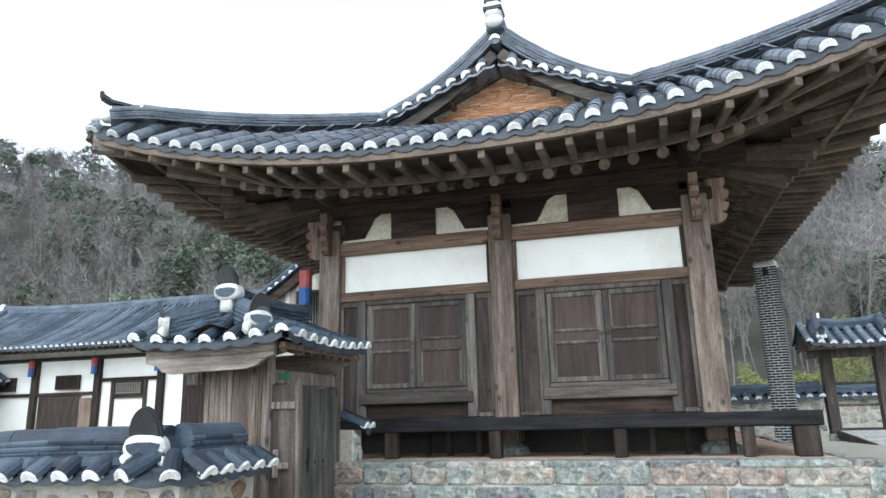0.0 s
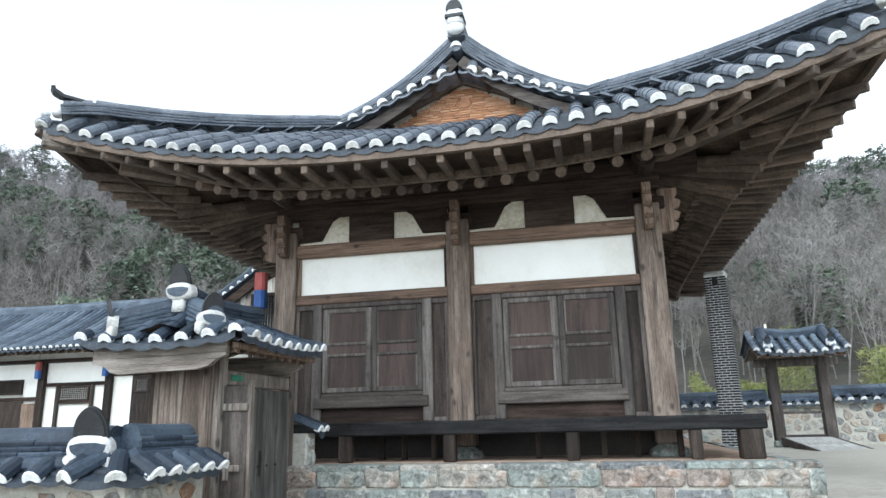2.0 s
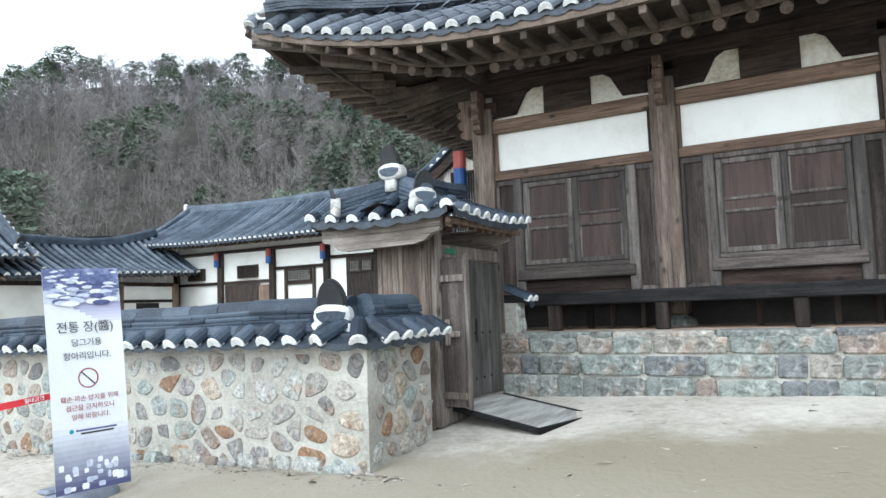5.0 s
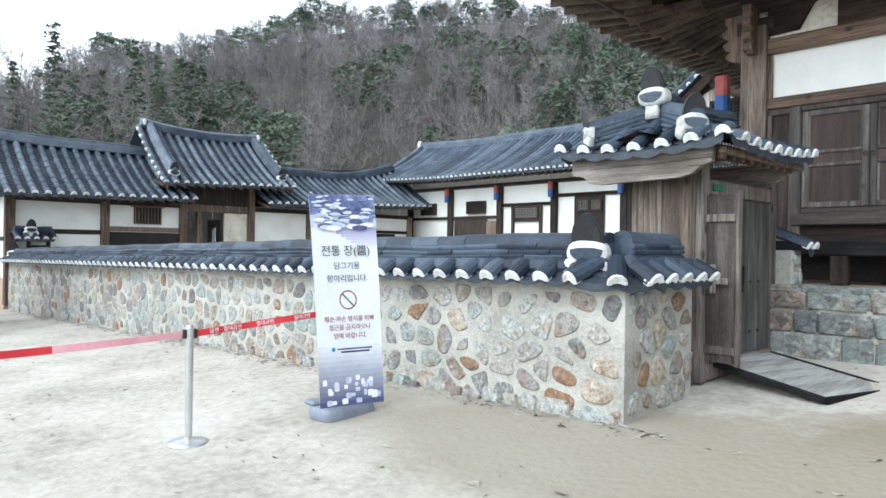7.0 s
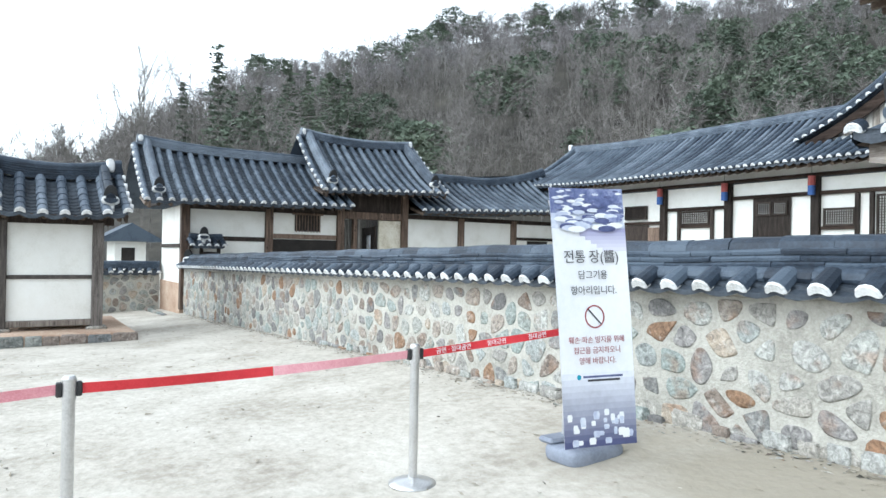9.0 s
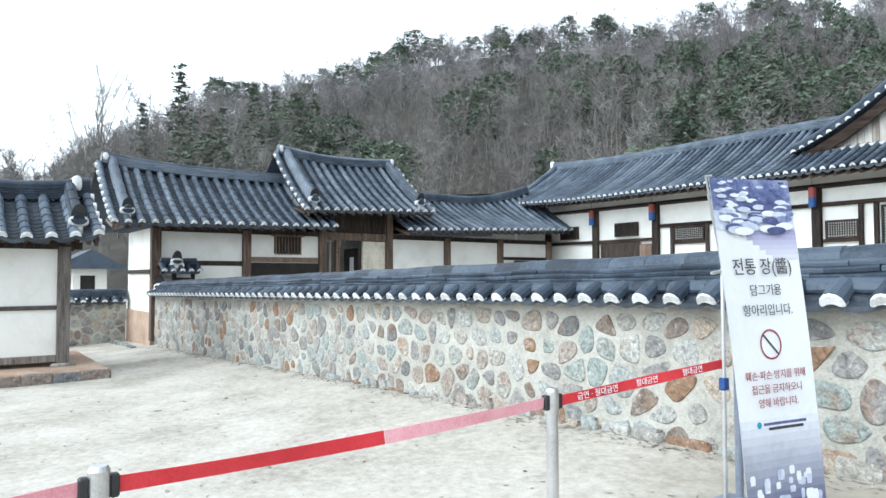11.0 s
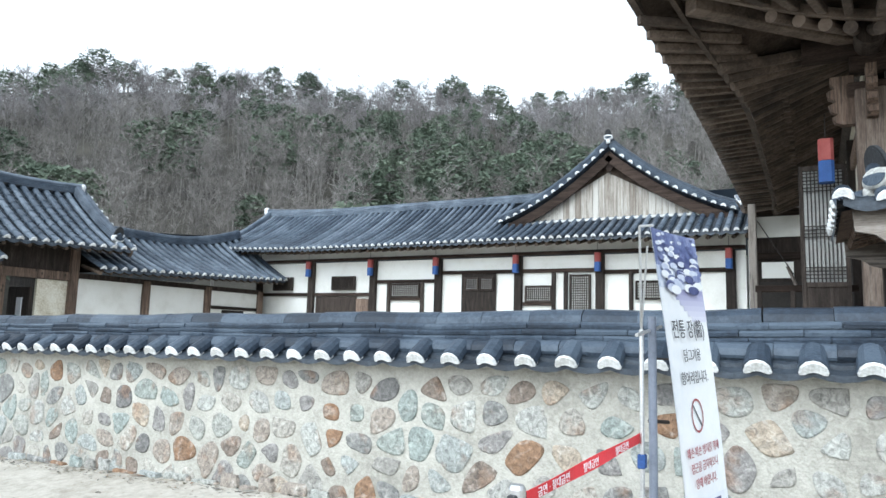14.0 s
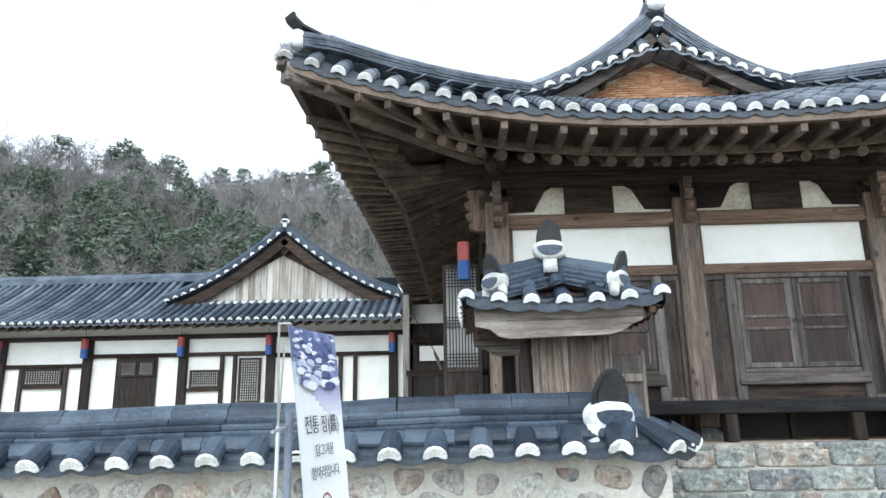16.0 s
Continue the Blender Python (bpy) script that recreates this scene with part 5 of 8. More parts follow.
part("batten", G().box(-0.2, 0.09, 5.915, 5.94, 1.86, 1.93, 0.006), WOOD_GREY, leaf)
part("batten", G().box(-0.2, 0.09, 5.915, 5.94, 0.68, 0.75, 0.006), WOOD_GREY, leaf)
part("latch", G().box(-0.14, 0.04, 5.89, 5.915, 1.3, 1.36, 0.008).box(-0.12, -0.07, 5.88, 5.915, 1.22, 1.48, 0.008), WOOD_GREY, leaf, "wooden latch block")
leaf = part("door_leaf", G().box(-0.22, -0.185, 6.04, 6.52, 0.6, 2.1, 0.005).box(-0.22, -0.185, 6.526, 7.41, 0.6, 2.1, 0.005), WOOD_LEAF, gate, "grey plank door leaf with iron studs")
for y in (5.95, 6.1, 6.32, 6.55, 6.75, 6.95):
    for z in (0.8, 1.3):
        part("stud", G().ball((-0.182, y + 0.15, z), 0.016, n=8, h=4), IRON, leaf)
part("door_ring", G().sweep([(-0.175, 6.36 + 0.045 * math.cos(t), 1.25 + 0.045 * math.sin(t)) for t in [2 * math.pi * i / 14 for i in range(15)]], [(0.007, 0), (0, 0.007), (-0.007, 0), (0, -0.007)], up=(1, 0, 0)), IRON, leaf)
part("door_bar", G().box(-0.184, -0.165, 6.72, 6.76, 1.2, 1.46, 0.005), IRON, leaf)
part("name_plate", G().box(-0.18, -0.17, 6.06, 6.28, 2.16, 2.22, 0.003), GREEN_NET, gate, "small green door plate")


def gate_z(v):
    return 2.5 + 0.36 * (0.8 * v + 0.2 * v * v)


def P_gate_front(x, v):
    up = 0.06 * abs((x - GX) / 0.84) ** 2
    return Vector((x, lerp(5.44, 6.0, v), gate_z(v) + up * (1 - v)))


def P_gate_side(sx):
    def f(y, v):
        up = 0.06 * abs((y - 6.4) / 0.96) ** 2
        return Vector((lerp(GX + sx * 0.86, GX, v), y, gate_z(v) + up * (1 - v)))
    return f


tiled("roof_front", gate, P_gate_front, [(lerp(GX - 0.82, GX + 0.82, i / 6), 0, max(0.2, 1.02 - abs(i - 3) / 3.6)) for i in range(7)], r=0.072, step=0.3, sag=0.035)
for sx in (-1, 1):
    tiled("roof_flank", gate, P_gate_side(sx), [(lerp(5.5, 7.4, i / 8), 0, min(1.0, max(0.12, (lerp(5.5, 7.4, i / 8) - 5.44) / 0.56))) for i in range(9)], r=0.075, step=0.28, sag=0.03)
    hp = [Vector((GX - 0.04 + sx * lerp(0.52, 0.04, t), lerp(5.6, 5.98, t), lerp(2.54, 2.72, t))) for t in (0, 0.33, 0.66, 1)]
    ridge("hip_ridge", hp, gate, 0.22, 6, 0.04, 0.075)
    ornament(gate, hp[0] + Vector((sx * 0.03, -0.05, 0.19)), sx * 52, 0.76, False, lime=LIME_OLD)
ridge("gate_ridge", [(GX, 5.95, 2.92), (GX, 6.4, 2.88), (GX, 7.0, 2.9), (GX, 7.38, 2.94)], gate, 0.25, 3, 0.042, 0.09)
ornament(gate, (GX - 0.05, 5.84, 3.08), 0, 0.86, feet=False, lime=LIME_OLD)
# a short stone stub between gate and platform
stub = thing("wall_stub", "short stub of stone wall with tile cap beside the gate", "wall", (-0.2, 7.4, 0.6), kind="structure")
part("wall_core", G().box(-0.5, -0.02, 7.58, 7.84, 0.2, 1.62, 0.02), MORTAR, stub)
for cc, poly in cell_stones(0.34, 1.3, 0.17, rng, 1.0):
    g = G()
    stone_geo(g, cc, poly, rng, 0.03, lambda a, d, c: Vector((-0.02 - d, 7.58 + a * 0.7, 0.28 + c)))
    part("stone", g, STONE, stub, smooth=True)
tiled("coping", stub, lambda y, v: Vector((lerp(0.12, -0.26, v), y, 1.64 + 0.16 * v)), [(7.62, 0, 1), (7.8, 0, 1)], r=0.07, step=0.3)
# ramp
RAMP_WOOD = mat("pale_boards", [(0.22, 0.215, 0.2), (0.34, 0.335, 0.32), (0.46, 0.455, 0.44)], 2.2, 26, 0.85, 0.4, 30, (7, 0.6, 7), spread=0.2)
ramp = thing("wooden_ramp", "low ramp of grey boards leading up to the gate", "ramp", (0.4, 6.5, 0.45))
m = Matrix.Translation((-0.15, 6.58, 0.6)) @ Euler((0, radians(6.4), radians(-17))).to_matrix().to_4x4()
for i in range(12):
    part("ramp_board", G().box(0.1 * i, 0.1 * i + 0.092, -0.45, 0.45, -0.03, 0.0, 0.005, m), RAMP_WOOD, ramp)
for y in (-0.47, 0.47):
    part("ramp_edge", G().box(0, 1.22, y - 0.02, y + 0.02, -0.045, 0.01, 0.006, m), WOOD_BLACK, ramp, "dark edge strip")
part("ramp_edge", G().box(1.2, 1.235, -0.45, 0.45, -0.06, 0.006, 0.006, m), WOOD_BLACK, ramp)


# ---- house fronts of posts, rails, plaster and lattice ----
def to_world(axis, off):
    """A front along the x axis (facing south) or along the y axis (facing east)."""
    if axis == "x":
        return lambda a, d, z: (a, off + d, z)
    return lambda a, d, z: (off - d, a, z)


def slab(W, a0, a1, d0, d1, z0, z1, b=0.0):
    p, q = W(a0, d0, z0), W(a1, d1, z1)
    return G().box(min(p[0], q[0]), max(p[0], q[0]), min(p[1], q[1]), max(p[1], q[1]), z0, z1, b)


def lattice(W, a0, a1, z0, z1, house, nx, nz, label="dark timber lattice window", backing=None):
    win = part("window", slab(W, a0, a1, -0.03, 0.0, z0, z1), SHADOW_IN, house, label)
    part("window_frame", G().add(*merge([slab(W, a0 - 0.06, a0, -0.09, 0.02, z0 - 0.06, z1 + 0.06), slab(W, a1, a1 + 0.06, -0.09, 0.02, z0 - 0.06, z1 + 0.06), slab(W, a0, a1, -0.09, 0.02, z1, z1 + 0.06), slab(W, a0, a1, -0.09, 0.02, z0 - 0.06, z0)])), WOOD_DARK, win)
    paper = part("pane", slab(W, a0, a1, -0.038, -0.032, z0, z1), backing or PAPER, win, "" if backing else "pale paper behind the lattice")
    gs = []
    for i in range(1, nx):
        a = lerp(a0, a1, i / nx)
        gs.append(slab(W, a - 0.012, a + 0.012, -0.06, -0.04, z0, z1))
    for i in range(1, nz):
        z = lerp(z0, z1, i / nz)
        gs.append(slab(W, a0, a1, -0.065, -0.042, z - 0.012, z + 0.012))
    tagged(part("lattice", G().add(*merge(gs)), WOOD_DARK, win), kind="stuff")
    return win


def merge(gs):
    v, f = [], []
    for g in gs:
        o = len(v)
        v += g.v
        f += [tuple(i + o for i in q) for q in g.f]
    return v, f


PAPER = mat("window_paper", [(0.42, 0.42, 0.4), (0.52, 0.52, 0.5), (0.6, 0.6, 0.58)], 4, 40, 0.9, 0.1, 50)


def lantern(parent_label, at, s=1.0):
    """A hanging cloth lantern, red above and blue below."""
    t = thing("cloth_lantern", parent_label, "lantern", at, "cloth lanterns")
    x, y, z = at
    for nm, z0, z1, m_ in (("upper_cloth", 0.0, 0.34, LANTERN_RED), ("lower_cloth", -0.34, -0.004, LANTERN_BLUE)):
        ring = [(x + 0.125 * s * math.cos(math.pi / 4 + i * math.pi / 2 + o), y + 0.125 * s * math.sin(math.pi / 4 + i * math.pi / 2 + o)) for i in range(4) for o in (-0.25, 0.25)]
        g = G()
        g.add([(a, b, z + z0 * s) for a, b in ring] + [(a, b, z + z1 * s) for a, b in ring], [tuple(range(7, -1, -1)), tuple(range(8, 16))] + [(i, (i + 1) % 8, 8 + (i + 1) % 8, 8 + i) for i in range(8)])
        part(nm, g, m_, t)
    part("cord", G().rod((x, y, z + 0.34 * s), (x, y, z + 0.75 * s), 0.006, 0.006, 6), IRON, t)
    return t


# north wing: posts, plaster and lattices facing the courtyard
north = thing("north_wing", "long white-plastered timber wing under a grey tiled roof", "building", (-12, 20.7, 0.7))
NP = (-21.4, -18.74, -15.87, -13.14, -10.15, -7.44, -3.69)
NW = to_world("x", 20.7)
part("wall_back", G().box(-23.5, -3.0, 24.6, 24.75, 0.4, 4.4), PLASTER, north)
part("wall_end", G().box(-3.25, -3.1, 20.9, 24.6, 0.4, 4.4), PLASTER, north)
part("wall_backing", G().box(NP[0], NP[-1] + 0.4, 20.74, 20.86, 0.4, 4.1), PLASTER, north, "white plaster wall")
for x in NP:
    part("post", slab(NW, x - 0.13, x + 0.13, -0.13, 0.03, 0.5, 4.12, 0.012), WOOD_DARK, north)
part("top_beam", slab(NW, NP[0], NP[-1] + 0.4, -0.11, 0.03, 4.13, 4.24, 0.012), WOOD_DARK_X, north)
RAILZ = (2.88, 2.88, 3.34, 3.62, 3.62, 3.55)
for (a, b), z in zip(zip(NP, NP[1:]), RAILZ):
    part("rail", slab(NW, a + 0.13, b - 0.13, -0.06, 0.03, z - 0.06, z + 0.06, 0.008), WOOD_DARK_X, north)
for a0, a1, z0, z1, nx, nz in ((-20.6, -19.75, 3.1, 3.5, 12, 6), (-17.7, -16.75, 3.1, 3.5, 12, 6), (-15.05, -13.95, 2.82, 3.2, 14, 6), (-9.85, -9.05, 2.66, 3.08, 12, 6), (-8.35, -7.8, 2.2, 3.42, 8, 16), (-6.3, -5.5, 2.75, 3.2, 12, 6)):
    # The two westmost panes are dark: the unlit room given as colour.
    lattice(NW, a0, a1, z0, z1, north, nx, nz, backing=SHADOW_IN if a1 < -16 else None)
for a in (-15.2, -13.8, -8.95, -8.55, -6.5, -5.3, -4.85):
    part("stud_post", slab(NW, a - 0.06, a + 0.06, -0.07, 0.03, 0.6, 3.3 if a < -10 else 3.55, 0.008), WOOD_DARK, north)
part("rail", slab(NW, -15.15, -13.85, -0.06, 0.03, 2.66, 2.76, 0.008), WOOD_DARK_X, north)
part("rail", slab(NW, -10.0, -9.0, -0.06, 0.03, 2.5, 2.6, 0.008), WOOD_DARK_X, north)
door = part("door", slab(NW, -12.25, -10.95, -0.028, 0.0, 0.7, 3.56, 0.01), WOOD_DARK, north, "dark panelled double door with small lattices")
for a in (-12.05, -11.5):
    w = lattice(NW, a, a + 0.4, 3.05, 3.38, north, 6, 6)
part("shed_door", slab(NW, -18.5, -16.6, -0.05, 0.0, 0.7, 2.8, 0.01), WOOD_DARK, north, "dark boarded doorway")
part("shed_board", slab(NW, -16.6, -16.05, -0.06, 0.0, 0.7, 2.72, 0.01), WOOD, north)
NEZ, NRZ = 4.5, 6.35


def n_eave_z(x):
    return NEZ + 0.16 * max(0.0, (-17 - x) / 5.5) ** 2


def P_north(x, v):
    zr = NRZ + 0.28 * max(0.0, (-18 - x) / 6.0) ** 2
    return Vector((x, lerp(19.55, 22.9, v), n_eave_z(x) + (zr - n_eave_z(x)) * (0.72 * v + 0.28 * v * v)))


def north_rows():
    out = []
    for i in range(76):
        x = -22.8 + 0.262 * i
        if x > -3.1:
            break
        b = 1.0
        if x > -11.2:
            b = 0.5
        out.append((x, 0, b))
    return out


tiled("roof_south", north, P_north, north_rows(), r=0.08, step=0.34, label="grey-blue tiled slope with white tile ends", skin=TILE_MID, sag=0.065)
part("roof_back", G().add([(-22.8, 22.9, NRZ), (-3.1, 22.9, NRZ), (-3.1, 26, 4.4), (-22.8, 26, 4.4)], [(0, 1, 2, 3)]), TILE, north)
ridge("north_ridge", [(x, 22.9, P_north(x, 1).z) for x in [-23.3 + 0.8 * i for i in range(18)]], north, 0.28, 5, 0.05, 0.1, skin=TILE_MID)
ridge("hip_ridge", [P_north(lerp(-22.85, -23.1, t), lerp(0.04, 1.0, t)) + Vector((0, 0, 0.03)) for t in (0, 0.25, 0.5, 0.75, 1)], north, 0.24, 3, 0.045, 0.09, skin=TILE_MID)
lump(north, (-23.3, 22.85, P_north(-23.3, 1).z + 0.2), 0.1, 0.12, 0.18)
NGX, NGY, NGA = -7.25, 21.15, 7.55
NGH = 3.75


def P_ng(sx):
    def f(y, v):
        return Vector((NGX + sx * NGH * (1 - v), y, 5.28 + (NGA - 5.28) * (0.52 * v + 0.48 * v * v)))
    return f


for sx in (-1, 1):
    f = P_ng(sx)
    tiled("gable_roof", north, f, [(NGY - 0.02 + 0.3 * i, 0, 1) for i in range(19)], r=0.081, step=0.5, caps=False, skin=TILE_MID, sag=0.065)
    vg = [f(NGY - 0.1, i / 10) + Vector((0, 0, 0.04)) for i in range(11)]
    ridge("verge_ridge", vg, north, 0.26, 4, 0.05, 0.1)
    for i in range(14):
        v = (i + 0.4) / 14
        tt = (f(NGY, v + 0.01) - f(NGY, v - 0.01)).normalized()
        up = Vector((0, 1, 0)).cross(tt)
        up = up if up.z > 0 else -up
        m = Matrix((tt if sx < 0 else -tt, Vector((0, 1, 0)), up)).transposed().to_4x4()
        m.translation = f(NGY - 0.34, v) + up * 0.02
        piece("end_cap", CAPS[0.08], m, north)
    part("gable_board", G().sweep([f(NGY - 0.15, i / 10) + Vector((0, 0, -0.22)) for i in range(11)], [(-0.03, -0.2), (0.03, -0.2), (0.03, 0.1), (-0.03, 0.1)]), WOOD_DARK_X, north, "brown timber bargeboard")
gable2 = part("gable_wall", G().plate([(-NGH + 0.3, 5.3), (NGH - 0.3, 5.3), (0, NGA - 0.15)], Matrix.Translation((NGX, NGY + 0.12, 0)), 0.05), SOFFIT, north)
PALE_BOARD = mat("bleached_boards", [(0.2, 0.17, 0.14), (0.36, 0.33, 0.29), (0.5, 0.48, 0.44)], 2.0, 26, 0.9, 0.4, 30, (7, 7, 0.5), spread=0.4)
for i in range(26):
    x = -2.55 + 0.197 * i
    h = (NGA - 0.75 - 5.32) * (1 - abs(x + 0.1) / 2.75)
    if h > 0.06:
        part("board", G().plate([(0, 5.32), (0.185, 5.32), (0.185, 5.32 + max(0.03, h - (0.09 if x > 0 else -0.09))), (0, 5.32 + max(0.03, h))], Matrix.Translation((NGX + x, NGY + 0.06, 0)), 0.03), PALE_BOARD, gable2)
part("gable_sill", G().box(NGX - 3.3, NGX + 3.3, NGY - 0.06, NGY + 0.1, 5.24, 5.32, 0.01), LIME, north)
ridge("gable_ridge", [(NGX, NGY - 0.2 + i, NGA + 0.03 + 0.08 * max(0, 1 - i / 4) ** 2) for i in range(7)], north, 0.3, 5, 0.05, 0.1)
part("gable_pendant", G().plate([(-0.34, 0.0), (0, -0.42), (0.34, 0.0), (0, 0.3)], Matrix.Translation((NGX, NGY - 0.13, NGA - 0.38)), 0.05), WOOD_DARK_X, north)
ornament(north, (NGX, NGY - 0.24, NGA + 0.36), 0, 0.8, feet=False)
for i in range(56):
    x = -21.6 + 0.335 * i
    part("rafter_end", G().rod((x, 19.75, n_eave_z(x) - 0.14), (x, 20.9, n_eave_z(x) + 0.12), 0.06, 0.06, 8), RAFTER, north)
part("soffit", G().add([(-22.5, 19.6, NEZ - 0.03), (-3.1, 19.6, NEZ - 0.03), (-3.1, 20.9, NEZ + 0.3), (-22.5, 20.9, NEZ + 0.3)], [(0, 1, 2, 3)]), SOFFIT, north)
part("upper_infill", slab(NW, NP[0], NP[-1] + 0.4, 0.0, 0.1, 4.24, 4.7), PLASTER, north)
for x in NP[1:]:
    lantern("small red and blue cloth lantern on a post", (x - 0.02, 20.44, 3.84), 0.85)

# dark lean-to between the north wing and the hall
lean = thing("kitchen_annex", "dark boarded annex with a plaster band behind the hall", "building", (-1.8, 20.9, 0.8))
part("board_wall", G().box(-3.2, 0.6, 20.9, 21.0, 0.6, 4.45), WOOD_DARK, lean)
# A dark sheet before the boards, painted as the shade of an opening.
part("doorway", G().box(-2.95, 0.3, 20.86, 20.9, 0.7, 3.2), SHADOW_IN, lean, "doorway drawn as a dark sheet, its shade put into the colour")
part("plaster_panel", G().box(-2.9, -2.1, 20.84, 20.86, 3.3, 3.75), PLASTER, lean)
part("beam", G().box(-3.2, 0.6, 20.8, 20.95, 3.82, 4.02, 0.01), WOOD_DARK_X, lean)
part("plaster_band", G().box(-3.2, 0.6, 20.88, 20.98, 4.46, 5.05), PLASTER, lean)
part("beam", G().box(-3.2, 0.6, 20.8, 20.95, 5.05, 5.25, 0.01), WOOD_DARK_X, lean)
part("annex_roof", G().add([(-3.3, 20.3, 5.2), (0.7, 20.3, 5.2), (0.7, 23.5, 6.3), (-3.3, 23.5, 6.3), (-3.3, 20.3, 5.28), (0.7, 20.3, 5.28), (0.7, 23.5, 6.38), (-3.3, 23.5, 6.38)], [(0, 1, 2, 3), (4, 7, 6, 5), (0, 4, 5, 1), (1, 5, 6, 2), (3, 7, 4, 0)]), TILE, lean, "plain dark tiled annex roof")

# ---- west range with its raised gateway ----
west = thing("west_range", "white-plastered gatehouse range with raised tiled gateway roof", "building", (-21.5, 12, 0.2))
WW = to_world("y", -20.9)
WP = (4.56, 7.2, 9.75, 12.32, 14.85, 17.45, 20.1)
for i, y in enumerate(WP):
    hi = 3.75 if i in (2, 3) else 2.95
    part("post", slab(WW, y - 0.13, y + 0.13, -0.13, 0.13, -0.3, hi, 0.012), WOOD, west)
for i, (a, b) in enumerate(zip(WP, WP[1:])):
    if i != 2:
        top = 2.9
        part("wall_panel", slab(WW, a + 0.13, b - 0.13, -0.02, 0.12, -0.3, top), PLASTER, west, "white plaster wall")
        part("top_beam", slab(WW, a, b, -0.1, 0.1, 2.82 + 0.02, 3.0, 0.012), WOOD_DARK, west)
part("rail", slab(WW, 4.69, 7.07, -0.06, 0.02, 1.86, 2.0, 0.008), WOOD_DARK, west)
part("rail", slab(WW, 7.33, 9.62, -0.06, 0.02, 1.98, 2.14, 0.008), WOOD, west)
# Dark sheets laid on the plaster stand for shaded openings, here and below.
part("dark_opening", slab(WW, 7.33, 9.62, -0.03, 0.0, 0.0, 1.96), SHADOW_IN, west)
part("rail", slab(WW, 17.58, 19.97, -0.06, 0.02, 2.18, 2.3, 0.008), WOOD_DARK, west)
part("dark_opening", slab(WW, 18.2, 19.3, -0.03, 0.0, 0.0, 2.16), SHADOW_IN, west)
win = part("window", slab(WW, 8.1, 9.0, -0.05, 0.0, 2.25, 2.8), SHADOW_IN, west, "dark barred window")
for i in range(9):
    a = 8.13 + 0.105 * i
    part("bar", slab(WW, a, a + 0.035, -0.08, -0.05, 2.22, 2.82), WOOD, win)
part("window_frame", slab(WW, 8.0, 9.1, -0.1, 0.0, 2.8, 2.88, 0.006), WOOD, win)
part("gate_lintel", slab(WW, 9.88, 12.19, -0.1, 0.1, 2.75, 3.0, 0.012), WOOD, west)
part("gate_header", slab(WW, 9.88, 12.19, -0.02, 0.06, 3.0, 3.7), WOOD_DARK, west)
part("gate_post", slab(WW, 10.25, 10.4, -0.08, 0.1, -0.2, 2.75, 0.01), WOOD, west)
part("gate_wall", slab(WW, 11.3, 12.19, 0.0, 0.1, -0.3, 2.74), PLASTER_OLD, west)
part("gate_leaf", G().box(-22.0, -20.95, 11.15, 11.22, 0.0, 2.5, 0.01), WOOD_DARK, west, "dark gate leaf standing open")
part("notice", G().box(-21.5, -21.25, 11.11, 11.14, 1.5, 2.2, 0.004), PRINT_WHITE, west, "white notice hanging on the leaf")
part("passage_wall", G().box(-24.2, -20.8, 9.7, 9.76, -0.3, 3.7), WOOD_DARK, west)
part("passage_wall", G().box(-24.2, -20.8, 12.4, 12.46, -0.3, 3.7), WOOD_DARK, west)
part("wall_south", G().box(-24.1, -20.95, 4.5, 4.62, 0.5, 2.95), PLASTER, west, "white plaster end wall")
part("brick_base", G().box(-24.1, -20.92, 4.44, 4.6, -0.6, 0.5), EARTH, west, "orange clay base course")
part("end_beam", G().box(-24.1, -20.9, 4.42, 4.52, 1.62, 1.74, 0.01), WOOD_DARK, west)
part("wall_back", G().box(-24.25, -24.1, 4.5, 9.6, -0.5, 2.95), PLASTER, west)
part("wall_back", G().box(-24.25, -24.1, 12.5, 20.5, -0.5, 2.95), PLASTER, west)


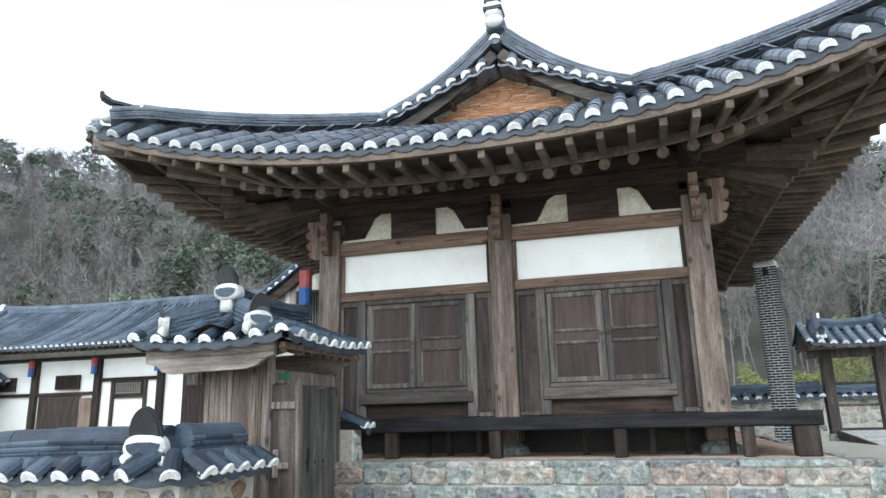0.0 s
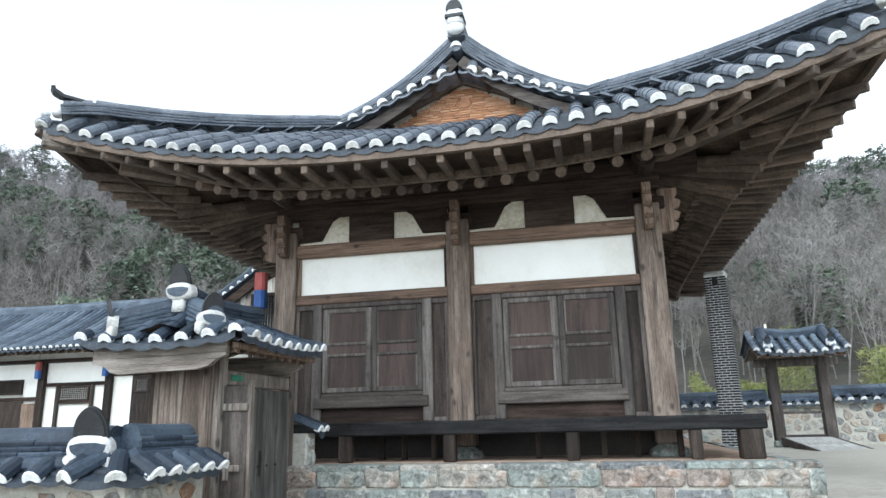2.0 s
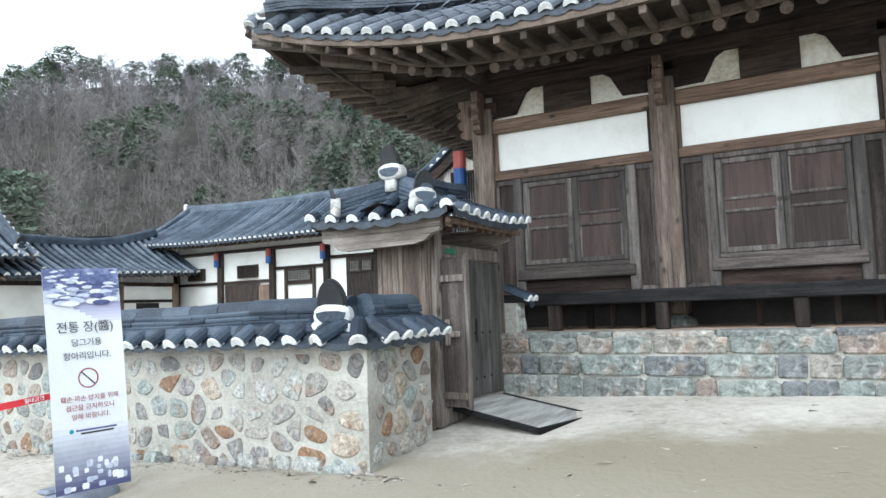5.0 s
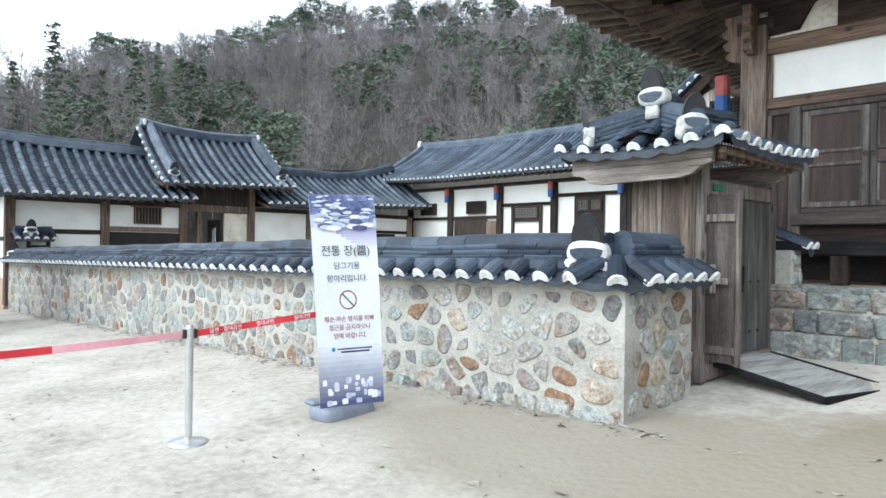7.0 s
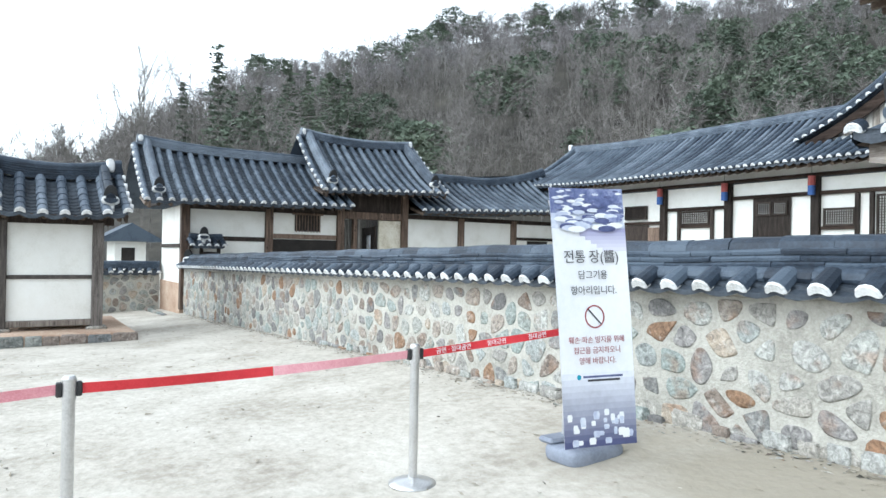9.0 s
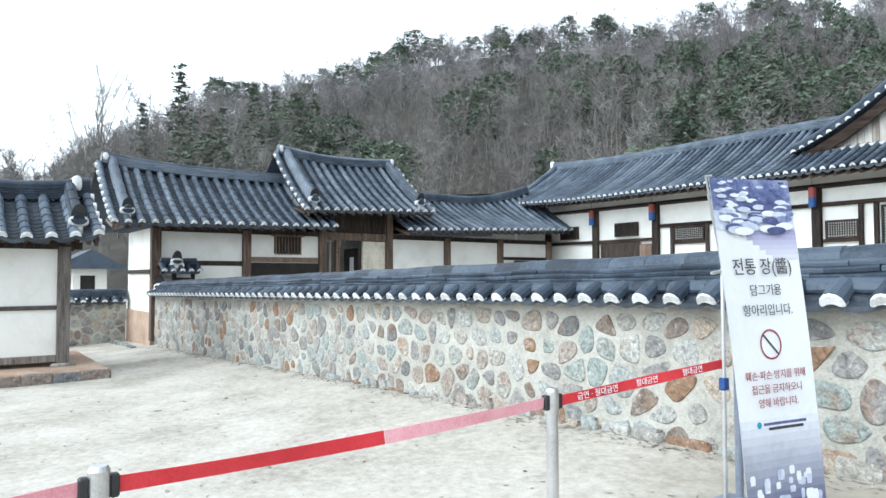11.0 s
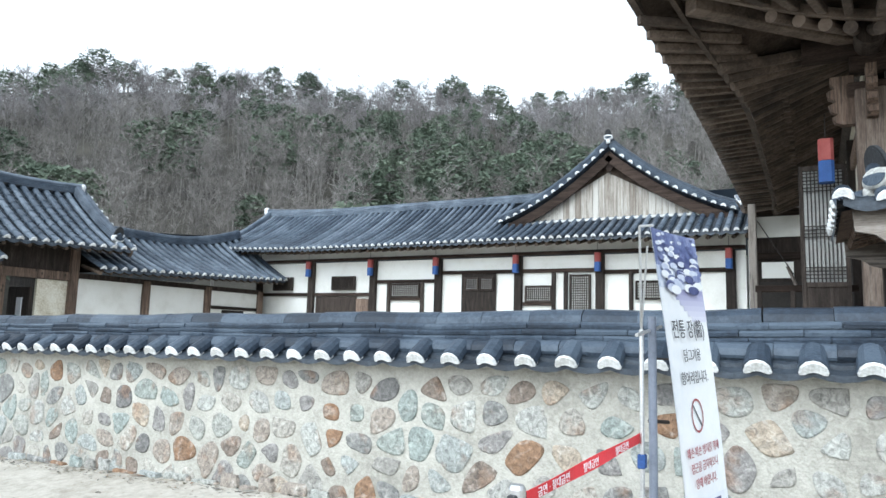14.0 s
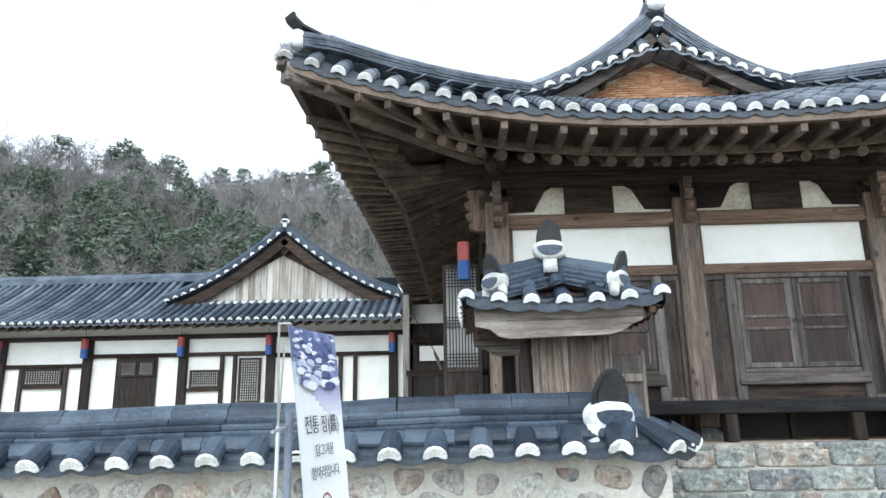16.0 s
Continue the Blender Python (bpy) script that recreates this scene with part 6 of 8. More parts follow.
def west_roof(y0, y1, ez0, ez1, rz, lift_l, lift_r, name, end_l=True, end_r=True):
    rx, ex = -22.55, -19.95

    def f(y, v):
        s = (y - y0) / (y1 - y0)
        e = lerp(ez0, ez1, s)
        r_ = rz + lift_l * max(0, 1 - 2 * s) ** 2 + lift_r * max(0, 2 * s - 1) ** 2
        return Vector((lerp(ex, rx, v), y, e + (r_ - e) * (0.75 * v + 0.25 * v * v)))

    def fb(y, v):
        p = f(y, v)
        return Vector((2 * rx - p.x, y, p.z))
    n = int((y1 - y0) / 0.345)
    ys = [lerp(y0 + 0.05, y1 - 0.05, i / n) for i in range(n + 1)]
    tiled(name, west, f, [(y, 0, 1) for y in ys], r=0.094, step=0.36, label="grey-blue tiled slope", skin=TILE_MID, sag=0.065)
    part("roof_back", G().add([fb(y0, 0), fb(y1, 0), fb(y1, 1), fb(y0, 1)], [(0, 1, 2, 3)]), TILE, west)
    ridge("ridge", [f(lerp(y0 + 0.1, y1 - 0.1, i / 12), 1) + Vector((0, 0, 0.02)) for i in range(13)], west, 0.28, 5, 0.05, 0.1, skin=TILE_MID)
    for y, on, sg in ((y0, end_l, -1), (y1, end_r, 1)):
        if not on:
            continue
        yy = y - sg * 0.42
        pth = [f(yy, t) + Vector((0, 0, 0.05)) for t in (0.12, 0.35, 0.6, 0.8, 1.0)]
        ridge("descending_ridge", pth, west, 0.26, 4, 0.05, 0.1, skin=TILE_MID)
        ornament(west, pth[0] + Vector((0.05, 0, 0.14)), 90, 1.1, feet=False)
        lump(west, f(yy, 1) + Vector((0.05, sg * 0.2, 0.22)), 0.09, 0.09, 0.14)
        for i in range(9):
            v = (i + 0.5) / 9
            p = f(y, v)
            t = (f(y, v + 0.01) - f(y, v - 0.01)).normalized()
            up = Vector((0, 1, 0)).cross(t)
            up = up if up.z > 0 else -up
            m = Matrix((t * -sg, Vector((0, -sg, 0)), up)).transposed().to_4x4()
            m.translation = p + Vector((0, sg * 0.06, 0.02))
            piece("end_cap", CAPS[0.08], m, west)
        part("verge_board", G().sweep([f(y - sg * 0.12, t / 6) + Vector((0, 0, -0.12)) for t in range(7)], [(-0.03, -0.12), (0.03, -0.12), (0.03, 0.08), (-0.03, 0.08)]), RAFTER, west)
    for i, y in enumerate(ys):
        s = (y - y0) / (y1 - y0)
        z = lerp(ez0, ez1, s)
        part("rafter_end", G().rod((-20.08, y, z - 0.12), (-20.95, y, z + 0.12), 0.055, 0.055, 8), RAFTER, west)
    part("soffit", G().add([(-20.0, y0, ez0 - 0.03), (-20.0, y1, ez1 - 0.03), (-21.0, y1, ez1 + 0.2), (-21.0, y0, ez0 + 0.2)], [(0, 1, 2, 3)]), SOFFIT, west)
    part("gable_end", G().add([(-20.9, y0 + 0.7, ez0), (-24.1, y0 + 0.7, ez0), (-22.5, y0 + 0.7, rz - 0.1)], [(0, 1, 2)]).add([(-20.9, y0 + 0.78, ez0), (-24.1, y0 + 0.78, ez0), (-22.5, y0 + 0.78, rz - 0.1)], [(0, 1, 2)]), WOOD_DARK, west)


west_roof(3.25, 9.85, 2.98, 3.12, 4.72, 0.2, 0.0, "roof_south_part", True, False)
west_roof(12.6, 20.6, 3.12, 3.42, 4.5, 0.0, 0.75, "roof_north_part", False, False)
west_roof(8.75, 13.65, 3.62, 3.8, 5.55, 0.22, 0.15, "roof_gateway", True, True)

# ---- a tiny roofed wicket where the courtyard wall meets the range ----
wicket = thing("wall_wicket", "tiny dark wicket under its own tiled roof beside the white range", "gate", (-20.5, 4.8, 0))
for y in (4.98, 5.5):
    part("post", G().box(-20.56, -20.46, y - 0.05, y + 0.05, -0.3, 1.62, 0.01), WOOD_DARK, wicket)
part("door_leaf", G().box(-20.53, -20.49, 5.03, 5.45, -0.2, 1.5, 0.005), WOOD_DARK, wicket)
part("lintel", G().box(-20.58, -20.44, 4.6, 5.6, 1.6, 1.7, 0.01), WOOD_DARK, wicket)
for sg in (1, -1):
    tiled("roof_slope", wicket, lambda y, v, sg=sg: Vector((lerp(-20.51 + sg * 0.42, -20.51, v), y, 1.68 + 0.2 * v)), [(4.62 + 0.24 * i, 0, 1) for i in range(5)], r=0.075, step=0.3)
ridge("ridge", [(-20.51, 4.6, 1.88), (-20.51, 5.1, 1.86), (-20.51, 5.6, 1.88)], wicket, 0.22, 3, 0.04, 0.08)
ornament(wicket, (-20.3, 5.0, 1.98), 90, 0.95)

# ---- small plastered hut ----
hut = thing("plastered_hut", "small white plastered hut with curved tiled roof", "hut", (-16, 0.7, -0.2))
HWf = to_world("y", -15.0)
for y in (-0.2, 1.55):
    part("post", slab(HWf, y - 0.11, y + 0.11, -0.1, 0.12, -0.12, 2.1, 0.012), WOOD_FRAME, hut)
    part("post", G().box(-17.1, -16.88, y - 0.11, y + 0.11, -0.12, 2.1, 0.012), WOOD_MID, hut)
    part("post_stone", slab(HWf, y - 0.2, y + 0.2, -0.18, 0.2, -0.2, -0.1, 0.03), ASHLAR, hut)
part("front_wall", slab(HWf, -0.09, 1.44, -0.01, 0.06, 0.03, 2.08), PLASTER, hut, "clean white plaster wall")
part("side_wall", G().box(-16.9, -15.1, -0.24, -0.16, 0.03, 2.08), PLASTER, hut)
part("side_wall", G().box(-16.9, -15.1, 1.51, 1.59, 0.03, 2.08), PLASTER, hut)
part("back_wall", G().box(-17.02, -16.95, -0.09, 1.44, 0.03, 2.08), PLASTER, hut)
part("mid_rail", slab(HWf, -0.09, 1.44, -0.05, 0.0, 0.9, 0.98, 0.008), WOOD_FRAME, hut)
part("sill_beam", slab(HWf, -0.09, 1.44, -0.06, 0.06, -0.08, 0.05, 0.008), WOOD_GREY, hut)
part("top_beam", slab(HWf, -0.5, 1.85, -0.09, 0.09, 2.04, 2.18, 0.01), WOOD_DARK, hut)
hx, hz0, hz1, hy0, hy1 = -16.0, 2.22, 3.1, -0.72, 2.1


def P_hut(sg):
    def f(y, v):
        s = (y - hy0) / (hy1 - hy0)
        e = hz0 + 0.1 * abs(2 * s - 1) ** 2
        r_ = hz1 + 0.13 * abs(2 * s - 1) ** 2
        return Vector((lerp(hx + sg * 1.6, hx, v), y, e + (r_ - e) * (0.7 * v + 0.3 * v * v)))
    return f


for sg in (1, -1):
    f = P_hut(sg)
    tiled("roof_slope", hut, f, [(lerp(hy0 + 0.05, hy1 - 0.05, i / 7), 0, 1) for i in range(8)], r=0.1, step=0.33, skin=TILE_MID, sag=0.065)
    for y, q in ((hy0 + 0.36, -1), (hy1 - 0.36, 1)):
        pth = [f(y, t) + Vector((0, 0, 0.06)) for t in (0.18, 0.4, 0.7, 1.0)]
        ridge("descending_ridge", pth, hut, 0.24, 4, 0.045, 0.1)
        ornament(hut, pth[0] + Vector((sg * 0.03, 0, 0.14)), 90 * sg, 1.0, feet=False)
        lump(hut, pth[-1] + Vector((0.1 * sg, q * 0.12, 0.2)), 0.1, 0.09, 0.16)
    for y, q in ((hy0, -1), (hy1, 1)):
        for i in range(5):
            v = (i + 0.5) / 5
            t = (f(y, v + 0.01) - f(y, v - 0.01)).normalized()
            up = Vector((0, 1, 0)).cross(t)
            up = up if up.z > 0 else -up
            m = Matrix((t * -q * sg, Vector((0, -q, 0)), up)).transposed().to_4x4()
            m.translation = f(y, v) + Vector((0, q * 0.05, 0.02))
            piece("end_cap", CAPS[0.1], m, hut)
        part("verge_board", G().sweep([f(y - q * 0.08, t / 6) + Vector((0, 0, -0.12)) for t in range(7)], [(-0.03, -0.1), (0.03, -0.1), (0.03, 0.07), (-0.03, 0.07)]), WOOD_DARK, hut)
    for i in range(8):
        y = lerp(-0.5, 1.9, i / 7)
        part("rafter_end", G().rod((hx + sg * 1.45, y, 2.16), (hx + sg * 0.8, y, 2.36), 0.05, 0.05, 8), RAFTER, hut)
    part("soffit", G().add([(hx + sg * 1.55, hy0, 2.2), (hx + sg * 1.55, hy1, 2.2), (hx + sg * 0.9, hy1, 2.34), (hx + sg * 0.9, hy0, 2.34)], [(0, 1, 2, 3)]), SOFFIT, hut)
for y in (-0.2, 1.55):
    part("gable_end", G().plate([(-1.05, 2.08), (1.05, 2.08), (0, 2.9)], Matrix.Translation((hx, y - 0.04, 0)), 0.08), PLASTER, hut)
ridge("hut_ridge", [(hx, lerp(hy0 - 0.05, hy1 + 0.05, i / 8), hz1 - 0.06 + 0.17 * abs(i / 4 - 1) ** 2) for i in range(9)], hut, 0.28, 6, 0.05, 0.1)
base = thing("hut_plinth", "low clay plinth edged with rough stones under the hut", "plinth", (-15.6, 0.7, -0.4), kind="structure")
part("plinth_top", G().box(-17.9, -14.05, -0.8, 2.2, -0.6, -0.16, 0.02), EARTH, base, "orange packed clay")
rng = random.Random(4)
course(base, (-14.05, -0.85, 0), (0, 1, 0), 3.1, ((-0.5, -0.15),), rng, ASHLAR, 0.25, 0.5, 90)


kerb = thing("stone_kerb", "low line of rough flat stones before the white range", "kerb", (-22.2, 3.95, -0.5), kind="structure")
course(kerb, (-23.8, 3.95, 0), (1, 0, 0), 3.2, ((yard(-22, 4) - 0.15, yard(-22, 4) + 0.09),), rng, ASHLAR, 0.3, 0.6, -4)


# ---- the outer wall to the west, seen beside the hut ----
def far_wall(name, label, p, q, base, top, seed, size=0.24, thick=0.4):
    """A straight rubble wall with tiled coping from p to q; base and top: heights at both ends. Its face is on the right hand of p to q."""
    p, q = Vector((*p, 0)), Vector((*q, 0))
    d = (q - p)
    ln = d.length
    t = d / ln
    s = Vector((t.y, -t.x, 0))
    w = thing(name, label, "wall", (p + q) / 2 + Vector((0, 0, base[0])), kind="structure")

    def W(a, o, z):
        return p + t * a + s * o + Vector((0, 0, z))

    def zt(a):
        return lerp(top[0], top[1], a / ln)

    def zb(a):
        return lerp(base[0], base[1], a / ln)
    pts = [W(a, o, z) for a, z0, z1 in ((0, base[0] - 0.4, top[0]), (ln, base[1] - 0.4, top[1])) for o in (0, -thick) for z in (z0, z1)]
    part("wall_core", G().add(pts, [(0, 1, 5, 4), (2, 6, 7, 3), (1, 3, 7, 5), (0, 2, 3, 1), (4, 5, 7, 6)]), MORTAR, w)
    rng = random.Random(seed)
    g = G()
    for cc, poly in cell_stones(ln, 1.2, size, rng):
        z0, z1 = zb(cc.x), zt(cc.x) - 0.04
        stone_geo(g, cc, poly, rng, 0.025, lambda a, o, c: W(a, -o, z0 + c * (z1 - z0) / 1.2))
    tagged(part("stones", g, STONE_FAR, w), kind="stuff")

    def Pf(a, v):
        return W(a, lerp(0.19, 0.01, v), zt(a) + 0.02 + 0.11 * v)

    def Pb(a, v):
        return W(a, lerp(-thick - 0.19, -thick - 0.01, v), zt(a) + 0.02 + 0.11 * v)
    n = int(ln / 0.3)
    tiled("coping_front", w, Pf, [(lerp(0.05, ln - 0.05, i / n), 0, 1) for i in range(n + 1)], r=0.08, step=0.33)
    tiled("coping_back", w, Pb, [(lerp(0.05, ln - 0.05, i / n), 0, 1) for i in range(0, n + 1)], r=0.081, step=0.33, caps=False)
    ridge("coping_ridge", [W(lerp(0, ln, i / 10), -thick / 2, zt(lerp(0, ln, i / 10)) + 0.15) for i in range(11)], w, 0.4, 4, 0.045, 0.105)
    return w


far_wall("wall_west", "low rubble wall with tiled coping at the yard's edge", (-24.0, -14.0), (-24.0, 4.4), (-0.75, -0.6), (0.72, 0.72), 31)
far_wall("wall_north_left", "low rubble wall with tiled coping behind the hall", (4.6, 20.0), (7.75, 20.0), (0.95, 0.98), (1.95, 2.0), 32)
wr = far_wall("wall_north_right", "low rubble wall with tiled coping beside the far gate", (9.35, 20.0), (24.0, 20.0), (0.98, 1.05), (2.05, 2.1), 33)
ornament(wr, (11.0, 19.95, 2.42), 0, 1.1)
part("corner_post", G().box(10.75, 10.85, 19.9, 20.0, 0.9, 2.05, 0.01), WOOD_GREY, wr)

# ---- far gate in the north wall ----
fg = thing("garden_gate", "small open timber gate with tiled roof in the wall", "gate", (8.55, 20.1, 1.0))
for x in (7.95, 9.2):
    part("gate_post", G().box(x - 0.13, x + 0.13, 19.95, 20.25, 0.9, 3.25, 0.015), WOOD_MID, fg)
    part("post_stone", G().box(x - 0.2, x + 0.2, 19.88, 20.3, 0.85, 1.08, 0.03), ASHLAR, fg)
part("gate_beam", G().box(7.5, 9.6, 20.0, 20.2, 3.0, 3.2, 0.015), WOOD_MID, fg)
part("gate_beam", G().box(7.5, 9.6, 19.4, 19.55, 3.2, 3.32, 0.01), WOOD, fg)
for z in (1.15, 1.75, 2.3):
    part("cross_bar", G().box(8.08, 9.07, 20.06, 20.14, z, z + 0.07, 0.008), WOOD_MID, fg)


def P_fg(sg):
    def f(x, v):
        s = (x - 7.42) / 2.24
        e = 3.28 + 0.1 * abs(2 * s - 1) ** 2
        return Vector((x, lerp(20.1 + sg * 0.95, 20.1, v), e + (0.5 + 0.05 * abs(2 * s - 1) ** 2) * (0.75 * v + 0.25 * v * v)))
    return f


for sg in (-1, 1):
    f = P_fg(sg)
    tiled("roof_slope", fg, f, [(7.45 + 0.272 * i, 0, 1) for i in range(9)], r=0.083, step=0.3, skin=TILE_MID, sag=0.055)
    for x, q in ((7.78, -1), (9.3, 1)):
        pth = [f(x, t) + Vector((0, 0, 0.05)) for t in (0.2, 0.5, 1.0)]
        ridge("descending_ridge", pth, fg, 0.22, 3, 0.045, 0.09)
        ornament(fg, pth[0] + Vector((0, sg * 0.03, 0.14)), 0 if sg < 0 else 180, 0.62)
    part("soffit", G().add([(7.47, 20.1 + sg * 0.9, 3.26), (9.62, 20.1 + sg * 0.9, 3.26), (9.62, 20.1, 3.56), (7.47, 20.1, 3.56)], [(0, 1, 2, 3)]), WOOD, fg)
    for i in range(9):
        x = 7.5 + 0.26 * i
        part("rafter_end", G().beam((x, 20.1 + sg * 0.9, 3.22), (x, 20.1, 3.55), 0.06, 0.07, 0.006), RAFTER, fg)
ridge("gate_ridge", [(lerp(7.62, 9.46, i / 6), 20.1, 3.74 + 0.12 * abs(i / 3 - 1) ** 2) for i in range(7)], fg, 0.26, 4, 0.045, 0.1)
for x in (7.78, 9.3):
    part("lime_end", G().ball((x, 19.98, 3.86), 0.12, 0.8, 0.8, 1.1), LIME, fg, smooth=True)
fr = thing("gate_ramp", "pale boarded ramp below the far gate", "ramp", (8.8, 19.2, 0.95))
m = Matrix.Translation((8.55, 19.9, 1.16)) @ Euler((radians(7), 0, radians(8))).to_matrix().to_4x4()
for i in range(13):
    part("ramp_board", G().box(-0.62, 0.62, -0.16 * (i + 1) + 0.008, -0.16 * i, -0.03, 0, 0.005, m), RAMP_WOOD, fr)
for x in (-0.62, 0.62):
    part("ramp_edge", G().box(x - 0.03, x + 0.03, -2.08, 0, -0.16, 0.01, 0.006, m), WOOD_MID, fr)
far_wall("wall_beyond_gate", "another tiled rubble wall beyond the far gate", (5.0, 27.0), (16.0, 27.0), (1.1, 1.2), (2.05, 2.1), 37, 0.3)

# ---- brick chimney ----
chim = thing("brick_chimney", "tall slim black brick chimney with white joints and cap", "chimney", (5.8, 14.0, 0.9))
mm = Matrix.Translation((5.8, 14.0, 0)) @ Euler((0, 0, radians(-16))).to_matrix().to_4x4()
part("joint_core", G().box(-0.194, 0.194, -0.194, 0.194, 0.6, 4.42, 0.0, mm), LIME, chim, "pale mortar joints")
course_v, course_f = [], []
for c in range(77):
    z = 0.64 + 0.0488 * c
    for k in range(4):
        rot = Euler((0, 0, k * math.pi / 2)).to_matrix().to_4x4()
        for x0, x1 in ((-0.2, -0.13), (-0.118, 0.012), (0.024, 0.154), (0.166, 0.2)) if c % 2 else ((-0.2, -0.065), (-0.053, 0.077), (0.089, 0.2)):
            b_ = G().box(x0, x1, -0.2, -0.15, z, z + 0.035, 0.0, mm @ rot)
            o = len(course_v)
            course_v += b_.v
            course_f += [tuple(i + o for i in q) for q in b_.f]
tagged(part("bricks", G().add(course_v, course_f), TILE_DARK, chim, "black bricks in courses"), kind="stuff")
part("cap", G().box(-0.21, 0.21, -0.21, 0.21, 4.4, 4.5, 0.04, mm), LIME_OLD, chim)
part("smoke_hole", G().box(-0.05, 0.05, -0.206, -0.15, 4.22, 4.35, 0.01, mm), SHADOW_IN, chim)

# ---- beside the hall's west flank: lantern, raised lattice, clutter ----
lantern("hanging cloth lantern, faded red above and blue below", (-1.47, 9.05, 3.7), 0.78)
lat = thing("lattice_door", "black lattice door standing open against the hall", "door", (-1.5, 9.35, 1.3))
part("door_frame", G().box(-1.78, -1.73, 9.32, 9.38, 1.5, 3.72, 0.006).box(-1.3, -1.25, 9.32, 9.38, 1.5, 3.72, 0.006).box(-1.73, -1.3, 9.32, 9.38, 3.66, 3.72).box(-1.73, -1.3, 9.32, 9.38, 2.2, 2.26).box(-1.73, -1.3, 9.32, 9.38, 1.5, 1.58), WOOD_DARK, lat)
part("door_panel", G().box(-1.73, -1.3, 9.34, 9.36, 1.58, 2.2), WOOD_DARK, lat)
part("pane", G().box(-1.73, -1.3, 9.366, 9.372, 2.26, 3.66), PAPER, lat, "pale paper behind the lattice")
for i in range(9):
    x = -1.73 + 0.43 * (i + 1) / 10
    part("bar", G().box(x - 0.008, x + 0.008, 9.335, 9.36, 2.26, 3.66), IRON, lat)
for z in [3.62 - 0.045 * i for i in range(6)] + [2.95 - 0.045 * i for i in range(4)] + [2.3 + 0.045 * i for i in range(4)]:
    part("bar", G().box(-1.73, -1.3, 9.332, 9.345, z, z + 0.012), IRON, lat)
deck = thing("side_veranda", "dark side veranda with rails along the hall's flank", "veranda", (-1.9, 12, 1.3))
part("rail", G().box(-2.35, -1.15, 9.9, 9.98, 2.18, 2.27, 0.008), WOOD_DARK_X, deck)
part("deck_edge", G().box(-2.4, -1.15, 9.85, 10.0, 1.5, 1.7, 0.01), WOOD_DARK_X, deck)
for x in (-2.3, -1.9, -1.5):
    part("baluster", G().box(x - 0.03, x + 0.03, 9.9, 9.96, 1.25, 2.2, 0.006), WOOD_DARK, deck)
part("deck", G().box(-2.4, -1.15, 10.0, 18.0, 1.62, 1.7), WOOD_DARK, deck)
part("deck_leg", G().box(-2.38, -2.22, 9.86, 10.0, 1.0, 1.52, 0.01), WOOD_DARK, deck)
post = thing("prop_post", "slim grey wooden prop post standing by the hall", "post", (-2.42, 10.8, 0.9))
part("shaft", G().box(-2.48, -2.37, 10.75, 10.86, 0.7, 3.55, 0.01), WOOD_GREY, post)
part("stay_wire", G().rod((-2.36, 10.8, 3.3), (-1.9, 10.9, 2.5), 0.008, 0.008, 6), IRON, post)
part("stay_handle", G().rod((-1.98, 10.88, 2.62), (-1.86, 10.92, 2.3), 0.022, 0.022, 8), WOOD_GREY, post)

# ---- barrier posts and belts ----
def stanchion(x, y, label):
    z = yard(x, y)
    t = thing("barrier_post", label, "barrier post", (x, y, z), "barrier posts")
    prof = [(0.165, 0.0), (0.165, 0.012), (0.12, 0.03), (0.04, 0.042), (0.03, 0.05)]
    g = G()
    n = 24
    pts = [(x + r * math.cos(2 * math.pi * i / n), y + r * math.sin(2 * math.pi * i / n), z + h) for r, h in prof for i in range(n)]
    g.add(pts, [(k * n + i, k * n + (i + 1) % n, (k + 1) * n + (i + 1) % n, (k + 1) * n + i) for k in range(len(prof) - 1) for i in range(n)] + [tuple(range(n))[::-1], tuple((len(prof) - 1) * n + i for i in range(n))])
    part("foot_plate", g, STEEL, t, smooth=True)
    part("tube", G().rod((x, y, z + 0.04), (x, y, z + 0.82), 0.03, 0.03, 18), STEEL, t, "brushed steel tube")
    part("head", G().rod((x, y, z + 0.82), (x, y, z + 0.93), 0.034, 0.034, 18), STEEL, t)
    part("head_cap", G().rod((x, y, z + 0.93), (x, y, z + 0.945), 0.034, 0.026, 18), STEEL, t)
    for sg in (-1, 1):
        part("belt_clip", G().box(x - 0.018, x + 0.018, y + sg * 0.045 - 0.015, y + sg * 0.045 + 0.015, z + 0.84, z + 0.915, 0.006), BLACK, t)
    return Vector((x, y, z + 0.878))


H1 = stanchion(-2.67, 2.24, "steel barrier post with a red retractable belt")
H2 = stanchion(-2.61, 0.18, "steel barrier post with red belts on both sides")
H3 = stanchion(-2.35, -2.1, "steel barrier post with a faded belt end")


def belt(a, b, s0, s1, mat_, sag=0.016):
    g = G()
    pts, fs = [], []
    n = 14
    for i in range(n + 1):
        s = lerp(s0, s1, i / n)
        p = a.lerp(b, s) - Vector((0, 0, sag * 4 * s * (1 - s)))
        tw = 0.006 * math.sin(s * 9)
        pts += [p + Vector((tw, 0, 0.027)), p + Vector((tw + 0.0025, 0, 0.027)), p + Vector((0.0025 - tw, 0, -0.027)), p + Vector((-tw, 0, -0.027))]
    for i in range(n):
        for k in range(4):
            fs.append((4 * i + k, 4 * i + (k + 1) % 4, 4 * i + 4 + (k + 1) % 4, 4 * i + 4 + k))
    return g.add(pts, fs)


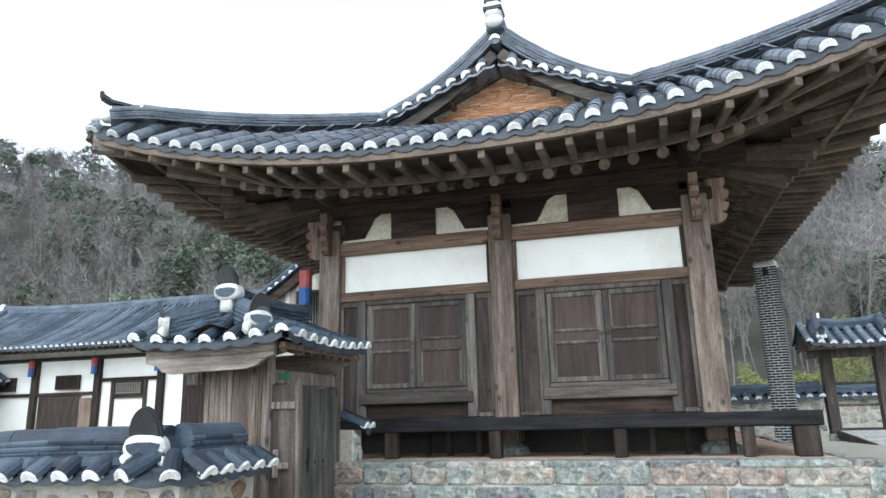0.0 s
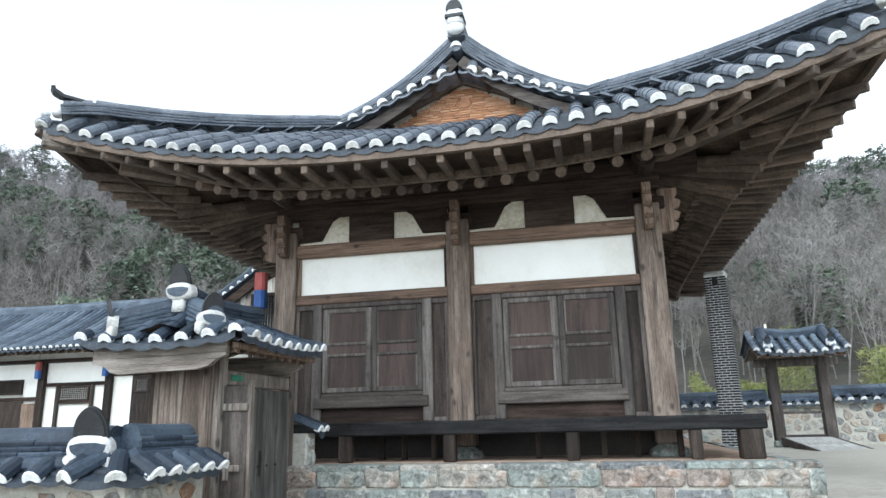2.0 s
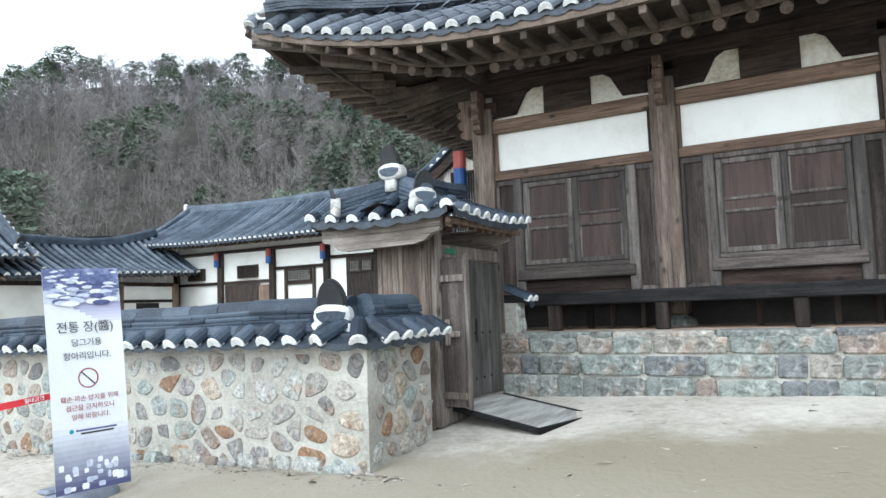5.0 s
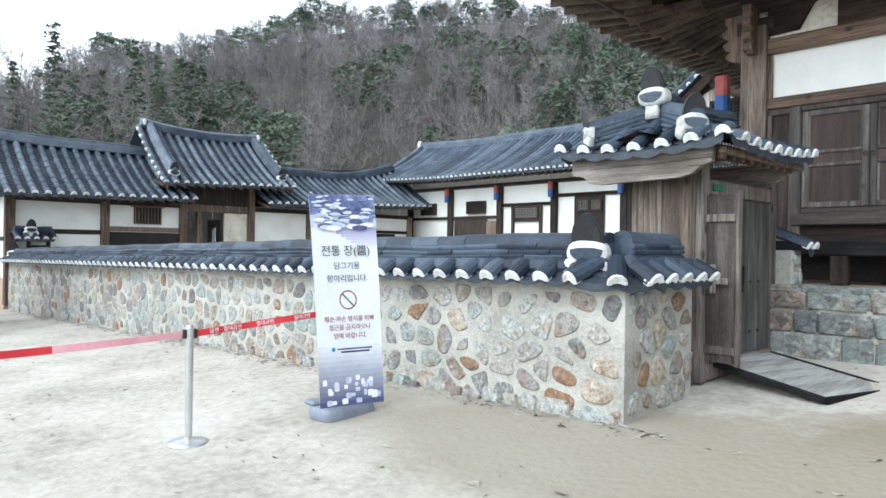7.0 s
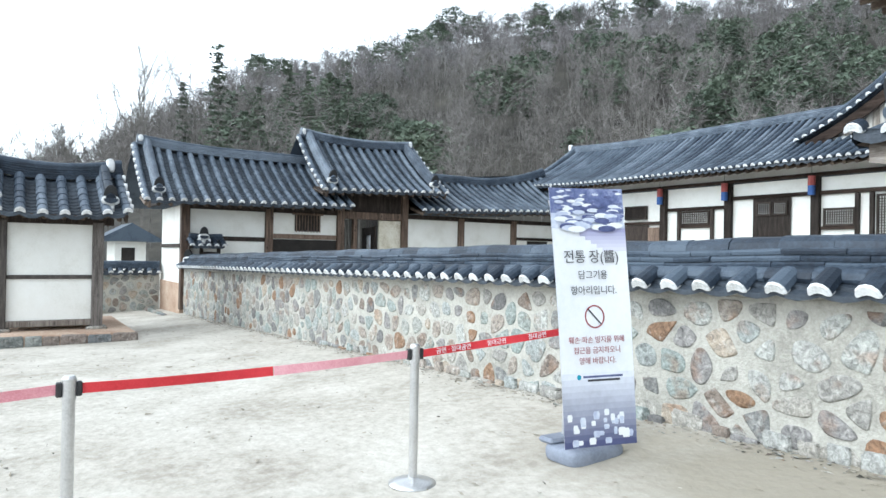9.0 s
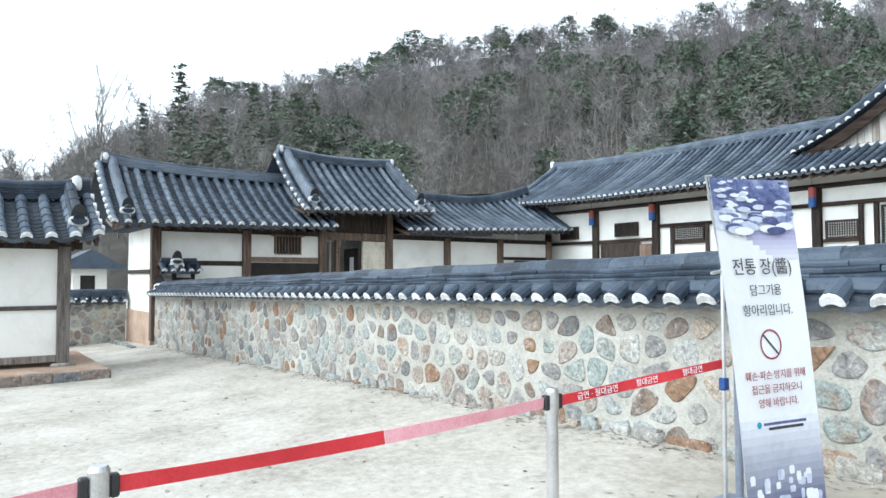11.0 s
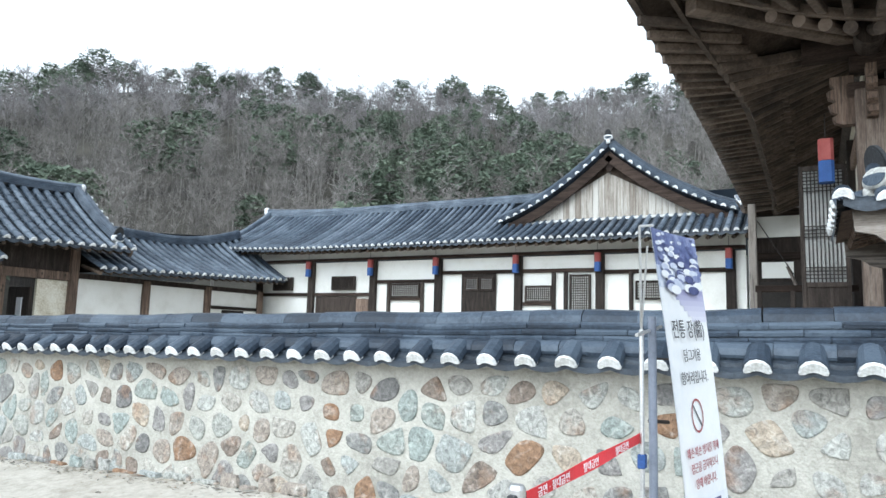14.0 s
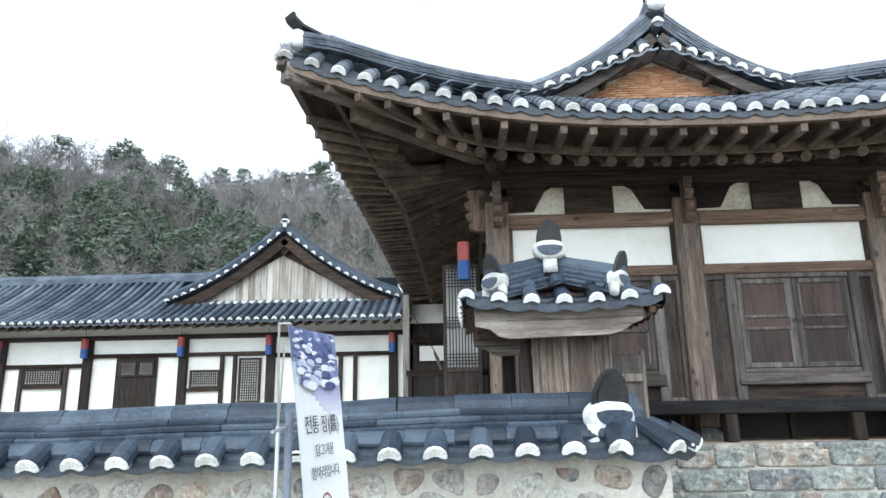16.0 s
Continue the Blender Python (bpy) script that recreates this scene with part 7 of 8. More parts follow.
off = Vector((0, 0.06, 0))
bt = thing("barrier_belt", "red barrier belt fading to pink stretched between posts", "barrier belt", (H1 + H2) / 2, "barrier belts")
part("red_length", belt(H2 + off, H1 - off, 0.0, 0.52, RED_BELT), RED_BELT, bt)
part("faded_length", belt(H2 + off, H1 - off, 0.522, 1.0, PINK_BELT), PINK_BELT, bt)
bt = thing("barrier_belt", "faded pink barrier belt stretched between posts", "barrier belt", (H3 + H2) / 2, "barrier belts")
part("faded_length", belt(H3 + off, H2 - off, 0.0, 1.0, PINK_BELT), PINK_BELT, bt)
BE = Vector((-2.47, 3.42, 1.0))
bt = thing("barrier_belt", "red belt with white writing tied to the banner stand", "barrier belt", (H1 + BE) / 2, "barrier belts")
strip = part("red_length", belt(H1 + off, BE, 0.0, 1.0, RED_BELT, 0.0), RED_BELT, bt)


def words(name, body, size, m, material, parent):
    """Lettering, raised a little from what it stands on."""
    c = bpy.data.curves.new(name, "FONT")
    c.body, c.size, c.align_x, c.align_y, c.extrude = body, size, "CENTER", "CENTER", 0.0006
    c.materials.append(material)
    ob = new(name, c)
    ob.matrix_basis = m
    return hang(ob, parent)


for k in range(3):
    c = (H1 + off).lerp(BE, 0.2 + 0.29 * k)
    dv = (BE - H1 - off).normalized()
    nv_ = dv.cross(Vector((0, 0, 1))).normalized()
    up_ = nv_.cross(dv)
    m = Matrix((dv, up_, nv_)).transposed().to_4x4()
    m.translation = c + nv_ * 0.011
    words("lettering", "절대금연" if k else "금연 · 절대금연", 0.042, m, PRINT_WHITE, bt)

# ---- notice banner on its stand ----
ban = thing("notice_banner", "tall printed notice banner on a stand with grey weighted base", "banner", (-2.2, 3.45, 0.1))
A_, B_, C_, D_ = Vector((-2.35, 3.12, 2.04)), Vector((-2.24, 3.735, 2.06)), Vector((-2.17, 3.15, 0.23)), Vector((-2.065, 3.745, 0.225))


def on_banner(u, w, lift=0.0):
    """A point of the sheet: u across from 0 to 1, w down from 0 to 1."""
    p = A_.lerp(B_, u).lerp(C_.lerp(D_, u), w)
    n = (B_ - A_).cross(C_ - A_).normalized()
    n = n if n.x > 0 else -n
    bow = 0.02 * math.sin(math.pi * w) - 0.012 * math.sin(math.pi * u)
    return p + n * (lift + bow)


def sheet(u0, u1, w0, w1, lift, nu=6, nw=10, thick=0.0015):
    pts, fs = [], []
    for k, l in enumerate((lift, lift - thick)):
        for j in range(nw + 1):
            for i in range(nu + 1):
                pts.append(on_banner(lerp(u0, u1, i / nu), lerp(w0, w1, j / nw), l))
    o = (nu + 1) * (nw + 1)
    for j in range(nw):
        for i in range(nu):
            a = j * (nu + 1) + i
            fs += [(a, a + 1, a + nu + 2, a + nu + 1), (o + a, o + a + nu + 1, o + a + nu + 2, o + a + 1)]
    return G().add(pts, fs)


film = part("printed_sheet", sheet(0, 1, 0, 1, 0.0, 8, 24, 0.003), PRINT_WHITE, ban, "white printed film")
part("print_top", sheet(0, 1, 0, 0.1, 0.002), PRINT_BLUE, film, "blue photograph of jar lids")
part("print_top", sheet(0, 1, 0.1, 0.16, 0.002), PRINT_PALE, film)
rngb = random.Random(8)
for i in range(80):
    w = 0.008 + 0.16 * (i / 80)
    u = rngb.uniform(0.06, 0.94)
    rr = 0.03 + 0.07 * (i / 80)
    pts = [on_banner(u + rr * 1.25 * math.cos(t), w + rr * 0.13 * math.sin(t), 0.0035 + 0.0002 * i) for t in [2 * math.pi * k / 12 for k in range(12)]]
    if min(u - rr * 1.25, 1 - u - rr * 1.25) > 0:
        part("jar_lid", G().add(pts, [tuple(range(12))]), (PRINT_PALE, PRINT_NAVY, PRINT_WHITE, PRINT_BLUE)[i % 4], film)
for i in range(12):
    f = (i + 0.5) / 12
    tone = [lerp(a, b, f ** 0.8) for a, b in zip((0.76, 0.79, 0.86), (0.05, 0.06, 0.17))]
    shade = mat("banner_fading_print", [[c * 0.9 for c in tone], tone, [c * 1.08 for c in tone]], 4, 25, 0.45, 0.05, 10)
    part("print_foot", sheet(0, 1, lerp(0.72, 1, i / 12), lerp(0.72, 1, (i + 1) / 12), 0.002, 6, 2), shade, film, "blue printed foot with pale jars")
    if i < 6:
        part("print_top", sheet(lerp(0.3, 0.75, i / 6), 1, lerp(0.16, 0.25, i / 6), lerp(0.16, 0.25, (i + 1) / 6), 0.0022, 4, 1), mat("banner_mist_print", [[lerp(0.36, 0.74, i / 6)] * 2 + [lerp(0.56, 0.82, i / 6)]] * 3, 4, 25, 0.45, 0.05, 10), film)
for i in range(26):
    u, w = rngb.uniform(0.07, 0.93), rngb.uniform(0.87, 0.985)
    a, b = rngb.uniform(0.025, 0.055), rngb.uniform(0.008, 0.018)
    q = [on_banner(u + a * x, w + b * y, 0.0035 + 0.0002 * i) for x, y in ((-0.7, -1), (0.7, -1), (1, -0.3), (0.8, 1), (-0.8, 1), (-1, -0.3))]
    part("jar_print", G().add(q, [tuple(range(6))]), PRINT_WHITE if i % 2 else PRINT_PALE, film)


def banner_text(body, w, size, mat_, u=0.5):
    across = (on_banner(0.9, w) - on_banner(0.1, w)).normalized()
    down = (on_banner(0.5, w + 0.05) - on_banner(0.5, w - 0.05)).normalized()
    n = across.cross(-down).normalized()
    m = Matrix((across, n.cross(across), n)).transposed().to_4x4()
    m.translation = on_banner(u, w, 0.016)
    words("lettering", body, size, m, mat_, film)


banner_text("전통 장(醬)", 0.275, 0.1, INK)
banner_text("담그기용", 0.345, 0.068, INK)
banner_text("항아리입니다.", 0.405, 0.068, INK)
banner_text("훼손·파손 방지를 위해", 0.595, 0.052, INK_RED)
banner_text("접근을 금지하오니", 0.635, 0.052, INK_RED)
banner_text("양해 바랍니다.", 0.675, 0.052, INK_RED)
ringp = []
for r in (0.135, 0.118):
    ringp += [on_banner(0.5 + r * math.cos(t), 0.505 + r * 0.335 * math.sin(t), 0.004) for t in [2 * math.pi * k / 32 for k in range(32)]]
part("ban_ring", G().add(ringp, [(i, (i + 1) % 32, 32 + (i + 1) % 32, 32 + i) for i in range(32)]), INK_RED, film, "round prohibition sign with a slash")
c45 = 0.085
part("ban_slash", G().add([on_banner(0.5 - c45 - 0.008, 0.505 - c45 * 0.335, 0.004), on_banner(0.5 - c45 + 0.008, 0.505 - c45 * 0.335 - 0.003, 0.004), on_banner(0.5 + c45 + 0.008, 0.505 + c45 * 0.335, 0.004), on_banner(0.5 + c45 - 0.008, 0.505 + c45 * 0.335 + 0.003, 0.004)], [(0, 1, 2, 3)]), INK, film)
part("round_mark", G().add([on_banner(0.24 + 0.03 * math.cos(t), 0.735 + 0.01 * math.sin(t), 0.004) for t in [2 * math.pi * k / 16 for k in range(16)]], [tuple(range(16))]), INK_TEAL, film)
for u0, u1, w in ((0.3, 0.84, 0.731), (0.36, 0.8, 0.745)):
    part("small_print_bar", sheet(u0, u1, w, w + 0.008, 0.004, 3, 1), INK if w > 0.74 else PRINT_NAVY, film)
zb = yard(-2.3, 3.4)
g = G()
k = 28
for rr, h in ((0.96, 0.0), (1.0, 0.03), (1.0, 0.075), (0.95, 0.1), (0.86, 0.11)):
    for i in range(k):
        a = 2 * math.pi * i / k
        cx, cy = math.copysign(abs(math.cos(a)) ** 0.45, math.cos(a)), math.copysign(abs(math.sin(a)) ** 0.45, math.sin(a))
        g.v.append((-2.3 + 0.18 * rr * cx, 3.46 + 0.27 * rr * cy, zb + h - 0.01))
g.f += [(r * k + i, r * k + (i + 1) % k, (r + 1) * k + (i + 1) % k, (r + 1) * k + i) for r in range(4) for i in range(k)] + [tuple(4 * k + i for i in range(k))]
part("weighted_base", g, GREY_VINYL, ban, "grey water-filled plastic base", True)
part("base_lid", G().box(-2.52, -2.36, 3.2, 3.52, zb + 0.09, zb + 0.135, 0.02), GREY_VINYL, ban)
part("stand_pipe", G().rod((-2.42, 3.48, zb + 0.1), (-2.42, 3.48, 1.62), 0.022, 0.022, 12), GREY_VINYL, ban, "grey upright pipe")
part("white_pole", G().rod((-2.46, 3.4, zb + 0.05), (-2.46, 3.41, 1.55), 0.012, 0.012, 10), STEEL, ban, "thin pale metal pole")
part("pole_clip", G().box(-2.48, -2.44, 3.38, 3.43, 0.85, 0.92, 0.005), LANTERN_BLUE, ban)
part("cross_arm", G().rod((-2.46, 3.3, 1.52), (-2.4, 3.62, 1.57), 0.01, 0.01, 8), STEEL, ban)
part("cross_arm", G().rod((-2.44, 3.48, 1.08), (-2.36, 3.58, 1.07), 0.01, 0.01, 8), IRON, ban)
part("bow_rod", G().rod((-2.46, 3.41, 1.55), (-2.42, 3.2, 2.06), 0.007, 0.006, 8), STEEL, ban)
part("bow_rod", G().rod((-2.46, 3.41, 1.55), (-2.37, 3.14, 1.95), 0.005, 0.005, 8), STEEL, ban)
part("bow_rod", G().rod((-2.42, 3.2, 2.06), (-2.34, 3.13, 2.05), 0.006, 0.006, 8), STEEL, ban)
part("stand_hook", G().rod((-2.42, 3.48, 1.4), (-2.3, 3.55, 1.4), 0.007, 0.007, 6), IRON, ban)


# ---- trees ----
def bare_tree(rng, h, spread=1.0, thin=0.0026, twigs=300):
    """Triangles of a leafless tree: pale trunk and limbs, and fine twigs."""
    T, W = [], []

    def limb(p, q, r0, r1):
        d = (q - p).normalized()
        s = d.cross(Vector((0.3, 0.5, 0.8))).normalized()
        u = d.cross(s)
        a = [p + (s * math.cos(t) + u * math.sin(t)) * r0 for t in (0, 2.09, 4.19)]
        b = [q + (s * math.cos(t) + u * math.sin(t)) * r1 for t in (0, 2.09, 4.19)]
        for i in range(3):
            j = (i + 1) % 3
            T.append((a[i], a[j], b[j]))
            T.append((a[i], b[j], b[i]))
    stems = 1 if rng.random() < 0.5 else 2
    tips = []
    for st in range(stems):
        r = 0.0085 * h * rng.uniform(0.8, 1.2)
        pts = [Vector((rng.uniform(-0.3, 0.3) * st, rng.uniform(-0.3, 0.3) * st, -0.3))]
        lean = Vector((rng.uniform(-0.12, 0.12), rng.uniform(-0.12, 0.12), 0))
        for i in range(4):
            nxt = pts[-1] + Vector((rng.uniform(-0.03, 0.03) * h, rng.uniform(-0.03, 0.03) * h, h * 0.235)) + lean * h * 0.2
            limb(pts[-1], nxt, r * (1 - 0.2 * i), r * (0.8 - 0.2 * i) + 0.008)
            pts.append(nxt)
        for i in range(12 // stems + 2):
            f = rng.uniform(0.4, 1.0) * 3.999
            k = int(f)
            p = pts[k].lerp(pts[k + 1], f - k)
            a = rng.uniform(0, 6.283)
            ln = h * rng.uniform(0.12, 0.25) * (1.15 - 0.5 * f / 4) * spread
            q = p + Vector((math.cos(a) * ln * 0.5, math.sin(a) * ln * 0.5, ln * rng.uniform(0.7, 1.2)))
            limb(p, q, r * 0.36, r * 0.16)
            q2 = q + Vector((math.cos(a + rng.uniform(-0.8, 0.8)) * ln * 0.35, math.sin(a + rng.uniform(-0.8, 0.8)) * ln * 0.35, ln * 0.7))
            limb(q, q2, r * 0.16, r * 0.07)
            tips += [(p, q), (q, q2), (q, q2)]
    for i in range(twigs):
        p, q = rng.choice(tips)
        c = p.lerp(q, rng.uniform(0.1, 1))
        d = Vector((rng.gauss(0, 0.6), rng.gauss(0, 0.6), rng.uniform(0.1, 1.1))).normalized() * h * rng.uniform(0.05, 0.14)
        s = d.cross(Vector((rng.gauss(0, 1), rng.gauss(0, 1), rng.gauss(0, 1)))).normalized() * (thin * h)
        W.append((c - s, c + s, c + d))
    f = lambda L: np.array([[tuple(v) for v in t] for t in L], dtype=np.float32)
    return f(T), f(W)


def pine_tree(rng, h, slim=1.0, cone=False, dense=30):
    """Trunk triangles and needle triangles of a pine."""
    wood, need = [], []
    for i in range(3):
        t0, t1 = 2.09 * i, 2.09 * (i + 1)
        r = 0.016 * h
        a, b = Vector((r * math.cos(t0), r * math.sin(t0), -0.3)), Vector((r * math.cos(t1), r * math.sin(t1), -0.3))
        wood.append((a, b, Vector((0, 0, h))))
    z = h * 0.38
    while z < h:
        f = max(0.0, (z / h - 0.38) / 0.62)
        ln = h * 0.3 * slim * (1.02 - f) if cone else h * 0.27 * slim * (1 - f) ** 0.42 * (0.6 + 0.8 * min(1.0, f * 2.5)) * rng.uniform(0.55, 1.2) + 0.12
        n = 5
        a0 = rng.uniform(0, 6.28)
        for k in range(n):
            a = a0 + 6.283 * k / n + rng.uniform(-0.4, 0.4)
            d = Vector((math.cos(a), math.sin(a), rng.uniform(-0.1, 0.3)))
            e = Vector((0, 0, z)) + d * ln
            s = Vector((0, 0, 0.01 * h))
            wood.append((Vector((0, 0, z)) - s, Vector((0, 0, z)) + s, e))
            for i in range(dense):
                c = Vector((0, 0, z)).lerp(e, rng.uniform(0.35, 1.08) if cone else rng.uniform(0.72, 1.06)) + Vector((rng.gauss(0, 0.05), rng.gauss(0, 0.05), abs(rng.gauss(0, 0.035)))) * h * (0.35 if cone else 0.75)
                w = h * (rng.uniform(0.009, 0.022) if cone else rng.uniform(0.013, 0.03))
                need.append(tuple(c + Vector((rng.gauss(0, 1), rng.gauss(0, 1), rng.gauss(0.2, 0.7))) * w for _ in range(3)))
        z += h * 0.062
    f = lambda T: np.array([[tuple(v) for v in t] for t in T], dtype=np.float32)
    return f(wood), f(need)


def tri_mesh(name, tris, material):
    """One mesh from many triangles."""
    v = np.concatenate(tris).reshape(-1, 3)
    n = len(v)
    me = bpy.data.meshes.new(name)
    me.vertices.add(n)
    me.vertices.foreach_set("co", v.ravel())
    me.loops.add(n)
    me.loops.foreach_set("vertex_index", np.arange(n, dtype=np.int32))
    me.polygons.add(n // 3)
    me.polygons.foreach_set("loop_start", np.arange(0, n, 3, dtype=np.int32))
    me.update(calc_edges=True)
    me.validate()
    me.materials.append(material)
    return me


def turned(T, x, y, z, a, s, wide=1.0):
    c, d = math.cos(a) * s * wide, math.sin(a) * s * wide
    R = np.array([[c, -d, 0], [d, c, 0], [0, 0, s]], dtype=np.float32)
    return T @ R.T + np.array([x, y, z], dtype=np.float32)


rt = random.Random(77)
bare = [bare_tree(rt, 8.5, rt.uniform(0.8, 1.2)) for _ in range(8)]
pines = [pine_tree(rt, 8.0, rt.uniform(0.8, 1.3)) for _ in range(5)]
spires = [pine_tree(rt, 8.5, rt.uniform(0.55, 0.8), True) for _ in range(4)]


def pine_chance(az, d):
    c = 0.05
    if 17 < az < 36 and 66 < d < 112:
        c = 0.45
    elif 57 < az < 74 and d < 95:
        c = 0.4
    elif az >= 73:
        c = 0.03
    elif d > 125:
        c = 0.09
    return c


wood_t, needle_t, twig_t, high_t = [], [], [], []
for i in range(4300):
    az = rt.uniform(-62, 99)
    d = math.sqrt(rt.uniform(46 ** 2, 158 ** 2)) if i < 3400 else rt.uniform(134, 160)
    if az > 84 and rt.random() < 0.5:
        continue
    x, y = -1.5 - d * math.sin(radians(az)), d * math.cos(radians(az))
    z = land(x, y)
    if rt.random() < pine_chance(az, d):
        w_, n_ = rt.choice(spires if az > 66 and rt.random() < 0.4 else pines)
        s = rt.uniform(0.65, 1.15) if i < 3400 else rt.uniform(0.3, 0.9)
        a = rt.uniform(0, 6.28)
        wood_t.append(turned(w_, x, y, z, a, s))
        needle_t.append(turned(n_, x, y, z, a, s))
    else:
        t_, w_ = rt.choice(bare)
        a, s = rt.uniform(0, 6.28), rt.uniform(0.65, 1.15) if i < 3400 else rt.uniform(0.3, 0.85)
        wide = 1.0 if d < 115 else rt.uniform(1.4, 2.0)
        s *= 1.0 if d < 115 else 0.72
        wood_t.append(turned(t_, x, y, z, a, s, wide))
        # From 100 m on, twigs take the tone that has haze in it.
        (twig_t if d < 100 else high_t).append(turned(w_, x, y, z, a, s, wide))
tagged(new("hillside_trees", tri_mesh("hillside_trees", wood_t, BARK)), "dense leafless grey-brown winter trees on the hill", "trees", kind="stuff")
tagged(new("hillside_twigs", tri_mesh("hillside_twigs", twig_t, TWIG)), "fine grey-brown twigs of the leafless hillside trees", "trees", kind="stuff")
tagged(new("hilltop_twigs", tri_mesh("hilltop_twigs", high_t, TWIG_HAZE)), "fine twigs of the trees high on the hill, haze put into their pale violet-grey", "trees", kind="stuff")
tagged(new("hillside_pines", tri_mesh("hillside_pines", needle_t, NEEDLE)), "dark green pine crowns among the bare trees", "trees", kind="stuff")

def fir_tree(rng, h, slim=1.0):
    """Trunk and needle triangles of a fir with open, drooping whorls."""
    wood, need = [], []
    for i in range(3):
        t0, t1 = 2.09 * i, 2.09 * (i + 1)
        r = 0.011 * h
        wood.append((Vector((r * math.cos(t0), r * math.sin(t0), -0.3)), Vector((r * math.cos(t1), r * math.sin(t1), -0.3)), Vector((0, 0, h))))
    z = h * 0.3
    while z < h * 0.985:
        f = (z / h - 0.3) / 0.7
        ln = h * slim * (0.17 * (1 - f) + 0.012)
        for k in range(5):
            a = rng.uniform(0, 6.283)
            l = ln * rng.uniform(0.45, 1.2)
            top = Vector((0, 0, z))
            e = top + Vector((math.cos(a) * l, math.sin(a) * l, -0.25 * l + 0.2 * l * f))
            s_ = Vector((0, 0, 0.004 * h))
            wood.append((top - s_, top + s_, e))
            for i in range(7):
                c = top.lerp(e, rng.uniform(0.25, 1.05)) + Vector((rng.gauss(0, 1), rng.gauss(0, 1), rng.gauss(-0.4, 0.6))) * 0.008 * h
                w = h * rng.uniform(0.004, 0.011)
                need.append(tuple(c + Vector((rng.gauss(0, 1.3), rng.gauss(0, 1.3), rng.gauss(0, 0.6))) * w for _ in range(3)))
        z += h * rng.uniform(0.018, 0.034)
    f = lambda T: np.array([[tuple(v) for v in t] for t in T], dtype=np.float32)
    return f(wood), f(need)


# single trees that stand against the sky behind the west range
for az, d, h, kind in ((75.2, 50, 15.2, 1), (69.6, 52, 14.2, 1), (67.8, 54, 13.4, 1), (66.2, 57, 13.2, 1), (72, 55, 12.2, 1), (78.0, 54, 12.4, 1), (64.5, 58, 13.0, 1), (82.5, 52, 10.5, 0), (80.3, 48, 12.5, 0), (76.8, 54, 12.0, 0), (86, 50, 9.4, 0), (97, 44, 8.0, 0), (100, 40, 7.2, 0), (94.5, 48, 8.4, 0), (103, 42, 9.0, 0), (88.5, 44, 7.8, 0), (91.5, 50, 8.6, 0)):
    x, y = -1.5 - d * math.sin(radians(az)), d * math.cos(radians(az))
    z = land(x, y)
    t = thing("fir_tree" if kind else "bare_tree", "tall thin dark fir against the sky" if kind else "leafless winter tree with fine twigs", "tree", (x, y, z), "trees behind the range")
    a = rt.uniform(0, 6.28)
    if kind:
        w_, n_ = fir_tree(rt, h, 0.62 if az > 74 else 1.0)
    else:
        w_, n_ = bare_tree(rt, h, 1.2, 0.0011, 700)
    hang(new("trunk", tri_mesh("trunk", [turned(w_, x, y, z, a, 1.0)], BARK)), t)
    hang(new("crown", tri_mesh("crown", [turned(n_, x, y, z, a, 1.0)], NEEDLE if kind else TWIG)), t)

# bamboo thicket behind the far gate
leaves = []
for i in range(26000):
    x = rt.uniform(7.0, 22)
    top = 3.3 + 0.55 * math.sin(x * 1.3) + 0.3 * math.sin(x * 3.1) + (0.5 if x > 10 else -0.5)
    z = 1.0 + (top - 1.0) * rt.random() ** 0.6
    y = rt.uniform(22.5, 25.0)
    if x < 11.6:
        y, z = y + 5.5, z + 0.5
    d = Vector((rt.gauss(0, 0.6), rt.gauss(0, 0.5), rt.uniform(-0.9, 0.6))).normalized() * rt.uniform(0.18, 0.36)
    s = d.cross(Vector((rt.gauss(0, 1), rt.gauss(0, 1), rt.gauss(0, 1)))).normalized() * 0.032
    c = Vector((x, y, z))
    leaves.append((tuple(c - d * 0.5), tuple(c + s), tuple(c + d * 0.5)))
tagged(new("bamboo_thicket", tri_mesh("bamboo_thicket", [np.array(leaves, dtype=np.float32)], BAMBOO)), "yellow-green bamboo thicket behind the garden wall", "bamboo", kind="stuff")

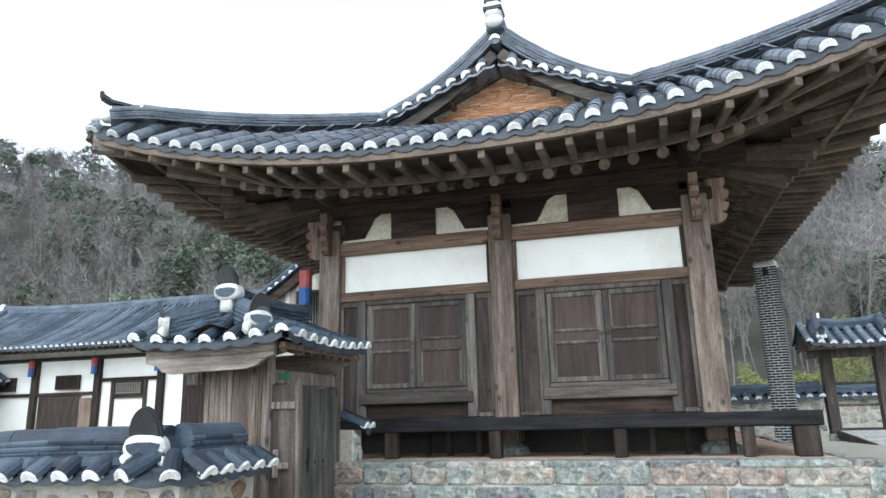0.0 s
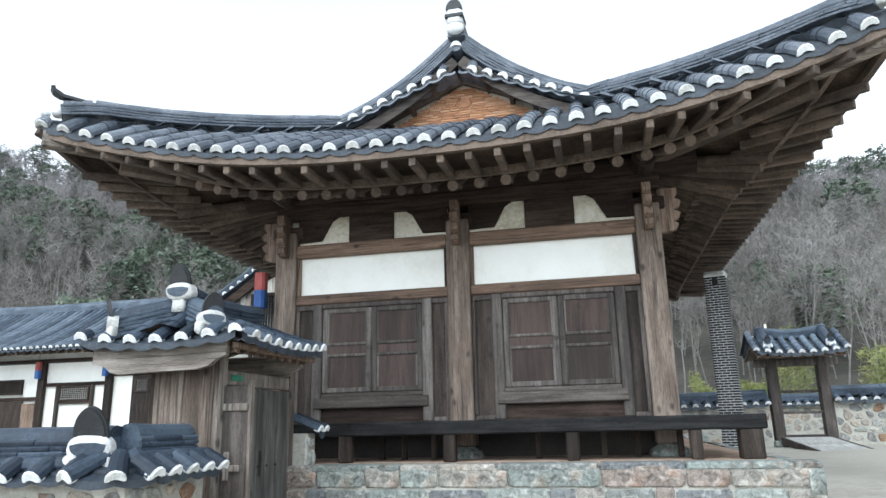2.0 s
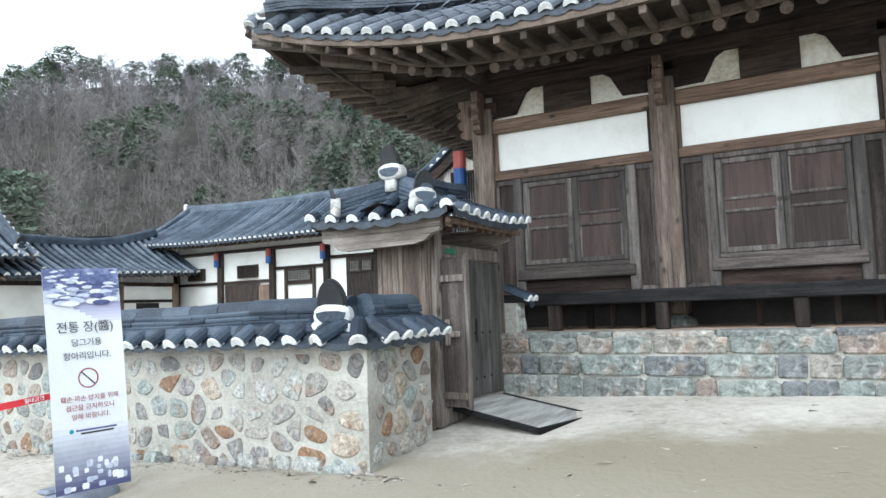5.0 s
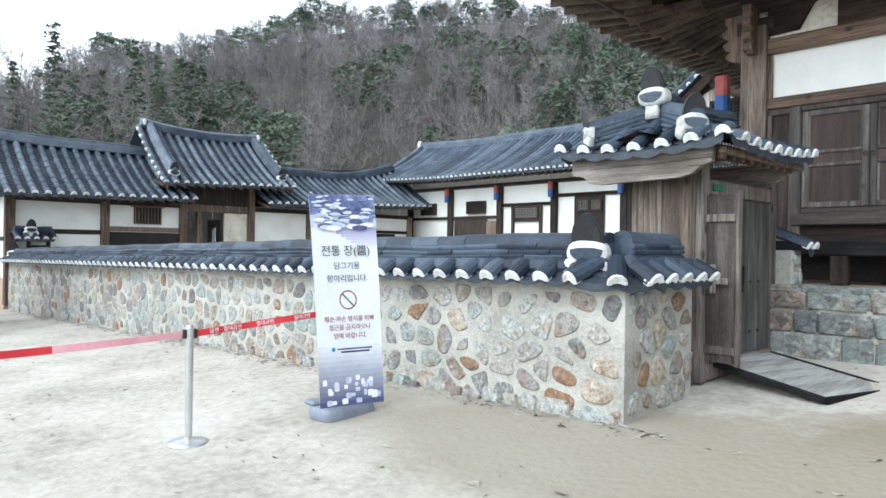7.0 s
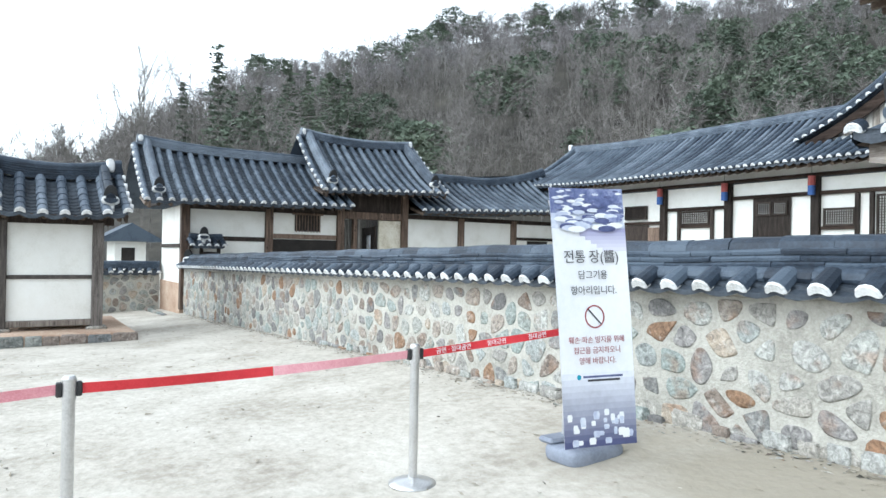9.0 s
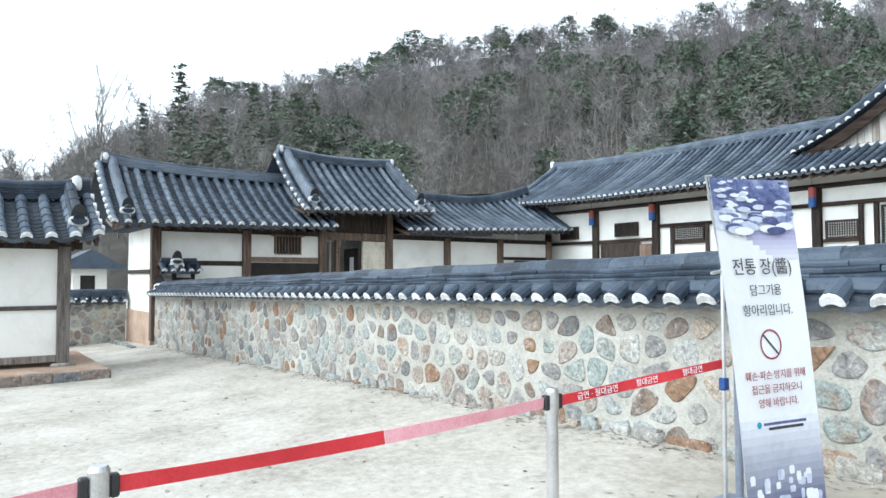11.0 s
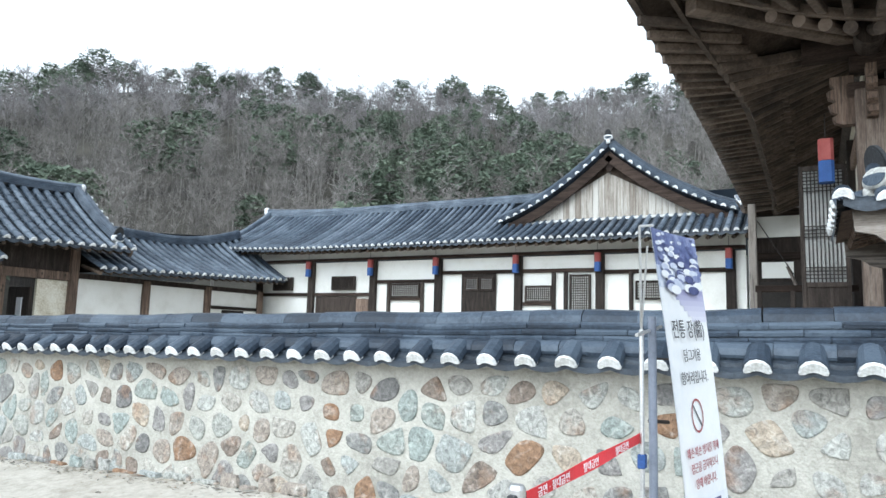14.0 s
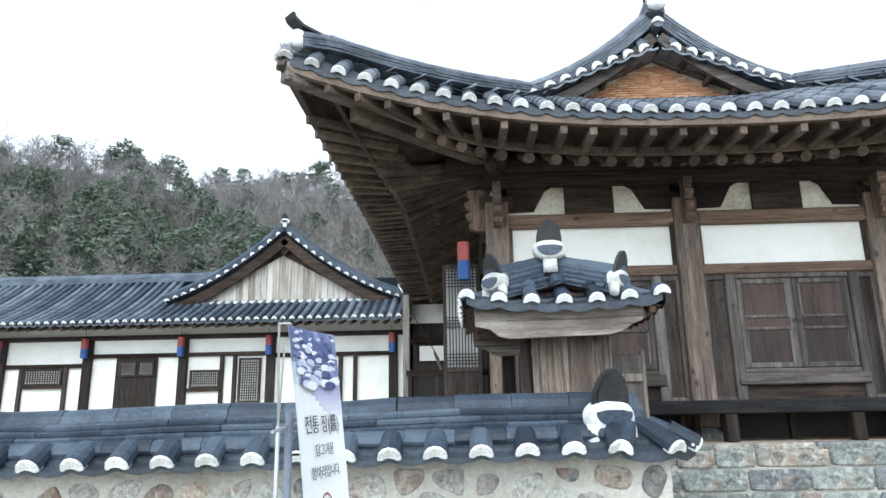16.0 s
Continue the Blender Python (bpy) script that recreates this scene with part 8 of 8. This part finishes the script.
# ---- things in the distance beyond the west wall ----
nt = thing("green_container", "low container under a green sheet beyond the wall", "container", (-33, -2.6, 0))
part("sheeted_box", G().box(-34, -32, -3.1, -1.3, -0.6, 1.42, 0.2), GREEN_NET, nt)
part("pale_box", G().box(-34, -32.4, -4.6, -3.7, -0.6, 1.4, 0.05), PLASTER, nt)
cot = thing("distant_cottage", "small pale cottage with a dark blue roof beyond the wall", "building", (-36, 5.0, 0))
part("wall", G().box(-38, -35, 4.3, 5.7, -0.8, 1.9), PLASTER, cot)
part("roof", G().plate([(-1.6, 0), (1.6, 0), (0, 0.9)], Matrix.Translation((-34.6, 5.0, 1.9)) @ Euler((0, 0, radians(90))).to_matrix().to_4x4(), 3.8), TILE, cot)
part("window", G().box(-35.01, -34.97, 4.6, 5.2, 0.9, 1.6, 0.01), SHADOW_IN, cot)
pl = thing("utility_pole", "thin pale utility pole with cross arms far behind", "pole", (13.5, 45, 2))
part("shaft", G().rod((13.5, 45, 1.0), (13.5, 45, 7.2), 0.1, 0.08, 8), PLASTER_OLD, pl)
part("cross_arm", G().box(12.6, 14.4, 44.95, 45.05, 6.4, 6.5), PLASTER_OLD, pl)


# ---- litter: clods, leaves and twigs along the foot of the wall and over the yard ----
rl = random.Random(91)
bits, clods, chips = [], [], []
for i in range(5200):
    if i < 2600:
        x, y = rl.uniform(-20, 0.3), WY - abs(rl.gauss(0, 0.13)) - 0.02
    else:
        x, y = rl.uniform(-16, 7), rl.uniform(-1.5, 7.2)
        if y > 4.2 and x < 0.3:
            continue
    z = land(x, y) + 0.003
    s = rl.uniform(0.004, 0.016) if i % 9 else rl.uniform(0.014, 0.032)
    c = Vector((x, y, z))
    q = [c + Vector((rl.gauss(0, 1) * s * 1.5, rl.gauss(0, 1) * s, rl.uniform(-0.2, 0.7) * s)) for _ in range(4)]
    kind = bits if i % 6 == 0 and i % 9 else (chips if i < 2600 and i % 2 else clods)
    for a, b_, d in ((0, 1, 2), (0, 2, 3), (0, 1, 3), (1, 2, 3)):
        kind.append((tuple(q[a]), tuple(q[b_]), tuple(q[d])))
tagged(new("stone_chips", tri_mesh("stone_chips", [np.array(chips, dtype=np.float32)], STONE_FAR)), "small grey stone chips along the foot of the wall", "litter", kind="stuff")
tagged(new("fallen_leaves", tri_mesh("fallen_leaves", [np.array(bits, dtype=np.float32)], LITTER)), "dry leaf scraps and twigs lying on the sand", "litter", kind="stuff")
tagged(new("earth_clods", tri_mesh("earth_clods", [np.array(clods, dtype=np.float32)], CLOD)), "small clods of earth lying on the sand", "litter", kind="stuff")
